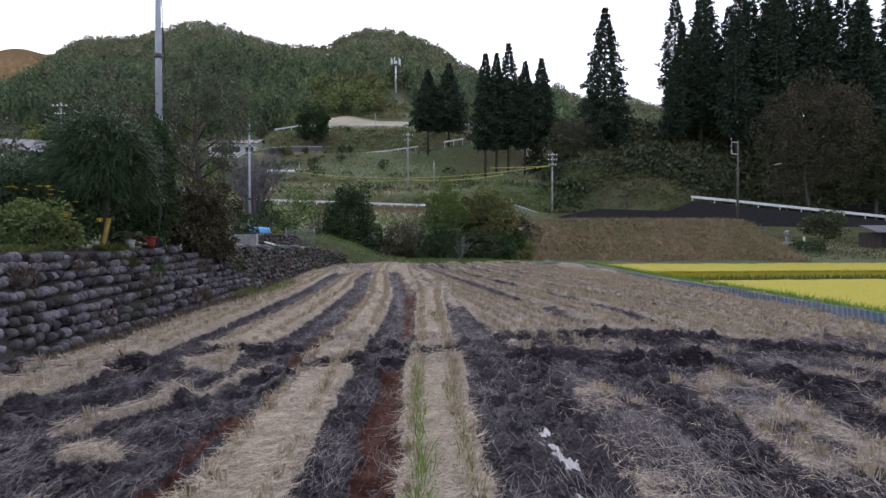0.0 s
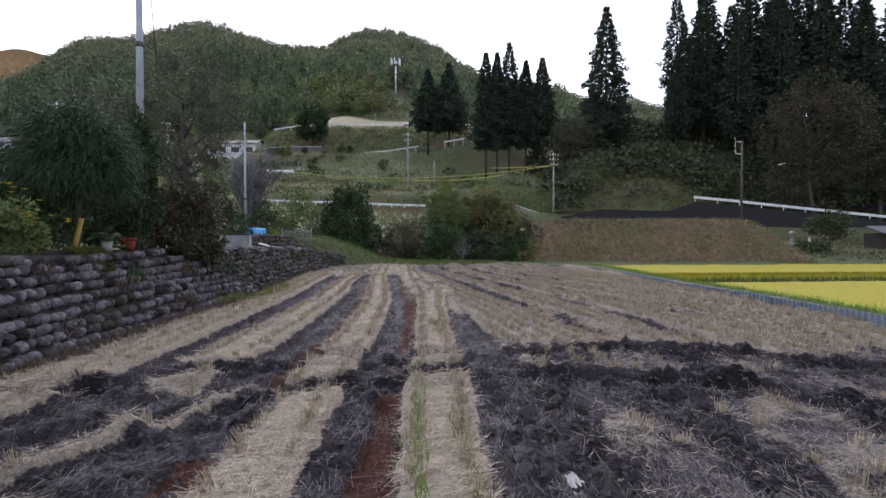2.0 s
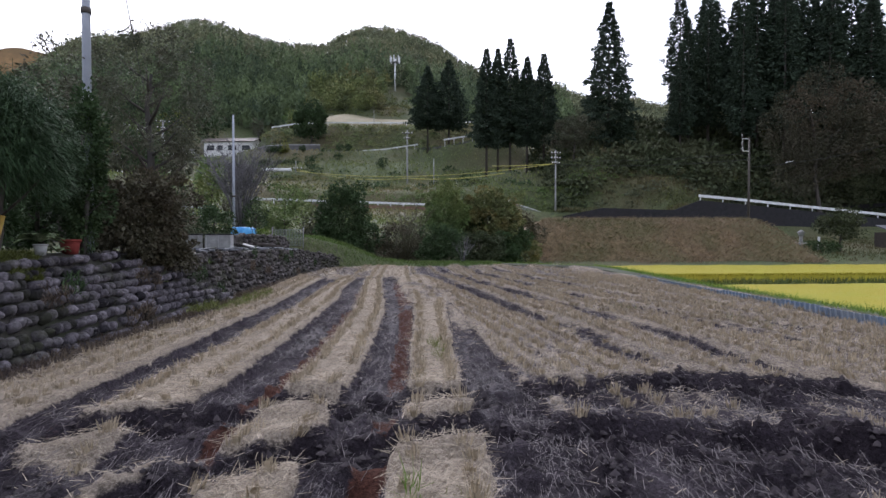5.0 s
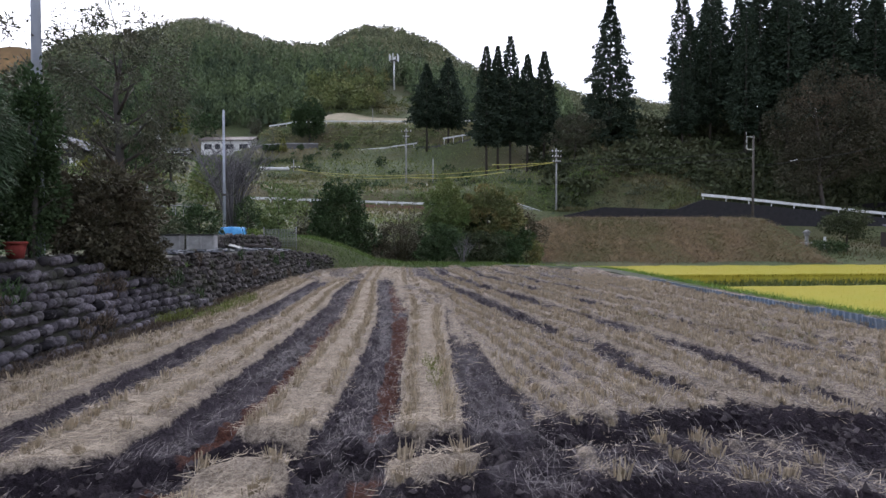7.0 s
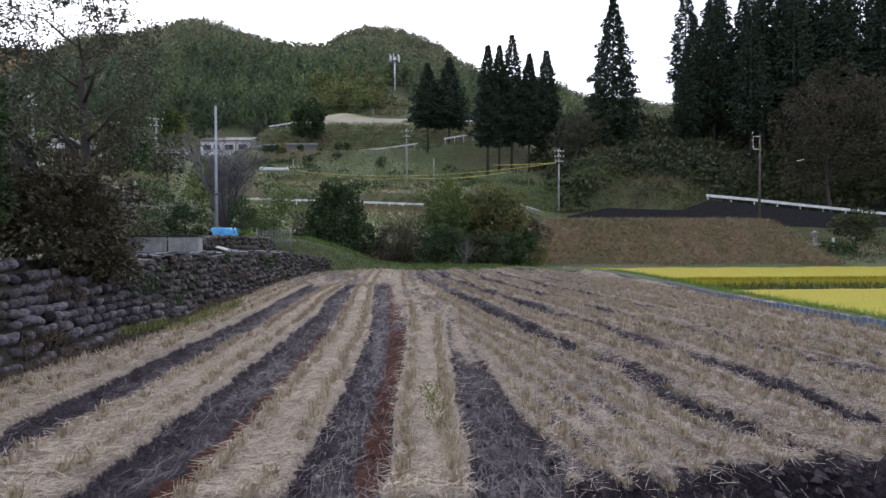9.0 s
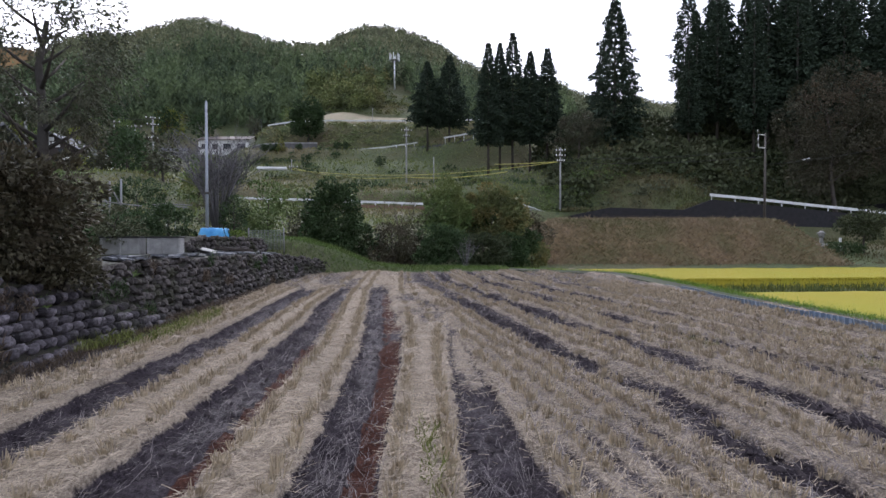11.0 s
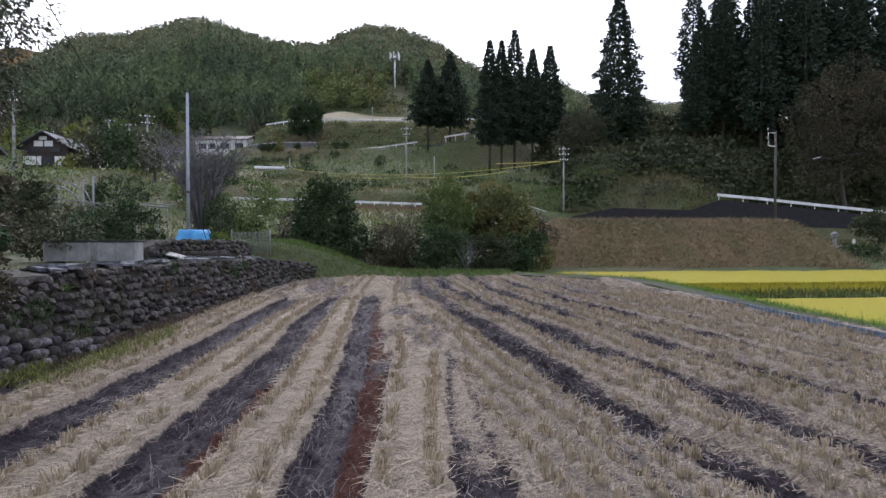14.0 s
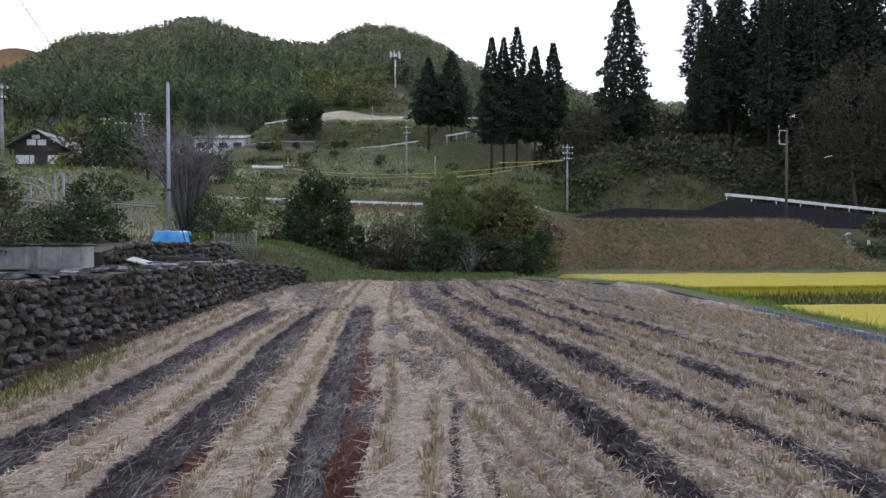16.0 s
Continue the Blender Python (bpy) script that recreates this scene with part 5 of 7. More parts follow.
trellis()
for x, y, zt in ((-11.93, 32, 4.3), (-13.4, 34, 4.4), (-15.6, 36, 4.3)):
    th = thing("plant_house", (x, y, 1.4), "grey pipe frame of an old plant house", "pipe frame", "pipe frames")
    part("upright", tube(bmesh.new(), [(0, 0, -0.2), (0, 0, zt - 1.4)], 0.045, 8), M_pipe, th)
    part("hoop", tube(bmesh.new(), [(0, 0, 1.7), (-0.3, 0, 2.3), (-0.9, 0.05, 2.65), (-1.6, 0.1, 2.75)], 0.03, 6), M_pipe, th)
    part("rail", tube(bmesh.new(), [(-1.5, 0, 2.0), (0.9, -0.05, 1.72)], 0.03, 6), M_pipe, th)
nets = thing("netting_panel", (-5.6, 31.6, 1.2), "faded grey garden net hung on a frame", "netting")
bm = bmesh.new()
for k in range(12):
    tube(bm, [(-0.75 + 1.5 * k / 11, 0.02 * math.sin(k), 0.0), (-0.75 + 1.5 * k / 11, 0.03 * math.cos(k), 0.85)], 0.012, 4)
    tube(bm, [(-0.75, 0, 0.03 + 0.8 * k / 11), (0.75, 0.02, 0.03 + 0.8 * k / 11)], 0.012, 4)
part("mesh_net", bm, M_net, nets)
for x in (-0.76, 0.76):
    part("stake", tube(bmesh.new(), [(x, 0, -0.2), (x, 0, 0.95)], 0.025, 6), M_pipe, nets)
ws = part("plastic_sheet", box(bmesh.new(), -2.8, 2.8, -0.6, 0.6, 0, 0.6, 0.15), M_white)
ws.matrix_world = pose(-24.7, 118, 14.9, 0, 0, 6)
tagged(ws, "white plastic row cover on a hillside plot", "plastic cover")


def blue_boards():
    """Blue corrugated plastic edging between the field and the dyke."""
    M_blue = patchy("blue_plastic", (0.1, 0.145, 0.21), (0.155, 0.21, 0.285), (0.2, 0.225, 0.25), fine=7, broad=1.0, rough=0.45)
    me0 = bpy.data.meshes.new("edging_board")
    bm = bmesh.new()
    n = 24
    ring = []
    for k in range(n + 1):
        y = -0.62 + 1.24 * k / n
        x = 0.018 * math.sin(k * 2.1)
        ring.append([bm.verts.new((x - 0.03, y, 0.28)), bm.verts.new((x + 0.02 - 0.06, y, -0.12)), bm.verts.new((x + 0.03, y, -0.12)), bm.verts.new((x - 0.02, y, 0.28))])
    for a, b in zip(ring, ring[1:]):
        for k in range(4):
            bm.faces.new((a[k], a[(k + 1) % 4], b[(k + 1) % 4], b[k]))
    bm.faces.new(ring[0]), bm.faces.new(ring[-1][::-1])
    bmesh.ops.recalc_face_normals(bm, faces=bm.faces)
    bm.to_mesh(me0)
    bm.free()
    me0.materials.append(M_blue)
    rng = random.Random(8)
    y = 3.0
    while y < 24.0:
        b = new("edging_board", me0)
        x = float(dyke_x(y)) - 0.07
        b.matrix_world = pose(x, y, 0.08 - 0.006 * y + rng.uniform(-0.03, 0.02), 0, -8 + rng.uniform(-5, 5), -math.degrees(math.atan((float(dyke_x(y + 0.5)) - float(dyke_x(y - 0.5))))))
        tagged(b, "faded blue corrugated plastic edging board beside the dyke", "edging board", "blue field edging")
        y += 1.2


blue_boards()
def puddle(cx, cy, rx, ry, z, seed):
    rng = random.Random(seed)
    bm = bmesh.new()
    vs = []
    for k in range(28):
        a = 6.2832 * k / 28
        r = 1 + 0.25 * math.sin(3 * a + seed) + rng.uniform(-0.38, 0.25)
        vs.append(bm.verts.new((cx + rx * r * math.cos(a), cy + ry * r * math.sin(a), z)))
    bm.faces.new(vs)
    m, n, l, b = M_water_set
    part_ob = part("puddle", bm, m)
    tagged(part_ob, "shallow puddle of rain water in a wheel rut reflecting the sky", "puddle", kind="structure")


M_water_set = mat_base("puddle_water", 0.03, 0.0, 1.0)
M_water_set[3].inputs["Base Color"].default_value = (0.02, 0.02, 0.022, 1)


# ---------------------------------------------------------------- trees and shrubs
def trunk_bm(h, r, rng, limbs=5, spread=0.5, lean=0.05, start=0.35, sides=8):
    bm = bmesh.new()
    pts, x, y = [], 0.0, 0.0
    for k in range(6):
        pts.append((x, y, h * k / 5))
        x += rng.uniform(-lean, lean) * h
        y += rng.uniform(-lean, lean) * h
    tube(bm, [(pts[0][0], pts[0][1], -0.4)] + pts, [r * 1.35] + [r * (1 - 0.14 * k) for k in range(6)], sides)
    for k in range(limbs):
        t = start + (0.95 - start) * k / max(1, limbs - 1)
        i = min(4, int(t * 5))
        p = Vector(pts[i]).lerp(Vector(pts[i + 1]), t * 5 - i)
        a = k * 2.4 + rng.uniform(-0.5, 0.5)
        L = spread * h * rng.uniform(0.6, 1.1) * (1.1 - 0.5 * t)
        q = p + Vector((math.cos(a) * L * 0.5, math.sin(a) * L * 0.5, L * 0.35))
        e = p + Vector((math.cos(a) * L, math.sin(a) * L, L * 0.8))
        tube(bm, [p, q, e], [r * 0.4 * (1 - 0.5 * t), r * 0.22, r * 0.06], 5)
    return bm


def crown_cloud(rng, n, radii, clumps, fill=0.35, clump_r=0.34, flat=0.85):
    """Points and outward ways of leaves, in clumps through an uneven ellipsoid."""
    c = unit(rng.normal(size=(clumps, 3))) * (fill + (1 - fill) * rng.random((clumps, 1)) ** 0.6) * (0.72 + 0.3 * rng.random((clumps, 1)))
    c[:, 2] = np.where(c[:, 2] < -0.75, -0.5, c[:, 2])
    k = rng.integers(0, clumps, n)
    d = unit(rng.normal(size=(n, 3)))
    rr = clump_r * (0.45 + 0.95 * rng.random((clumps, 1)) ** 1.4)
    p = c[k] + d * rr[k] * (0.45 + 0.55 * rng.random((n, 1)) ** 0.5) * np.array([1, 1, flat])
    return p * np.array(radii), unit(d + 0.7 * unit(p) + rng.normal(0, 0.5, (n, 3)))


def broad_tree(name, at, radii, lift, n, size, material, label, category, seed, trunk_r=0.1, clumps=40, fill=0.35, clump_r=0.34, group="", droop=0.0, limbs=6, aspect=0.55, bark=None):
    """A broad-leaved tree or shrub: trunk with limbs, and a crown of leaves whose middle is lift above the base."""
    rng = np.random.default_rng(seed)
    th = thing(name, at, label, category, group)
    part("trunk", trunk_bm(max(0.3, lift + radii[2] * 0.4), trunk_r, random.Random(seed), limbs, min(0.6, 0.55 * radii[0] / max(0.3, lift)) if lift > radii[2] * 0.6 else 0.5), bark or M_bark, th)
    p, d = crown_cloud(rng, n, radii, clumps, fill, clump_r)
    d[:, 2] -= droop
    V, F = leaves_vf(p + np.array([0, 0, lift]), d, size * rng.uniform(0.6, 1.3, n), size * aspect * rng.uniform(0.7, 1.2, n), rng)
    part("crown", np_mesh("crown", V, F, material), parent=th)
    return th


def conifer(name, at, h, r, bare, n, material, label, seed, group="", size=0.9, power=0.75, trunk_r=0.22, gaps=0.0):
    """A cedar: straight trunk and drooping sprays in whorls; bare is the height of the clean trunk."""
    rng = np.random.default_rng(seed)
    th = thing(name, at, label, "conifer", group)
    part("trunk", tube(bmesh.new(), [(0, 0, -1.0), (0, 0, h * 0.5), (0, 0, h * 0.97)], [trunk_r * 1.2, trunk_r * 0.7, 0.03], 8), M_bark, th)
    V, F = conifer_vf(rng, h, r, bare, n, size, power, gaps)
    part("crown", np_mesh("crown", V, F, material), parent=th)
    return th


def conifer_vf(rng, h, r, bare, n, size, power=0.75, gaps=0.0):
    n, size = int(n * 2.0), size * 0.68
    t = 1 - np.sqrt(rng.random(n) * 0.998)
    t = np.where(rng.random(n) < 0.3, rng.random(n) ** 0.8, t)
    whorl = np.floor(t * 26) / 26
    t = 0.35 * t + 0.65 * (whorl + 0.02 * rng.random(n))
    a = rng.random(n) * 6.2832
    lobe = 1 + 0.28 * np.sin(a * 3 + whorl * 37) + 0.2 * np.sin(a * 5 + whorl * 91)
    env = np.minimum(np.minimum((1 - t) ** power, 1.4 * (1 - t) + 0.015), 0.35 + 2.6 * t + 0.25 * np.sin(a * 2 + 1)) * lobe
    if gaps:
        keep = vnoise(a * 1.3 + 40, whorl * 26 * 0.8, int(rng.integers(0, 999))) > gaps * (0.4 + 0.6 * t)
        t, a, env, whorl = t[keep], a[keep], env[keep], whorl[keep]
    k = len(t)
    q = 0.25 + 0.75 * rng.random(k) ** 0.45
    rad = r * env * q
    z = bare + (h - bare) * t - 0.22 * rad + rng.normal(0, 0.1, k)
    P = np.stack([rad * np.cos(a), rad * np.sin(a), z], -1)
    D = np.stack([np.cos(a), np.sin(a), -0.35 + rng.normal(0, 0.35, k)], -1) + rng.normal(0, 0.45, (k, 3))
    return leaves_vf(P, D, size * rng.uniform(0.6, 1.3, k) * (1 - 0.35 * t), size * 0.38 * rng.uniform(0.7, 1.3, k), rng)


def lz(x, y):
    return float(land(x, y))


# tall cedars on the slope
for k, (x, y, top, r) in enumerate(((16.1, 110, 37.6, 2.9), (18.6, 112, 38.3, 2.6), (21.0, 112, 40.4, 3.5), (24.0, 110.5, 36.3, 2.6), (27.5, 111.5, 37.4, 3.0))):
    z0 = lz(x, y) - 0.2
    conifer("cedar_tree", (x, y, z0), top - z0, r, 19.3 - z0 + (0.6 * k % 1.5), 4600, M_cedar, "tall dark cedar with a bare lower trunk on the slope", 100 + k, "cedars on the slope", 1.0, 0.72)
for k, (x, y, top, r) in enumerate(((5.8, 130, 40.0, 4.0), (10.6, 130.5, 41.8, 4.3))):
    z0 = lz(x, y) - 0.2
    conifer("cedar_tree", (x, y, z0), top - z0, r, 26.6 - z0, 4800, M_cedar, "dense dark cedar with a rounded skirt beside the road", 120 + k, "cedars beside the hillside road", 0.95, 0.55)
z0 = lz(38.7, 107) - 0.3
conifer("cedar_tree", (38.7, 107, z0), 45.9 - z0, 5.2, 18.5 - z0, 9500, M_cedar, "very tall solitary cedar with ragged branches against the sky", 131, "", 1.05, 0.72, 0.3, 0.06)

# the cedar wood on the bank
protos = []
for k in range(4):
    t = conifer("cedar_tree", (58 + 6.5 * k, 107 + 2.0 * (k % 2), lz(58 + 6.5 * k, 107 + 2.0 * (k % 2)) - 0.4), 26 + 1.5 * k, 3.3 + 0.2 * (k % 3), 4.5 + 0.6 * k, 3500, M_cedar,
                "tall dark cedar in a dense wood on the bank", 140 + k, "cedar wood on the bank", 1.1, 0.62, 0.25, 0.12)
    protos.append(t)
rnd = random.Random(77)
spots = [(51.8, 105.5, 0.72), (54.6, 108, 0.86), (60.5, 112, 1.05), (66, 104.5, 1.0), (72, 104, 1.05), (75, 110, 1.1), (81, 105, 1.05), (84, 111, 1.1), (88, 104, 1.08), (92, 109, 1.1), (97, 105, 1.05), (101, 111, 1.1),
         (106, 106, 1.1), (70, 114, 1.08), (64, 117, 1.0), (79, 117, 1.1), (94, 116, 1.12), (112, 110, 1.1), (118, 106, 1.1), (57, 116, 0.95), (124, 112, 1.1), (86, 118, 1.05),
         (61.5, 101.5, 0.95), (69, 101, 1.0), (77.5, 101, 1.0), (85, 100.5, 1.02), (94, 101, 1.05), (103, 101, 1.05)]
for k, (x, y, s) in enumerate(spots):
    c = copy_thing(protos[k % 4], pose(x, y, lz(x, y) - 0.4, 0, 0, rnd.uniform(0, 360)))
    s += 0.09 * (x > 62)
    c.scale = (s * rnd.uniform(0.95, 1.15),) * 2 + (s,)

M_brush = leafy("bank_brush", (0.012, 0.018, 0.009), (0.04, 0.05, 0.022), (0.06, 0.065, 0.035), broad=0.12, rough=0.7, gain=1.6)
M_rust = leafy("rusty_leaves", (0.02, 0.021, 0.013), (0.056, 0.053, 0.033), (0.065, 0.05, 0.033), broad=0.15, rough=0.7, gain=1.35)
M_dkleaf = leafy("dark_evergreen", (0.01, 0.02, 0.009), (0.035, 0.058, 0.022), (0.028, 0.042, 0.018), broad=0.7, rough=0.65, spec=0.15, gain=1.7)
M_olive = leafy("olive_leaves", (0.03, 0.042, 0.016), (0.095, 0.105, 0.042), (0.125, 0.1, 0.038), broad=0.8, rough=0.6, spec=0.2, gain=1.85)
M_weep = leafy("thready_evergreen", (0.011, 0.026, 0.012), (0.04, 0.07, 0.03), (0.026, 0.05, 0.021), broad=1.2, rough=0.65, gain=1.3)
M_redbush = leafy("bronze_leaves", (0.014, 0.0135, 0.008), (0.055, 0.051, 0.03), (0.046, 0.036, 0.023), broad=1.6, rough=0.6, gain=1.75)
M_sparse = leafy("grey_green_leaves", (0.02, 0.026, 0.016), (0.065, 0.07, 0.042), (0.05, 0.042, 0.03), broad=0.6, rough=0.6, gain=1.7)
M_twig = patchy("grey_twigs", (0.085, 0.08, 0.085), (0.2, 0.19, 0.2), (0.12, 0.112, 0.12), fine=6, broad=1.5)
M_lime = leafy("lime_leaves", (0.05, 0.08, 0.012), (0.13, 0.18, 0.03), (0.1, 0.13, 0.03), broad=0.8, rough=0.6)
M_mid = leafy("mid_green_leaves", (0.022, 0.038, 0.014), (0.07, 0.1, 0.032), (0.08, 0.085, 0.03), broad=0.3, rough=0.65, gain=2.2)
M_bankleaf = leafy("bank_leaves", (0.03, 0.042, 0.018), (0.1, 0.12, 0.05), (0.11, 0.1, 0.05), broad=0.12, rough=0.65, gain=2.3)
M_flower = patchy("yellow_petals", (0.6, 0.46, 0.02), (0.75, 0.62, 0.05), (0.65, 0.5, 0.04), fine=20, broad=4)

broad_tree("rowan_tree", (66.6, 88.6, lz(66.6, 90) - 1.0), (9.6, 5.0, 10.5), 13.6, 30000, 0.34, M_rust, "broad rusty-leaved tree in front of the cedar wood", "tree", 201, 0.35, 36, 0.5, 0.33, "", 0.25, 10)
broad_tree("broadleaf_tree", (78.5, 89.5, lz(78.5, 91) - 1.0), (7.2, 4.5, 8.5), 11.0, 18000, 0.36, M_brush, "dark broad tree at the edge of the cedar wood", "tree", 202, 0.35, 60, 0.3, 0.26, "", 0.2, 8)
broad_tree("broadleaf_tree", (90, 91, lz(90, 92) - 1.0), (7.5, 4.5, 8.0), 10.5, 16000, 0.38, M_rust, "brownish broad tree at the edge of the wood", "tree", 203, 0.35, 60, 0.3, 0.26, "", 0.2, 8)
broad_tree("broadleaf_tree", (31.5, 105, lz(31.5, 105)), (4.6, 3.5, 3.4), 4.4, 9000, 0.3, M_sparse, "low spreading tree below the tall cedars", "tree", 204, 0.2, 40)
broad_tree("broadleaf_tree", (49.6, 63.5, 0.0), (3.0, 2.4, 1.9), 3.0, 5200, 0.24, M_brush, "small spreading tree before the retaining wall", "tree", 205, 0.13, 40, 0.3, 0.3)
broad_tree("hedge", (46.5, 62.5, 0.0), (2.6, 0.9, 0.7), 0.6, 1400, 0.22, M_dkleaf, "low dark clipped hedge before the stone lantern", "hedge", 206, 0.06, 30)
broad_tree("round_tree", (-22.1, 143, lz(-22.1, 143)), (3.8, 3.5, 4.7), 29.9 - lz(-22.1, 143), 5500, 0.6, M_dkleaf, "round-headed dark evergreen tree beside the road", "tree", 207, 0.22, 60, 0.5, 0.3)

# shrubs at the field's end
def shrub(at, radii, n, size, material, label, seed, group="", lift=None, clumps=44, clump_r=0.3, name="shrub"):
    return broad_tree(name, at, radii, radii[2] * 0.92 if lift is None else lift, n, size, material, label, "shrub", seed, 0.06, clumps, 0.4, clump_r, group)


E_ = "shrubs at the field's end"
shrub((-3.45, 38.6, 0.2), (1.95, 1.6, 2.4), 10000, 0.19, M_dkleaf, "dense dark evergreen shrub at the end of the field", 301, E_, 2.6, 70, 0.27)
shrub((-2.3, 40.4, 0.1), (1.6, 1.4, 1.5), 3000, 0.18, M_dkleaf, "lower dark evergreen shrub beside the grass bank", 302, E_)
shrub((3.3, 44.0, 0.0), (1.8, 1.5, 2.9), 14000, 0.17, M_mid, "upright green shrub in the thicket", 303, E_, 3.1, 90, 0.24)
shrub((6.7, 45.5, 0.1), (2.8, 2.0, 2.5), 21000, 0.19, M_olive, "large olive and yellowing shrub in the thicket", 304, E_, 3.1, 120, 0.2)
shrub((8.6, 46.5, -0.2), (1.6, 1.4, 1.9), 8000, 0.17, M_dkleaf, "dark green shrub closing the thicket", 311, E_, 1.9, 60, 0.24)
shrub((5.0, 46.0, 0.1), (1.8, 1.4, 2.3), 9000, 0.17, M_dkleaf, "tall dark shrub inside the thicket", 312, E_, 2.5, 60, 0.24)
shrub((11.6, 57.5, -0.6), (2.6, 2.0, 2.0), 7000, 0.19, M_redbush, "bronze twiggy shrub on the flank of the bank", 305, E_, 2.6)
shrub((2.6, 39.4, -0.1), (1.7, 1.2, 1.35), 9000, 0.14, M_dkleaf, "low dark shrub in front of the thicket", 306, E_)
shrub((5.3, 41.2, -0.1), (2.2, 1.2, 1.25), 9000, 0.14, M_brush, "low brownish shrub in front of the thicket", 307, E_)
shrub((7.6, 43.6, -0.3), (1.5, 1.2, 1.2), 6000, 0.15, M_dkleaf, "low dark shrub at the foot of the thicket", 308, E_)
shrub((-0.1, 40.5, 0.0), (1.9, 1.3, 1.45), 6500, 0.11, M_redbush, "twiggy reddish shrub between green ones", 309, E_, None, 50, 0.25)
shrub((0.9, 42.5, 0.1), (1.6, 1.2, 1.3), 5000, 0.12, M_brush, "low dusky shrub behind the reddish one", 313, E_)
shrub((10.6, 50.5, -0.8), (1.5, 1.2, 1.3), 5000, 0.16, M_olive, "yellow-green shrub beside the mown bank", 310, E_)


def bare_bush(at, h, spread, n, r, material, label, seed, name="bare_bush"):
    """Leafless twigs fanning up from one foot, in three orders."""
    rng = random.Random(seed)
    th = thing(name, at, label, "bare shrub")
    for k in range(n):
        bm = bmesh.new()
        a, s = rng.uniform(0, 6.28), rng.uniform(0.15, 1) * spread
        e = Vector((math.cos(a) * s, math.sin(a) * s, h * rng.uniform(0.7, 1.0)))
        m1 = Vector((e.x * 0.35, e.y * 0.35, e.z * 0.5))
        tube(bm, [(0, 0, -0.1), m1, e], [r, r * 0.7, r * 0.2], 5)
        for j in range(7):
            t = rng.uniform(0.3, 0.95)
            p = m1.lerp(e, (t - 0.3) / 0.7)
            d = Vector((rng.uniform(-1, 1), rng.uniform(-1, 1), rng.uniform(0.3, 1.2))).normalized() * h * rng.uniform(0.12, 0.3)
            q = p + d * 0.5 + Vector((rng.uniform(-.05, .05), rng.uniform(-.05, .05), 0)) * h
            tube(bm, [p, q, p + d], [r * 0.4, r * 0.28, r * 0.1], 4)
            for i in range(3):
                d2 = (d + Vector((rng.uniform(-1, 1), rng.uniform(-1, 1), rng.uniform(-0.2, 0.8))) * d.length).normalized() * h * rng.uniform(0.05, 0.14)
                s0 = p + d * rng.uniform(0.3, 0.95)
                tube(bm, [s0, s0 + d2], [r * 0.2, r * 0.07], 3)
        part("branch", bm, material, th)
    return th


bare_bush((3.9, 37.8, -0.1), 1.7, 1.0, 7, 0.022, M_twig, "leafless pale grey twigs before the thicket", 320)
bare_bush((0.3, 39.6, 0.0), 4.3, 2.1, 13, 0.028, M_redbush, "leafless reddish twigs between the shrubs", 321)

# the bare grey tree and its neighbours on the terrace
g = bare_bush((-9.5, 37.3, 1.6), 5.6, 2.3, 46, 0.05, M_twig, "leafless grey many-stemmed tree behind the steel pole", 330, "bare_tree")
G_ = "shrubs on the terrace"
shrub((-7.4, 39.5, 1.5), (1.9, 1.6, 2.0), 3600, 0.16, M_mid, "pale green shrub beside the bare tree", 331, G_)
shrub((-5.6, 41.5, 1.2), (1.7, 1.5, 1.6), 2800, 0.16, M_sparse, "grey-green shrub beside the bare tree", 332, G_)
shrub((-8.6, 37.0, 1.6), (0.8, 0.8, 1.3), 1600, 0.13, M_dkleaf, "dark shrub at the foot of the bare tree", 333, G_)
shrub((-6.9, 24.2, 1.3), (0.95, 0.9, 0.85), 3600, 0.1, M_dkleaf, "dark rounded evergreen shrub above the wall", 334, G_)
shrub((-8.4, 25.5, 1.3), (0.9, 0.9, 0.7), 2200, 0.1, M_dkleaf, "dark rounded evergreen shrub on the terrace", 335, G_)
shrub((-7.2, 21.6, 1.3), (0.9, 0.9, 0.62), 3600, 0.085, M_brush, "low dusky shrub behind the planters", 336, G_)
shrub((-7.6, 19.6, 1.3), (0.9, 0.9, 0.68), 2800, 0.09, M_redbush, "low bronze shrub behind the planters", 337, G_)
shrub((-6.3, 17.2, 1.3), (0.75, 0.8, 0.8), 3000, 0.09, M_dkleaf, "dark shrub overhanging the wall top", 338, G_)
shrub((-10.5, 28, 1.3), (1.3, 1.2, 0.9), 2800, 0.11, M_brush, "dusky shrub on the terrace", 339, G_)
shrub((-7.9, 32.2, 1.5), (0.5, 0.4, 0.3), 900, 0.09, M_lime, "small lime-green plant beside the tarpaulin", 340, G_)
shrub((-6.9, 31.6, 1.5), (0.5, 0.5, 0.28), 800, 0.1, M_lime, "small green plant beside the tarpaulin", 341, G_)
shrub((-5.15, 14.7, 1.2), (1.08, 1.5, 1.1), 15000, 0.085, M_redbush, "dense bronze-leaved shrub spilling over the wall", 342, G_, 0.85, 80, 0.27)
shrub((-6.1, 15.8, 1.25), (0.75, 0.9, 0.85), 4200, 0.08, M_redbush, "bronze-leaved shrub beside a larger one", 343, G_, 0.75)
shrub((-4.75, 15.2, 0.8), (0.5, 0.9, 0.45), 3000, 0.075, M_redbush, "low bronze shrub hanging over the wall", 344, G_)
shrub((-5.42, 12.95, 1.3), (0.47, 0.42, 1.62), 9500, 0.08, M_dkleaf, "upright dark conifer shrub beside the steel pole", 345, G_, 1.42, 60)
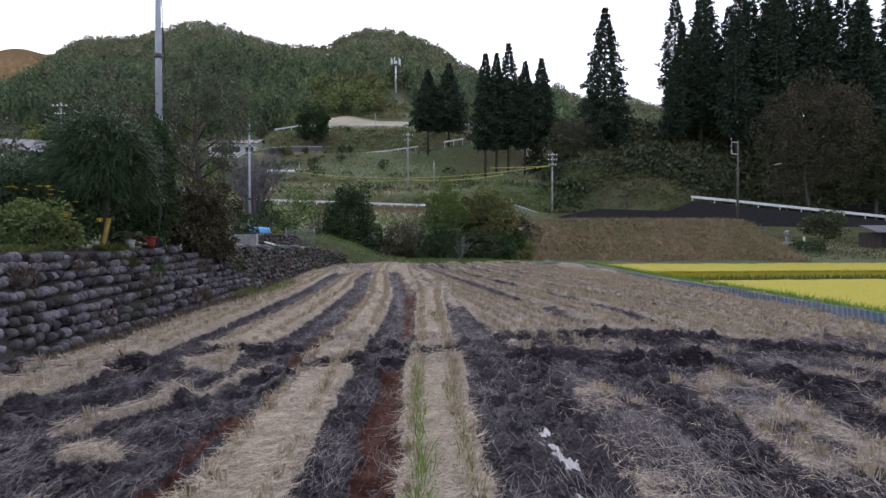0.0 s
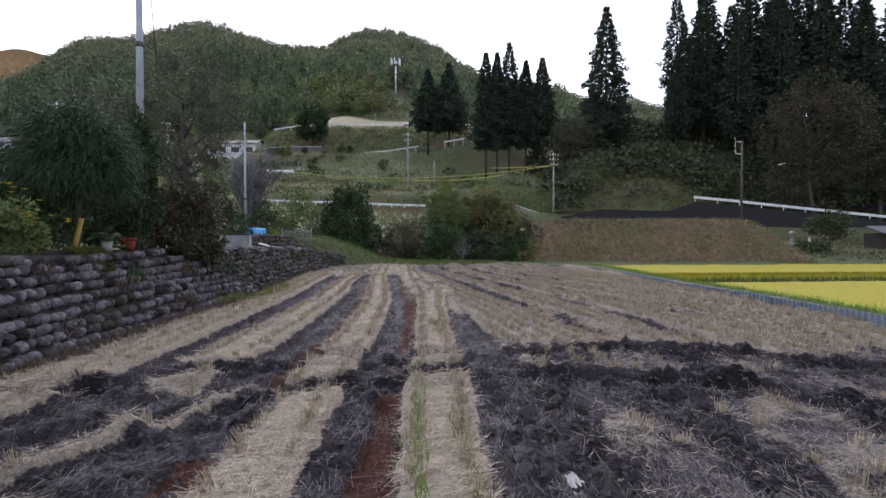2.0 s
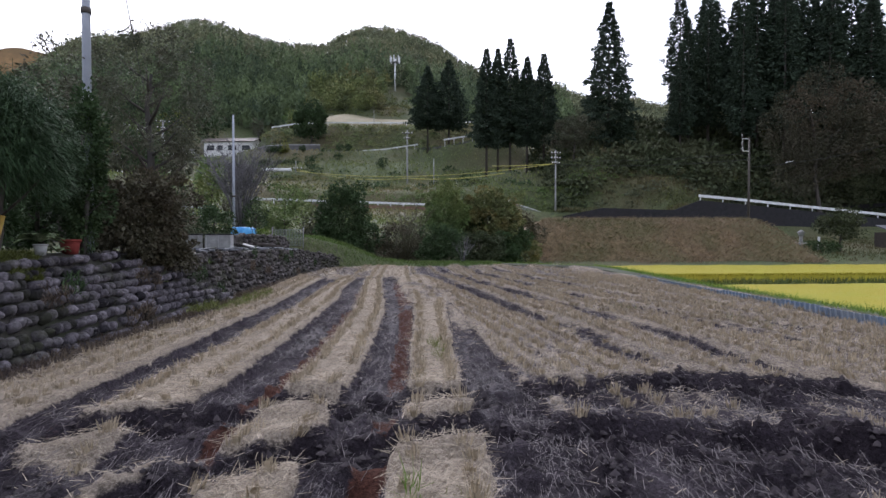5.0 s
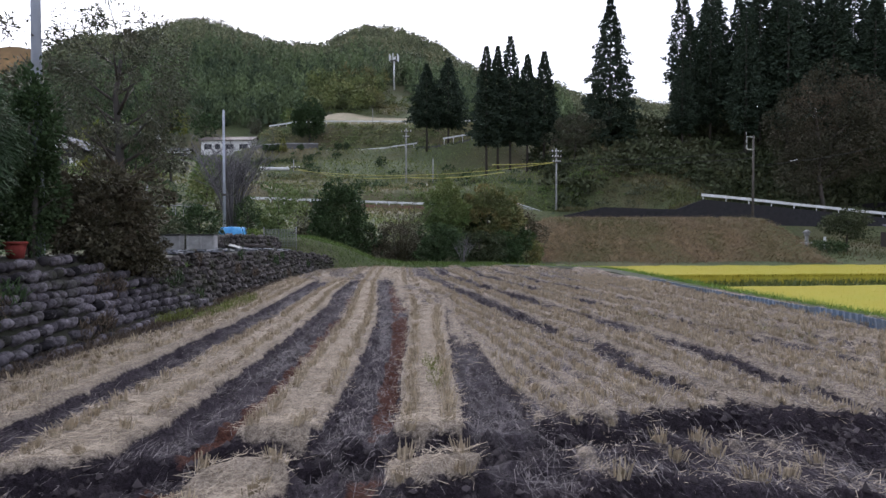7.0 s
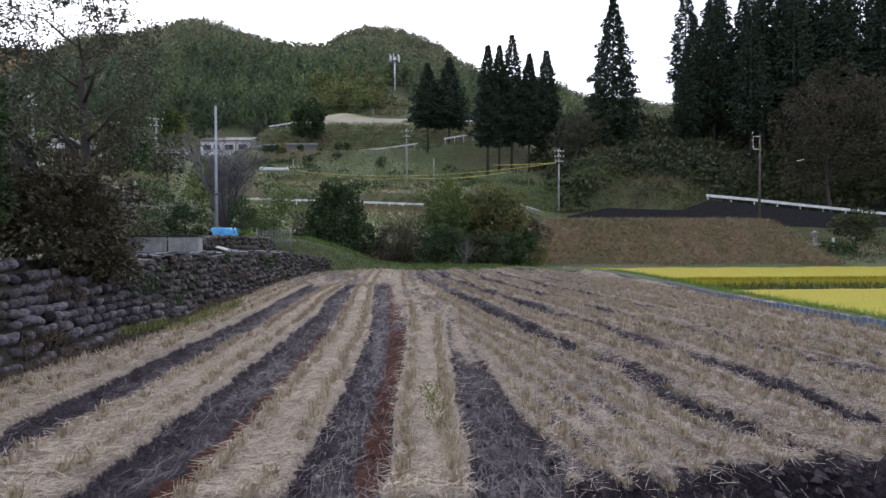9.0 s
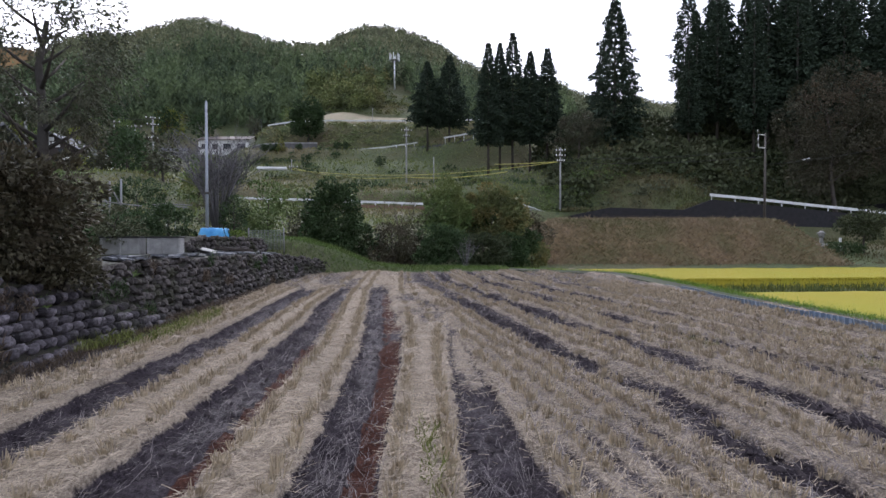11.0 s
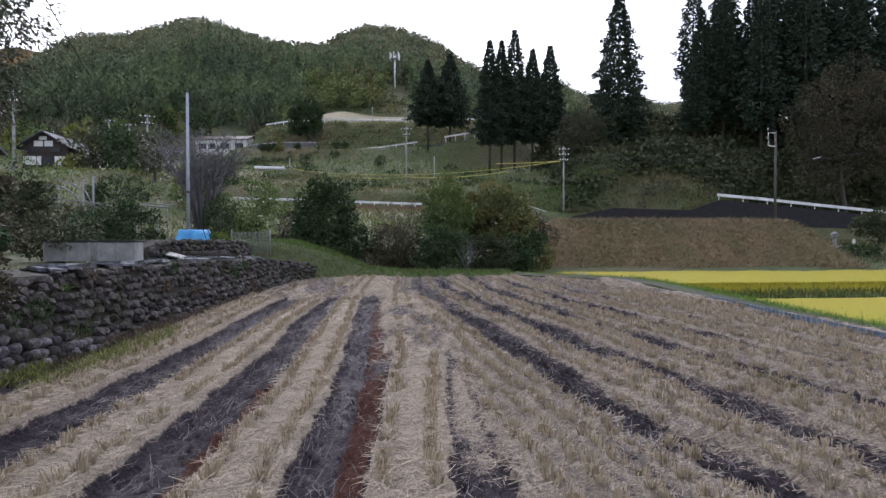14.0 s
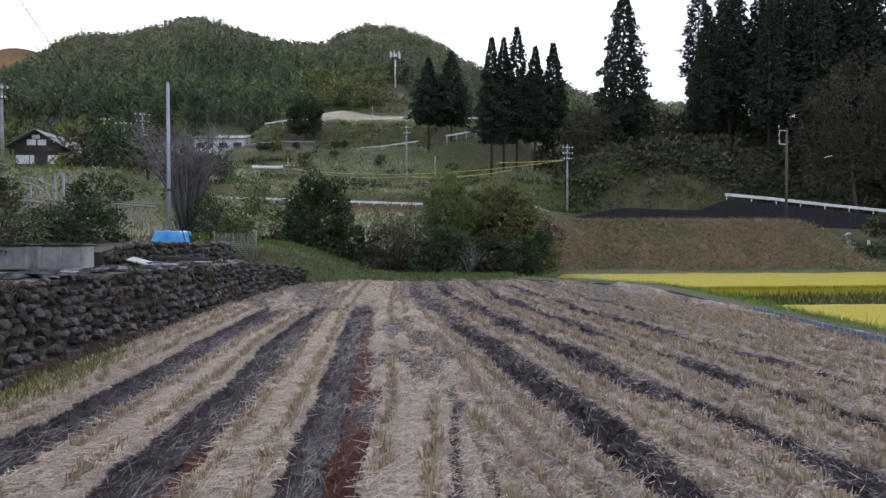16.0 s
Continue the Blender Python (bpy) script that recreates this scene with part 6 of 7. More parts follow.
shrub((-7.1, 11.5, 1.3), (0.95, 0.7, 0.75), 2800, 0.1, M_dkleaf, "low dark shrub behind the weeping evergreen", 349, G_)
shrub((-6.5, 13.6, 1.3), (0.75, 0.7, 0.95), 2800, 0.09, M_dkleaf, "dark evergreen shrub behind the steel pole", 355, G_)
shrub((-8.3, 13.3, 1.3), (1.2, 0.9, 1.1), 2600, 0.12, M_dkleaf, "broad dark shrub deep in the garden", 356, G_)
shrub((-6.2, 10.4, 1.3), (0.7, 0.5, 0.5), 1800, 0.09, M_dkleaf, "low dark shrub under the weeping evergreen", 357, G_)
shrub((-6.9, 12.3, 1.3), (0.9, 0.9, 1.1), 3200, 0.09, M_dkleaf, "dark evergreen shrub behind the pots", 346, G_)
shrub((-8.2, 9.8, 1.3), (1.2, 1.1, 0.95), 3000, 0.1, M_dkleaf, "dark shrub at the back of the garden", 347, G_)
shrub((-9.5, 14.5, 1.3), (1.6, 1.6, 1.3), 3600, 0.12, M_sparse, "grey-green shrub at the back of the garden", 348, G_)

for k, (x, y, r, h, mt, lab) in enumerate(((-11.0, 19.0, 1.6, 0.8, M_dkleaf, "dark low shrub on the open terrace"), (-13.6, 23.4, 1.9, 0.9, M_brush, "dusky low shrub on the open terrace"),
                                           (-10.3, 22.6, 1.3, 0.75, M_dkleaf, "dark rounded shrub on the open terrace"), (-15.5, 20.0, 1.8, 1.0, M_dkleaf, "dark spreading shrub on the open terrace"))):
    shrub((x, y, 1.25), (r, r * 0.85, h), 3200, 0.13, mt, lab, 358 + k * 7, G_)

# the weeping shrub: thready foliage hanging from a low crown
def weeping(at, radii, lift, seed, label):
    rng = np.random.default_rng(seed)
    th = thing("weeping_shrub", at, label, "shrub")
    part("trunk", trunk_bm(lift + 0.4, 0.07, random.Random(seed), 9, 0.5, 0.04, 0.3), M_bark, th)
    n = int(31000 * radii[0] * radii[2])
    cl = 120
    c = unit(rng.normal(size=(cl, 3)))
    c[:, 2] = np.where(c[:, 2] < -0.6, -c[:, 2], c[:, 2])
    c *= (0.45 + 0.55 * rng.random((cl, 1)) ** 0.5)
    k = rng.integers(0, cl, n)
    p = c[k] * 0.85 + rng.normal(0, 0.13, (n, 3))
    P = p * np.array(radii) + np.array([0, 0, lift])
    D = np.stack([p[:, 0] * 0.9, p[:, 1] * 0.9, -0.55 + 0.5 * p[:, 2]], -1) + rng.normal(0, 0.35, (n, 3))
    V, F = stalks_vf(P, D, rng.uniform(0.07, 0.2, n), np.full(n, 0.0085), rng)
    part("crown", np_mesh("crown", V, F, M_weep), parent=th)


weeping((-5.6, 11.0, 1.3), (1.12, 0.95, 1.1), 1.55, 350, "large weeping evergreen shrub with thready foliage above the wall")
weeping((-7.9, 11.6, 1.3), (1.1, 1.0, 0.75), 1.1, 351, "weeping evergreen shrub deeper in the garden")

# flowering shrub, variegated plant, creeping moss on the wall
fl = shrub((-5.95, 9.7, 1.25), (0.7, 0.6, 0.5), 5200, 0.075, M_mid, "leafy garden plant with small yellow flowers", 352, "", 0.45, 40, 0.3, "flowering_plant")
rng = random.Random(9)
for k in range(34):
    a, t = rng.uniform(-2.6, 0.7), rng.uniform(0.1, 1.25)
    px, py, pz = 0.92 * math.cos(t) * math.cos(a), 0.82 * math.cos(t) * math.sin(a), 0.45 + 0.72 * math.sin(t)
    bm = bmesh.new()
    for j in range(6):
        b = 6.2832 * j / 6
        c0 = Vector((px, py, pz))
        d = Vector((math.cos(b), math.sin(b) * 0.8, 0.35)).normalized()
        s = Vector((-d.y, d.x, 0)) * 0.019
        vs = [bm.verts.new(c0), bm.verts.new(c0 + d * 0.03 + s), bm.verts.new(c0 + d * 0.06), bm.verts.new(c0 + d * 0.03 - s)]
        bm.faces.new(vs)
    part("flower", bm, M_flower, fl)


def rosette(at, n, L, W, material, label, seed):
    rng = np.random.default_rng(seed)
    th = thing("foliage_plant", at, label, "plant")
    for k in range(n):
        a = rng.random() * 6.283
        d = Vector((math.cos(a), math.sin(a), rng.uniform(0.5, 1.6))).normalized()
        s = d.cross(Vector((0, 0, 1))).normalized() * W / 2
        bm = bmesh.new()
        rows = []
        for j in range(5):
            t = j / 4
            p = d * L * t - Vector((0, 0, 1)) * L * 0.55 * t * t
            w = math.sin(math.pi * (0.12 + 0.86 * t)) ** 0.8
            rows.append([bm.verts.new(p - s * w), bm.verts.new(p - Vector((0, 0, 0.012))), bm.verts.new(p + s * w)])
        for r0, r1 in zip(rows, rows[1:]):
            bm.faces.new((r0[0], r0[1], r1[1], r1[0]))
            bm.faces.new((r0[1], r0[2], r1[2], r1[1]))
        part("leaf", bm, material, th)


M_varieg = patchy("variegated_leaf", (0.12, 0.2, 0.08), (0.42, 0.46, 0.3), (0.2, 0.28, 0.12), fine=28, broad=6, bump_s=0.1)
rosette((-5.5, 11.9, 1.55), 26, 0.42, 0.15, M_varieg, "variegated cream and green plant in a pale pot", 360)
rosette((-5.42, 12.2, 1.38), 12, 0.3, 0.1, M_varieg, "variegated plant growing on the terrace edge", 361)

# the tall thin tree with sparse grey-green leaves
broad_tree("tall_thin_tree", (-5.5, 15.8, 1.25), (1.55, 1.35, 1.9), 3.4, 15000, 0.07, M_sparse, "tall slender tree with sparse grey-green leaves above the wall", "tree", 370, 0.13, 90, 0.42, 0.17, "", 0.45, 18, 0.4)
broad_tree("tall_thin_tree", (-8.2, 17.3, 1.3), (1.3, 1.2, 1.9), 3.4, 3000, 0.12, M_sparse, "slender sparse tree deeper in the garden", "tree", 371, 0.1, 50, 0.3, 0.22, "", 0.35, 8, 0.4)
for k, (x, y, rx, rz, mt) in enumerate(((-13, 18, 2.0, 1.2, M_dkleaf), (-16.5, 24, 2.2, 2.4, M_sparse), (-13.5, 30, 1.6, 1.3, M_brush), (-20, 36, 2.6, 2.2, M_dkleaf), (-16, 42, 2.0, 1.8, M_dkleaf), (-12.5, 48, 2.0, 1.6, M_sparse), (-24, 46, 3.0, 2.6, M_mid))):
    broad_tree("garden_tree", (x, y, lz(x, y)), (rx, rx * 0.9, rz), rz * 1.15, 4200, 0.15, mt, {M_dkleaf: "dark evergreen tree behind the garden", M_sparse: "grey-green tree behind the garden", M_brush: "dusky low tree behind the garden", M_mid: "leafy green tree behind the garden"}[mt], "tree", 380 + k, 0.1, 44, 0.35, 0.3, "trees behind the garden")

# moss hanging over the cobbles, tufts along the wall foot, grass bank at the field's end
rng = np.random.default_rng(55)


def tuft_patch(name, cx, cy, rx, ry, n, h, zf, material, label, seed, w=0.012):
    r = np.random.default_rng(seed)
    a, q = r.random(n) * 6.283, np.sqrt(r.random(n))
    x, y = cx + rx * q * np.cos(a), cy + ry * q * np.sin(a)
    return grass_tufts(name, x, y, zf(x, y), np.full(n, h), seed, material, label, 0.45, w)


M_dead = leafy("dead_weeds", (0.03, 0.022, 0.018), (0.15, 0.115, 0.08), (0.07, 0.05, 0.04), broad=1.5)
zfield = lambda x, y: field_height(x, y)
M_moss = leafy("moss", (0.035, 0.05, 0.01), (0.1, 0.11, 0.022), (0.06, 0.065, 0.02), broad=2.0)
tuft_patch("moss_cushion", -5.25, 10.9, 0.36, 0.5, 3600, 0.08, lambda x, y: 1.36 - 0.9 * np.maximum(0, x + 5.3), M_moss, "yellow-green moss hanging over the wall top", 401)
tuft_patch("moss_cushion", -5.6, 8.2, 0.35, 0.9, 2200, 0.08, lambda x, y: 1.36 - 0.9 * np.maximum(0, x + 5.3), M_moss, "yellow-green moss along the wall top", 402)
M_paleg = leafy("pale_grass", (0.06, 0.085, 0.02), (0.19, 0.21, 0.055), (0.15, 0.145, 0.05), broad=1.0)
tuft_patch("grass_patch", -3.65, 16.8, 0.4, 2.2, 2200, 0.14, zfield, M_paleg, "pale green grass at the foot of the wall", 403)
tuft_patch("grass_patch", -4.2, 15.2, 0.26, 0.8, 700, 0.15, lambda x, y: 0.08 + 0 * x, M_paleg, "green grass growing from the wall foot", 404)
tuft_patch("wall_weed", -4.85, 14.6, 0.14, 0.35, 700, 0.12, lambda x, y: 0.75 + 0.5 * (-4.85 - x), M_mid, "green weeds growing between the stones", 405, 0.02)
tuft_patch("wall_weed", -4.95, 17.5, 0.14, 0.3, 500, 0.14, lambda x, y: 0.95 + 0 * x, M_mid, "green weeds growing between the stones", 406, 0.02)
tuft_patch("wall_weed", -4.7, 24.5, 0.12, 0.4, 600, 0.16, lambda x, y: 0.8 + 0 * x, M_moss, "yellowish weeds hanging on the rubble wall", 407, 0.02)
tuft_patch("dry_grass", -4.25, 12.5, 0.33, 6.5, 7000, 0.12, lambda x, y: 0.05 + 0 * x, M_dead, "dead weeds along the foot of the wall", 408, 0.008)
tuft_patch("dry_grass", -4.15, 22.0, 0.25, 7.0, 4000, 0.12, lambda x, y: 0.05 + 0 * x, M_dead, "dead weeds along the foot of the rubble wall", 409, 0.01)


rw = random.Random(44)
for k in range(22):
    y = rw.uniform(7.5, 30)
    c_ = y < 15
    ft, bt, tp = (float(cobble_foot(y)), 0.55, float(cobble_top(y))) if c_ else (float(rubble_foot(y)), 0.42, float(rubble_top(y)))
    h_ = rw.uniform(0.15, 0.95) * tp
    tuft_patch("wall_weed", ft - bt * h_ + 0.03, y, 0.08, rw.uniform(0.12, 0.4), 170, rw.uniform(0.07, 0.15), (lambda q, f_, b_: (lambda x, y: q + (f_ - x) * 0.0 + rng.normal(0, 0.09, len(x))))(h_, ft, bt),
               (M_dkleaf, M_dead, M_dead)[k % 3], ("green weeds growing between the stones", "dead weeds hanging on the wall", "dry brown growth on the wall")[k % 3], 420 + k, 0.016)


def green_bank():
    """The grassy slope that comes down from the terrace to the field's end."""
    X, Y = np.meshgrid(np.linspace(-7, 6, 66), np.linspace(29.5, 39, 48))
    top = np.interp(X, [-7, -4.6, -3.2, -1.2, 0.5, 6], [1.75, 1.62, 1.2, 0.32, 0.12, 0.05])
    edge = np.interp(X, [-7, -4.6, -3.0, -1, 6], [30.5, 31.2, 33.2, 34.6, 34.9])
    Z = top * sstep(-0.2, 1.6, Y - edge) - 0.3 * sstep(0.3, -0.6, Y - edge) + 0.08 * (fbm(X * 2, Y * 2, 6) - 0.5)
    i = np.arange(66 * 48).reshape(48, 66)
    F = np.stack([i[:-1, :-1], i[:-1, 1:], i[1:, 1:], i[1:, :-1]], -1).reshape(-1, 4)
    ob = new("grass_bank", np_mesh("grass_bank", np.stack([X, Y, Z], -1).reshape(-1, 3), F, M_ground, True))
    tagged(ob, "green grassy slope descending from the terrace to the field", "bank", kind="structure")
    r = np.random.default_rng(66)
    n = 22000
    x, y = r.uniform(-6, 6, n), r.uniform(30, 38, n)
    e = np.interp(x, [-7, -4.6, -3.0, -1, 6], [30.5, 31.2, 33.2, 34.6, 34.9])
    ok = y > e - 0.1
    x, y, e = x[ok], y[ok], e[ok]
    z = np.interp(x, [-7, -4.6, -3.2, -1.2, 0.5, 6], [1.75, 1.62, 1.2, 0.32, 0.12, 0.05]) * sstep(-0.2, 1.6, y - e)
    grass_tufts("bank_grass", x, y, z, np.full(len(x), 0.16), 67, leafy("bank_blades", (0.035, 0.075, 0.016), (0.11, 0.165, 0.036), (0.09, 0.11, 0.034), rough=0.6, broad=0.6), "green grass on the slope at the field's end", 0.45, 0.022)


green_bank()


# ---------------------------------------------------------------- hillside vegetation
def scatter_stuff(name, label, pts, maker, material, category):
    V, F, o = [], [], 0
    for p in pts:
        v, f = maker(p)
        V.append(v)
        F.append(f + o)
        o += len(v)
    tagged(new(name, np_mesh(name, np.concatenate(V), np.concatenate(F), material)), label, category, kind="stuff")


def bush_maker(rng, n, size):
    def make(p):
        x, y, z, r = p
        d = unit(rng.normal(size=(n, 3)))
        q = d * r * (0.55 + 0.45 * rng.random((n, 1))) * np.array([1, 1, 0.75])
        q[:, 2] = np.abs(q[:, 2])
        return leaves_vf(q + np.array([x, y, z]), d + rng.normal(0, 0.5, (n, 3)), size * r * rng.uniform(0.6, 1.3, n), size * 0.6 * r, rng)
    return make


rng = np.random.default_rng(500)
pts = []
while len(pts) < 1700:
    x, y = rng.uniform(26, 125), 92.5 + 27 * rng.random() ** 1.4
    if y > 97.5 - 5.5 * sstep(44, 58, x):
        pts.append((x, y, lz(x, y) - 0.3, rng.uniform(0.9, 2.3)))
scatter_stuff("bank_brush", "dark tangled brush and creepers covering the steep bank", pts, bush_maker(rng, 50, 0.42), M_brush, "brush")
M_kudzu = leafy("grey_creeper", (0.025, 0.035, 0.018), (0.085, 0.095, 0.06), (0.06, 0.065, 0.035), broad=0.3, gain=1.5)
pts = [(x, y, lz(x, y) - 0.2, r) for x, y, r in zip(rng.uniform(26, 100, 330), rng.uniform(94, 108, 330), rng.uniform(0.5, 1.5, 330))]
scatter_stuff("creeper_patches", "paler creeper leaves over the brush", pts, bush_maker(rng, 60, 0.34), M_kudzu, "creeper")
pts = [(x, y, lz(x, y) - 0.3, r) for x, y, r in zip(rng.uniform(-18, 42, 400), rng.normal(100.0, 1.3, 400), rng.uniform(0.5, 1.15, 400))]
scatter_stuff("slope_hedge", "band of rough shrubs and tall weeds above the valley road", pts, bush_maker(rng, 50, 0.32), M_mid, "brush")
pts = [(x, y, lz(x, y) - 0.2, r) for x, y, r in zip(rng.uniform(-45, 40, 380), rng.uniform(101, 148, 380), rng.uniform(0.4, 1.6, 380)) if not (-20 < x < 5 and 104 < y < 118 and r > 0.9) and not (-16 < x < 18 and 122 < y < 137)]
pts2 = [(x, y, lz(x, y) - 0.2, r) for x, y, r in zip(rng.uniform(-36, 30, 110), rng.uniform(98, 146, 110), rng.uniform(0.6, 1.7, 110)) if not (-16 < x < 18 and 122 < y < 137)]
scatter_stuff("dark_shrubs", "dark evergreen bushes dotted over the terraces", pts2, bush_maker(rng, 60, 0.34), M_dkleaf, "brush")
pts = [(x, y, lz(x, y) - 0.2, r) for x, y, r in zip(rng.uniform(-34, 22, 150), rng.normal(131.0, 0.9, 150), rng.uniform(0.5, 1.2, 150)) if not -13 < x < 4]
scatter_stuff("road_edge_shrubs", "dark clipped shrubs along the foot of the hillside road", pts, bush_maker(rng, 50, 0.34), M_dkleaf, "brush")
pts = [(x, y, lz(x, y) - 0.2, r) for x, y, r in zip(rng.uniform(-24, 20, 130), rng.normal(117.5, 0.8, 130), rng.uniform(0.4, 0.9, 130))]
scatter_stuff("terrace_weeds", "tall weeds along a terrace edge", pts, bush_maker(rng, 50, 0.34), M_olive, "brush")
pts = [(x, y, lz(x, y) - 0.2, r) for x, y, r in zip(rng.uniform(-30, 16, 110), rng.normal(107.5, 0.7, 110), rng.uniform(0.4, 0.8, 110))]
scatter_stuff("terrace_weeds", "russet weeds along a terrace edge", pts, bush_maker(rng, 50, 0.34), M_rust, "brush")
n = 15000
x, y = rng.uniform(23, 62, n), rng.uniform(86.2, 98.5, n)
grass_tufts("verge_grass", x, y, land(x, y) - 0.05, 0.3 + 0.5 * rng.random(n), 503, leafy("verge_blades", (0.03, 0.042, 0.014), (0.1, 0.11, 0.04), (0.14, 0.11, 0.06), broad=0.16), "rough olive grass on the verge above the concrete wall", 0.5, 0.15)
n = 6000
x, y = rng.uniform(43, 72, n), rng.uniform(58, 84, n)
grass_tufts("verge_grass", x, y, land(x, y) - 0.05, 0.25 + 0.3 * rng.random(n), 504, leafy("path_side_grass", (0.03, 0.042, 0.014), (0.1, 0.105, 0.04), (0.12, 0.1, 0.055), broad=0.2), "rough grass beside the path under the concrete wall", 0.5, 0.1)
scatter_stuff("slope_shrubs", "scattered shrubs on the grassy terraces", pts, bush_maker(rng, 60, 0.34), M_mid, "brush")
pts = [(x, y, lz(x, y) - 0.2, r) for x, y, r in zip(rng.uniform(-48, 24, 520), rng.uniform(141.6, 148.4, 520), rng.uniform(0.6, 1.35, 520))]
scatter_stuff("road_bank_brush", "leafy brush on the bank below the upper road", pts, bush_maker(rng, 50, 0.36), M_bankleaf, "brush")
pts = [(x, y, lz(x, y) - 0.2, r) for x, y, r in zip(rng.uniform(-30, 14, 170), rng.uniform(47, 83, 170), rng.uniform(0.3, 0.9, 170))]
scatter_stuff("meadow_weeds", "rough weeds on the slope behind the shrubs", pts, bush_maker(rng, 60, 0.32), M_olive, "brush")
pts = [(x, y, lz(x, y) - 0.1, r) for x, y, r in zip(rng.uniform(-7, 3.5, 110), rng.uniform(40.0, 48.0, 110), rng.uniform(0.35, 0.8, 110))]
scatter_stuff("thicket_brush", "brownish tangled brush between the shrubs", pts, bush_maker(rng, 110, 0.24), M_rust, "brush")
n = 30000
x, y = rng.uniform(10.5, 45, n), rng.uniform(56, 66, n)
fr = np.minimum(np.minimum(sstep(10.5, 16.4, x), sstep(45.2 - 0.1 * (y - 60), 39.0, x)), sstep(55.5, 64, y))
grass_tufts("mown_grass", x, y, -1.9 + 5.45 * fr, np.full(n, 0.6), 501, leafy("hay", (0.07, 0.052, 0.034), (0.32, 0.24, 0.15), (0.12, 0.115, 0.05), broad=0.25, soft=0.2), "dry mown grass lying on the bank", 1.6, 0.045)

n = 46000
x, y = rng.uniform(-45, 62, n), 40 + 112 * rng.random(n)
ok = ~((x > -7) & (y < 49) | (x > 5) & (y < 60) | (x > 11) & (y < 87) | (x > 40) & (y > 99))
x, y = x[ok], y[ok]
M_meadow = leafy("meadow_grass", (0.07, 0.095, 0.03), (0.19, 0.225, 0.068), (0.21, 0.175, 0.088), broad=0.06)
grass_tufts("meadow_grass", x, y, land(x, y) - 0.05, 0.35 + 0.35 * rng.random(len(x)), 502, M_meadow, "rough meadow grass over the valley slope", 0.5, 0.07 + 0.0012 * y)

# larger trees among the houses and up the valley
rnd = random.Random(31)
M_yelg = leafy("yellow_green_leaves", (0.05, 0.065, 0.012), (0.14, 0.15, 0.03), (0.11, 0.1, 0.03), broad=0.2, gain=1.5)
tree_sets = []
for k, mt in enumerate((M_mid, M_dkleaf, M_yelg, M_sparse)):
    tree_sets.append(broad_tree("hillside_tree", (-76 - 7 * k, 138 + 5 * k, lz(-76 - 7 * k, 138 + 5 * k)), (3.4, 3.2, 3.6), 4.2, 1000, 0.62, mt,
                     ("leafy green tree on the hillside", "dark evergreen tree on the hillside", "yellow-green tree on the hillside", "grey-green tree on the hillside")[k], "tree", 600 + k, 0.2, 44, 0.35, 0.3, "hillside trees"))
for k in range(54):
    x = rnd.uniform(-100, -28)
    y = rnd.uniform(84, 165)
    px = x / y
    if (-0.60 < px < -0.50 and 84 < y < 108) or (-0.40 < px < -0.235 and y < 152) or (-0.235 <= px and y < 150) or y < 84 - 0.2 * x - 22 and rnd.random() < 0.5:
        continue
    s = rnd.uniform(0.6, 1.3)
    c = copy_thing(tree_sets[k % 4], pose(x, y, lz(x, y) - 0.2, 0, 0, rnd.uniform(0, 360)))
    c.scale = (s, s, s * rnd.uniform(0.85, 1.2))
for x, y, s, k in ((-33, 103, 0.8, 0), (-29.5, 108, 0.6, 3), (-47, 96, 0.95, 2), (-49.5, 99, 0.9, 2), (-28, 76, 0.8, 3), (-22, 70, 0.7, 0), (-33, 78, 0.7, 1), (-62, 92, 0.9, 1), (-66, 99, 1.1, 1)):
    c = copy_thing(tree_sets[k], pose(x, y, lz(x, y) - 0.2, 0, 0, 40 * k + x))
    c.scale = (s, s, s)

# bushes that hide the feet of the far houses, weeds between the paddies, pale grass on the mound's brow
pts = [(x, y, lz(x, y) - 0.2, r) for x, y, r in zip(rng.uniform(-52, -35, 40), rng.uniform(141, 148.5, 40), rng.uniform(0.8, 1.7, 40))]
scatter_stuff("house_hedge", "unkempt bushes before the white house", pts, bush_maker(rng, 60, 0.36), M_mid, "brush")
n = 9000
x, y = 10.6 + 52 * rng.random(n) ** 1.4, rng.uniform(34.4, 44.0, n)
grass_tufts("verge_grass", x, y, np.full(n, -1.85), np.full(n, 0.6), 505, leafy("dark_verge", (0.03, 0.05, 0.012), (0.09, 0.12, 0.03), (0.12, 0.12, 0.035), broad=0.4), "dark green grass between the two rice paddies", 0.4, 0.06)
n = 2600
x, y = rng.uniform(15.5, 40, n), rng.normal(64.4, 0.6, n)
grass_tufts("brow_grass", x, y, np.full(n, 3.45), np.full(n, 0.32), 506, leafy("brow_straw", (0.16, 0.15, 0.09), (0.3, 0.28, 0.17), (0.2, 0.2, 0.1), broad=0.4), "pale dry grass along the brow of the bank", 0.5, 0.045)


# bushes and a small pointed conifer below the hillside road
for k, (x, y, r) in enumerate(((-30.2, 134.2, 0.9), (-28.9, 134.4, 0.8), (-27.4, 134.2, 0.9), (-19.2, 124, 1.25), (-4.2, 124, 1.2), (-22.5, 134.3, 0.8), (-14, 133.6, 0.9), (-12.2, 133.8, 0.8))):
    shrub((x, y, lz(x, y)), (r, r * 0.9, r * 0.95), 700, 0.26, M_dkleaf, "clipped dark bush on the grassy terrace", 620 + k, "bushes on the terraces", None, 30, 0.34)
conifer("small_conifer", (-26.3, 134, lz(-26.3, 134)), 24.2 - lz(-26.3, 134), 1.1, 0.3, 700, M_yelg, "small pointed yellow-green conifer below the road", 630, "", 0.4, 0.8, 0.07)


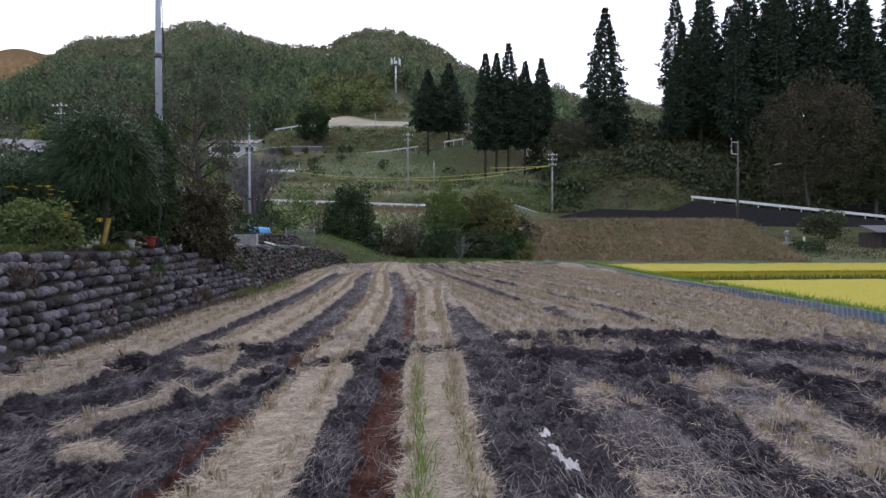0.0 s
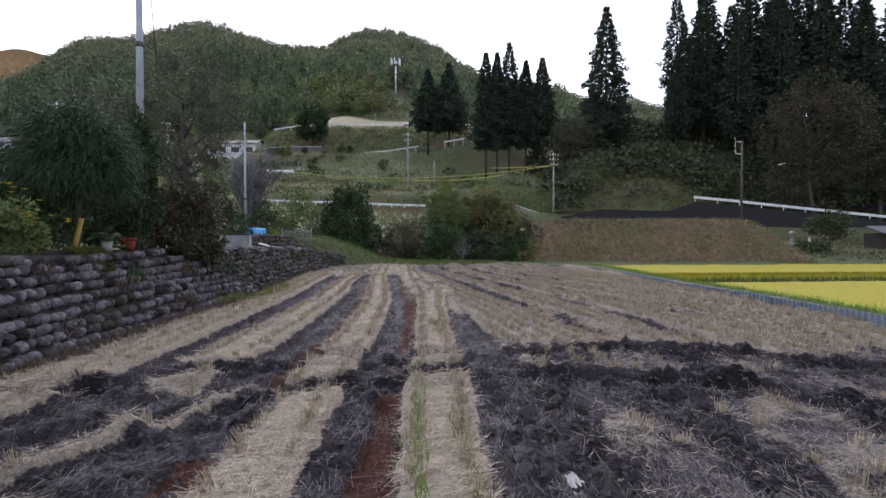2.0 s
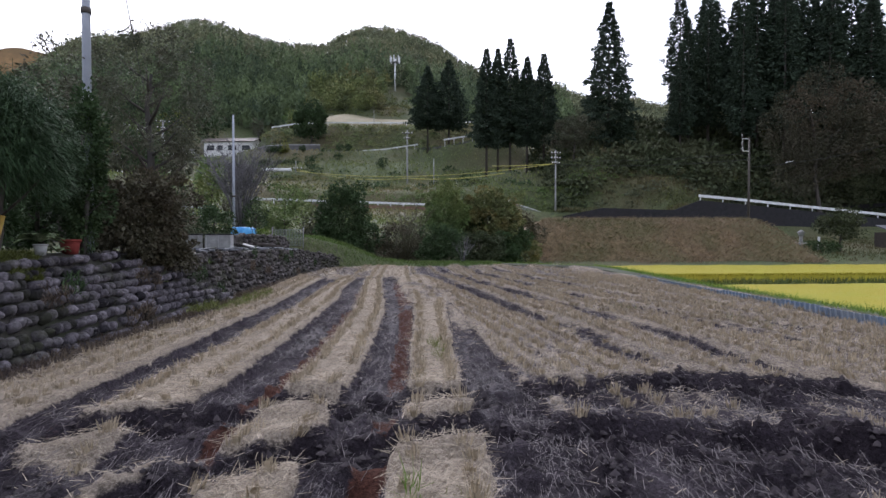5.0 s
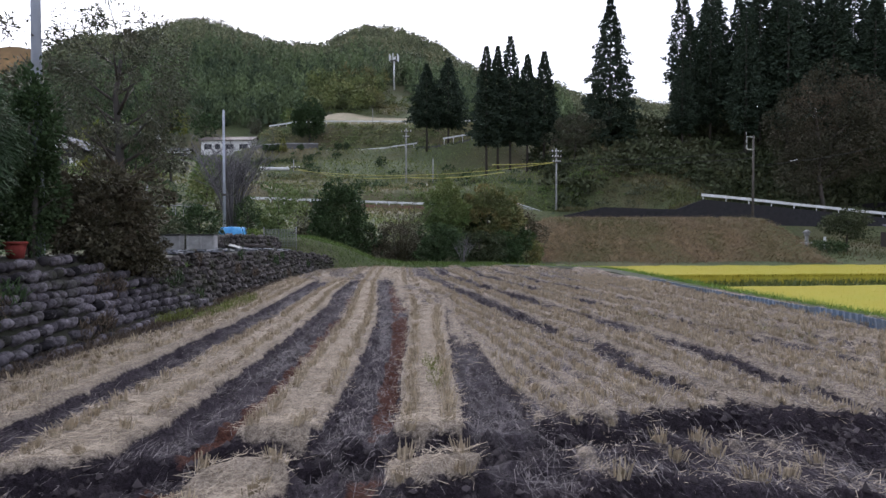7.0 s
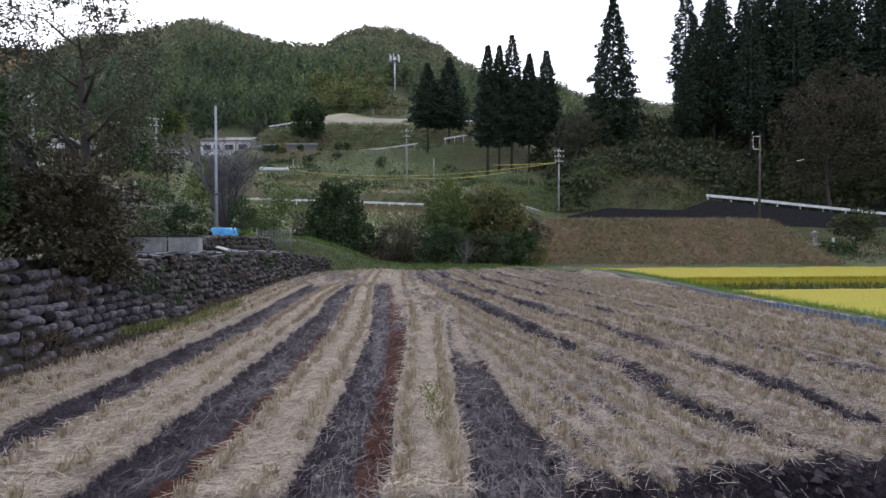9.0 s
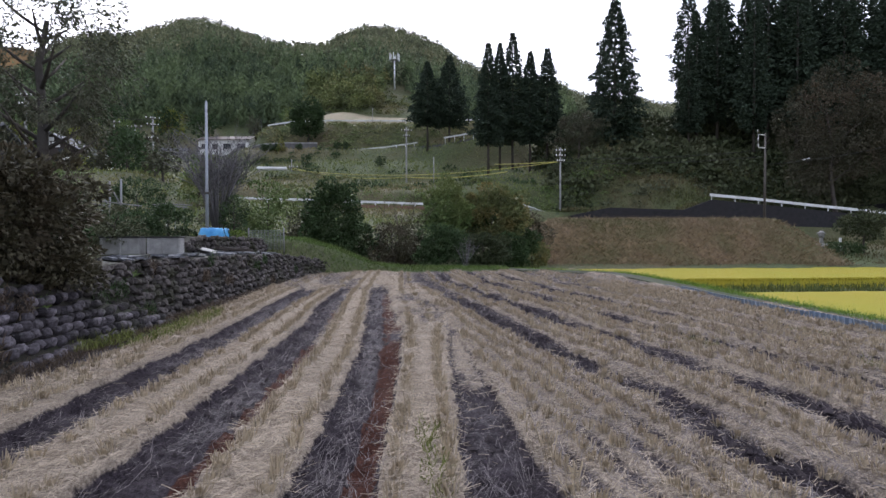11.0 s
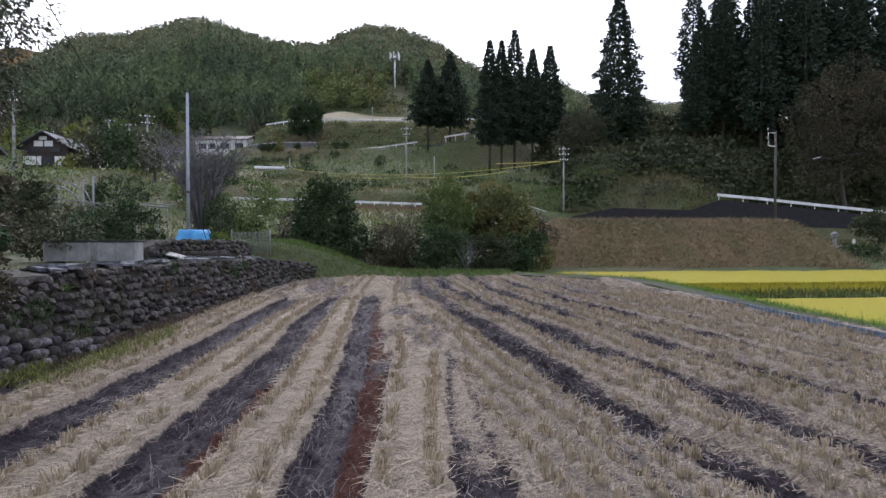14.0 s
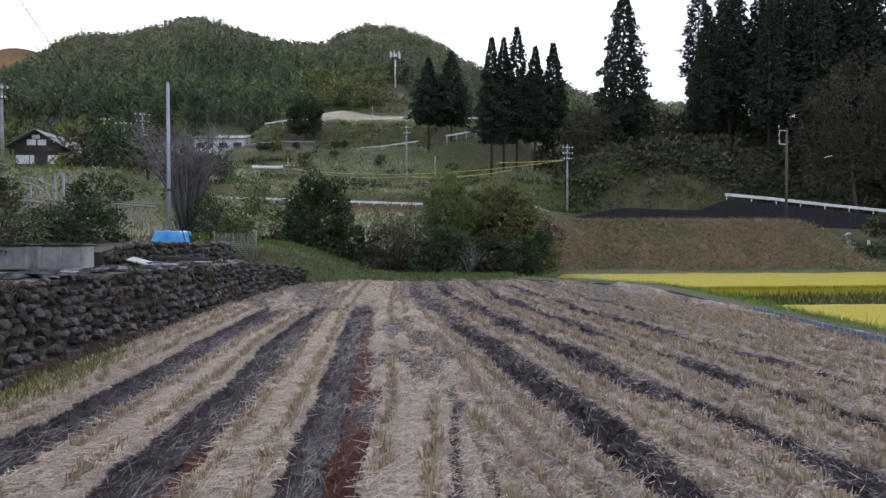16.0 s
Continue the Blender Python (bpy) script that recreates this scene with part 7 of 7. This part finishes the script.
# the forest on the mountain
def shards_vf(P, D, L, W, rng):
    """Pointed sprays: one triangle each, narrow end outwards."""
    D = unit(D)
    S = unit(np.cross(D, rng.normal(size=P.shape))) * (np.asarray(W) / 2).reshape(-1, 1)
    return np.stack([P - S, P + S, P + D * np.asarray(L).reshape(-1, 1)], 1).reshape(-1, 3), np.arange(len(P) * 3).reshape(-1, 3)


def forest(name, label, n, kind, material, seed, trange, yrange, accept, hrange, shards):
    """Many trees in one mesh, scattered over the slope by bearing and distance."""
    rng = np.random.default_rng(seed)
    t = rng.uniform(*trange, n * 3)
    y = yrange[0] + (yrange[1] - yrange[0]) * rng.random(n * 3) ** 0.8
    ok = accept(t, y, rng)
    t, y = t[ok][:n], y[ok][:n]
    x, m, s = t * y, len(t), shards
    z = land(x, y) - 0.3
    H = rng.uniform(*hrange, m) * rng.uniform(0.8, 1.15, m)
    if kind == "con":
        q = 1 - np.sqrt(rng.random((m, s)))
        a = rng.random((m, s)) * 6.2832
        wide = rng.uniform(0.14, 0.19, m) * H
        rad = wide[:, None] * (1 - q) ** 0.8 * (0.25 + 0.75 * rng.random((m, s)) ** 0.6)
        P = np.stack([x[:, None] + rad * np.cos(a), y[:, None] + rad * np.sin(a), z[:, None] + H[:, None] * (0.1 + 0.88 * q)], -1)
        D = np.stack([0.55 * np.cos(a), 0.55 * np.sin(a), 0.8 + 0 * a], -1) + rng.normal(0, 0.3, (m, s, 3))
        L = (0.105 * H)[:, None] * (1.2 - 0.5 * q)
        W = L * 0.5
    else:
        d = unit(rng.normal(size=(m, s, 3)))
        d[..., 2] = np.abs(d[..., 2]) * 1.3 - 0.3
        R = (rng.uniform(0.3, 0.46, m) * H)[:, None, None]
        lobe = 0.75 + 0.25 * np.sin(d[..., :1] * 5 + rng.random((m, 1, 1)) * 6) + 0.35 * rng.random((m, s, 1)) - 0.5 * rng.random((m, s, 1)) ** 4
        P = np.stack([x, y, z + 0.5 * H], -1)[:, None, :] + d * R * lobe * np.array([1, 1, 1.15])
        D = d + rng.normal(0, 0.8, (m, s, 3))
        L = (0.082 * H)[:, None] * np.ones((m, s))
        W = L * 0.85
    V, F = shards_vf(P.reshape(-1, 3), D.reshape(-1, 3), L.ravel() * rng.uniform(0.7, 1.4, m * s), W.ravel(), rng)
    tagged(new(name, np_mesh(name, V, F, material)), label, "forest", kind="stuff")


def upper(t, y, rng):
    return rng.random(len(t)) < sstep(195, 275, y + 40 * (fbm(t * 9, y / 45, 71) - 0.5))


def lower(t, y, rng):
    return (rng.random(len(t)) < sstep(285, 205, y + 40 * (fbm(t * 9, y / 45, 71) - 0.5))) & ~((t > -0.17) & (t < 0.06) & (y < 178)) & ~((t > -0.16) & (t < 0.02) & (y < 206)) & ~((t > -0.032) & (t < 0.01) & (y < 222))


def everywhere(t, y, rng):
    return t < 9


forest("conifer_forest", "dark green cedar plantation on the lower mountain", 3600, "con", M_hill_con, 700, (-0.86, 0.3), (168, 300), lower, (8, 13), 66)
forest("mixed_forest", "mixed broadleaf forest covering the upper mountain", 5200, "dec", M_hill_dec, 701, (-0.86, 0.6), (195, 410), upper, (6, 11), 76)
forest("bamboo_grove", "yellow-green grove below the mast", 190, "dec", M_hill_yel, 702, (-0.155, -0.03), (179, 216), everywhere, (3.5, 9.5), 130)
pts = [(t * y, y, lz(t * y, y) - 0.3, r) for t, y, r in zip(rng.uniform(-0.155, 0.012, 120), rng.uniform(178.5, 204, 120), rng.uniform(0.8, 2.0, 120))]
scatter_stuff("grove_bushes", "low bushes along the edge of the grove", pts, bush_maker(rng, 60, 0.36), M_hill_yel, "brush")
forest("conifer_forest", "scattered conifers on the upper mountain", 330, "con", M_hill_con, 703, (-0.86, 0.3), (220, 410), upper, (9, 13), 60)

# a far ridge; the low sun's orange light is put into its colour
rr = np.linspace(-1000, -380, 60)
zt = 285 + 12 * np.exp(-((rr + 600) / 45) ** 2) + 9 * fbm(rr / 30, rr * 0, 12) - 0.06 * np.abs(rr + 600)
V = np.concatenate([np.stack([rr, np.full(60, 900.0), np.full(60, 60.0)], -1), np.stack([rr, np.full(60, 940.0), zt], -1)])
i = np.arange(59)
M_far = patchy("painted_sunlit_woods", (0.12, 0.085, 0.045), (0.46, 0.27, 0.11), (0.2, 0.13, 0.065), fine=0.11, broad=0.015, bump_s=0.0)
tagged(new("far_ridge", np_mesh("far_ridge", V, np.stack([i, i + 1, i + 61, i + 60], -1), M_far, True)), "far wooded ridge with orange evening light painted into its colour", "ridge", kind="structure")

# water in the rut
puddle(1.13, 3.2, 0.1, 0.3, -0.1, 1)
puddle(1.18, 4.05, 0.09, 0.34, -0.1, 2)
puddle(1.2, 4.68, 0.05, 0.22, -0.09, 3)
puddle(1.23, 5.1, 0.05, 0.14, -0.085, 4)
r = np.random.default_rng(91)
yy = 2.7 + 3.4 * r.random(420) ** 1.3
grass_tufts("regrowth", 0.12 + 0.02 * (yy - 3) + r.normal(0, 0.03, 420), yy, np.full(420, 0.07), np.full(420, 0.17), 92, M_grass, "thin line of green rice regrowth in a stubble row", 0.25, 0.007)
yy = 2.9 + 3.0 * r.random(260)
grass_tufts("regrowth", 0.42 + 0.02 * (yy - 3) + r.normal(0, 0.03, 260), yy, np.full(260, 0.07), np.full(260, 0.14), 93, M_paleg, "yellowing rice regrowth in a stubble row", 0.3, 0.006)
for cx, cy, k in ((0.62, 9.9, 1), (0.6, 10.6, 1), (4.9, 14.5, 2), (6.4, 12.5, 4), (7.3, 15.5, 5)):
    tuft_patch("regrowth", cx, cy, 0.07 + 0.05 * k, 0.35 + 0.1 * k, 60 + 60 * k, 0.085, zfield, M_paleg, "scattered green regrowth among the stubble", 94 + k, 0.008)

# the wall stones
build_wall("stone_wall", "terrace wall of rounded river cobbles laid in courses", -5.5, 17.3, cobble_top, cobble_foot, 0.55, 0.148, 0.165, 0.0, 3, (7.2, 13.2), (M_cobble, M_cobble_i))
build_wall("stone_wall", "old dark dry-stone wall of rough slanting stones", 13.2, 35.0, rubble_top, rubble_foot, 0.42, 0.155, 0.17, 1.0, 4, (17.5, 24.5), (M_rubble, M_rubble_i))
build_wall("stone_wall", "low upper dry-stone wall behind the slabs", 22.5, 31.0, lambda y: np.interp(y, [22, 24, 31], [1.5, 1.72, 1.65]), lambda y: -5.2 + 0.02 * (y - 24), 0.3, 0.16, 0.17, 1.0, 5, (0, 0), (M_rubble, M_rubble_i))
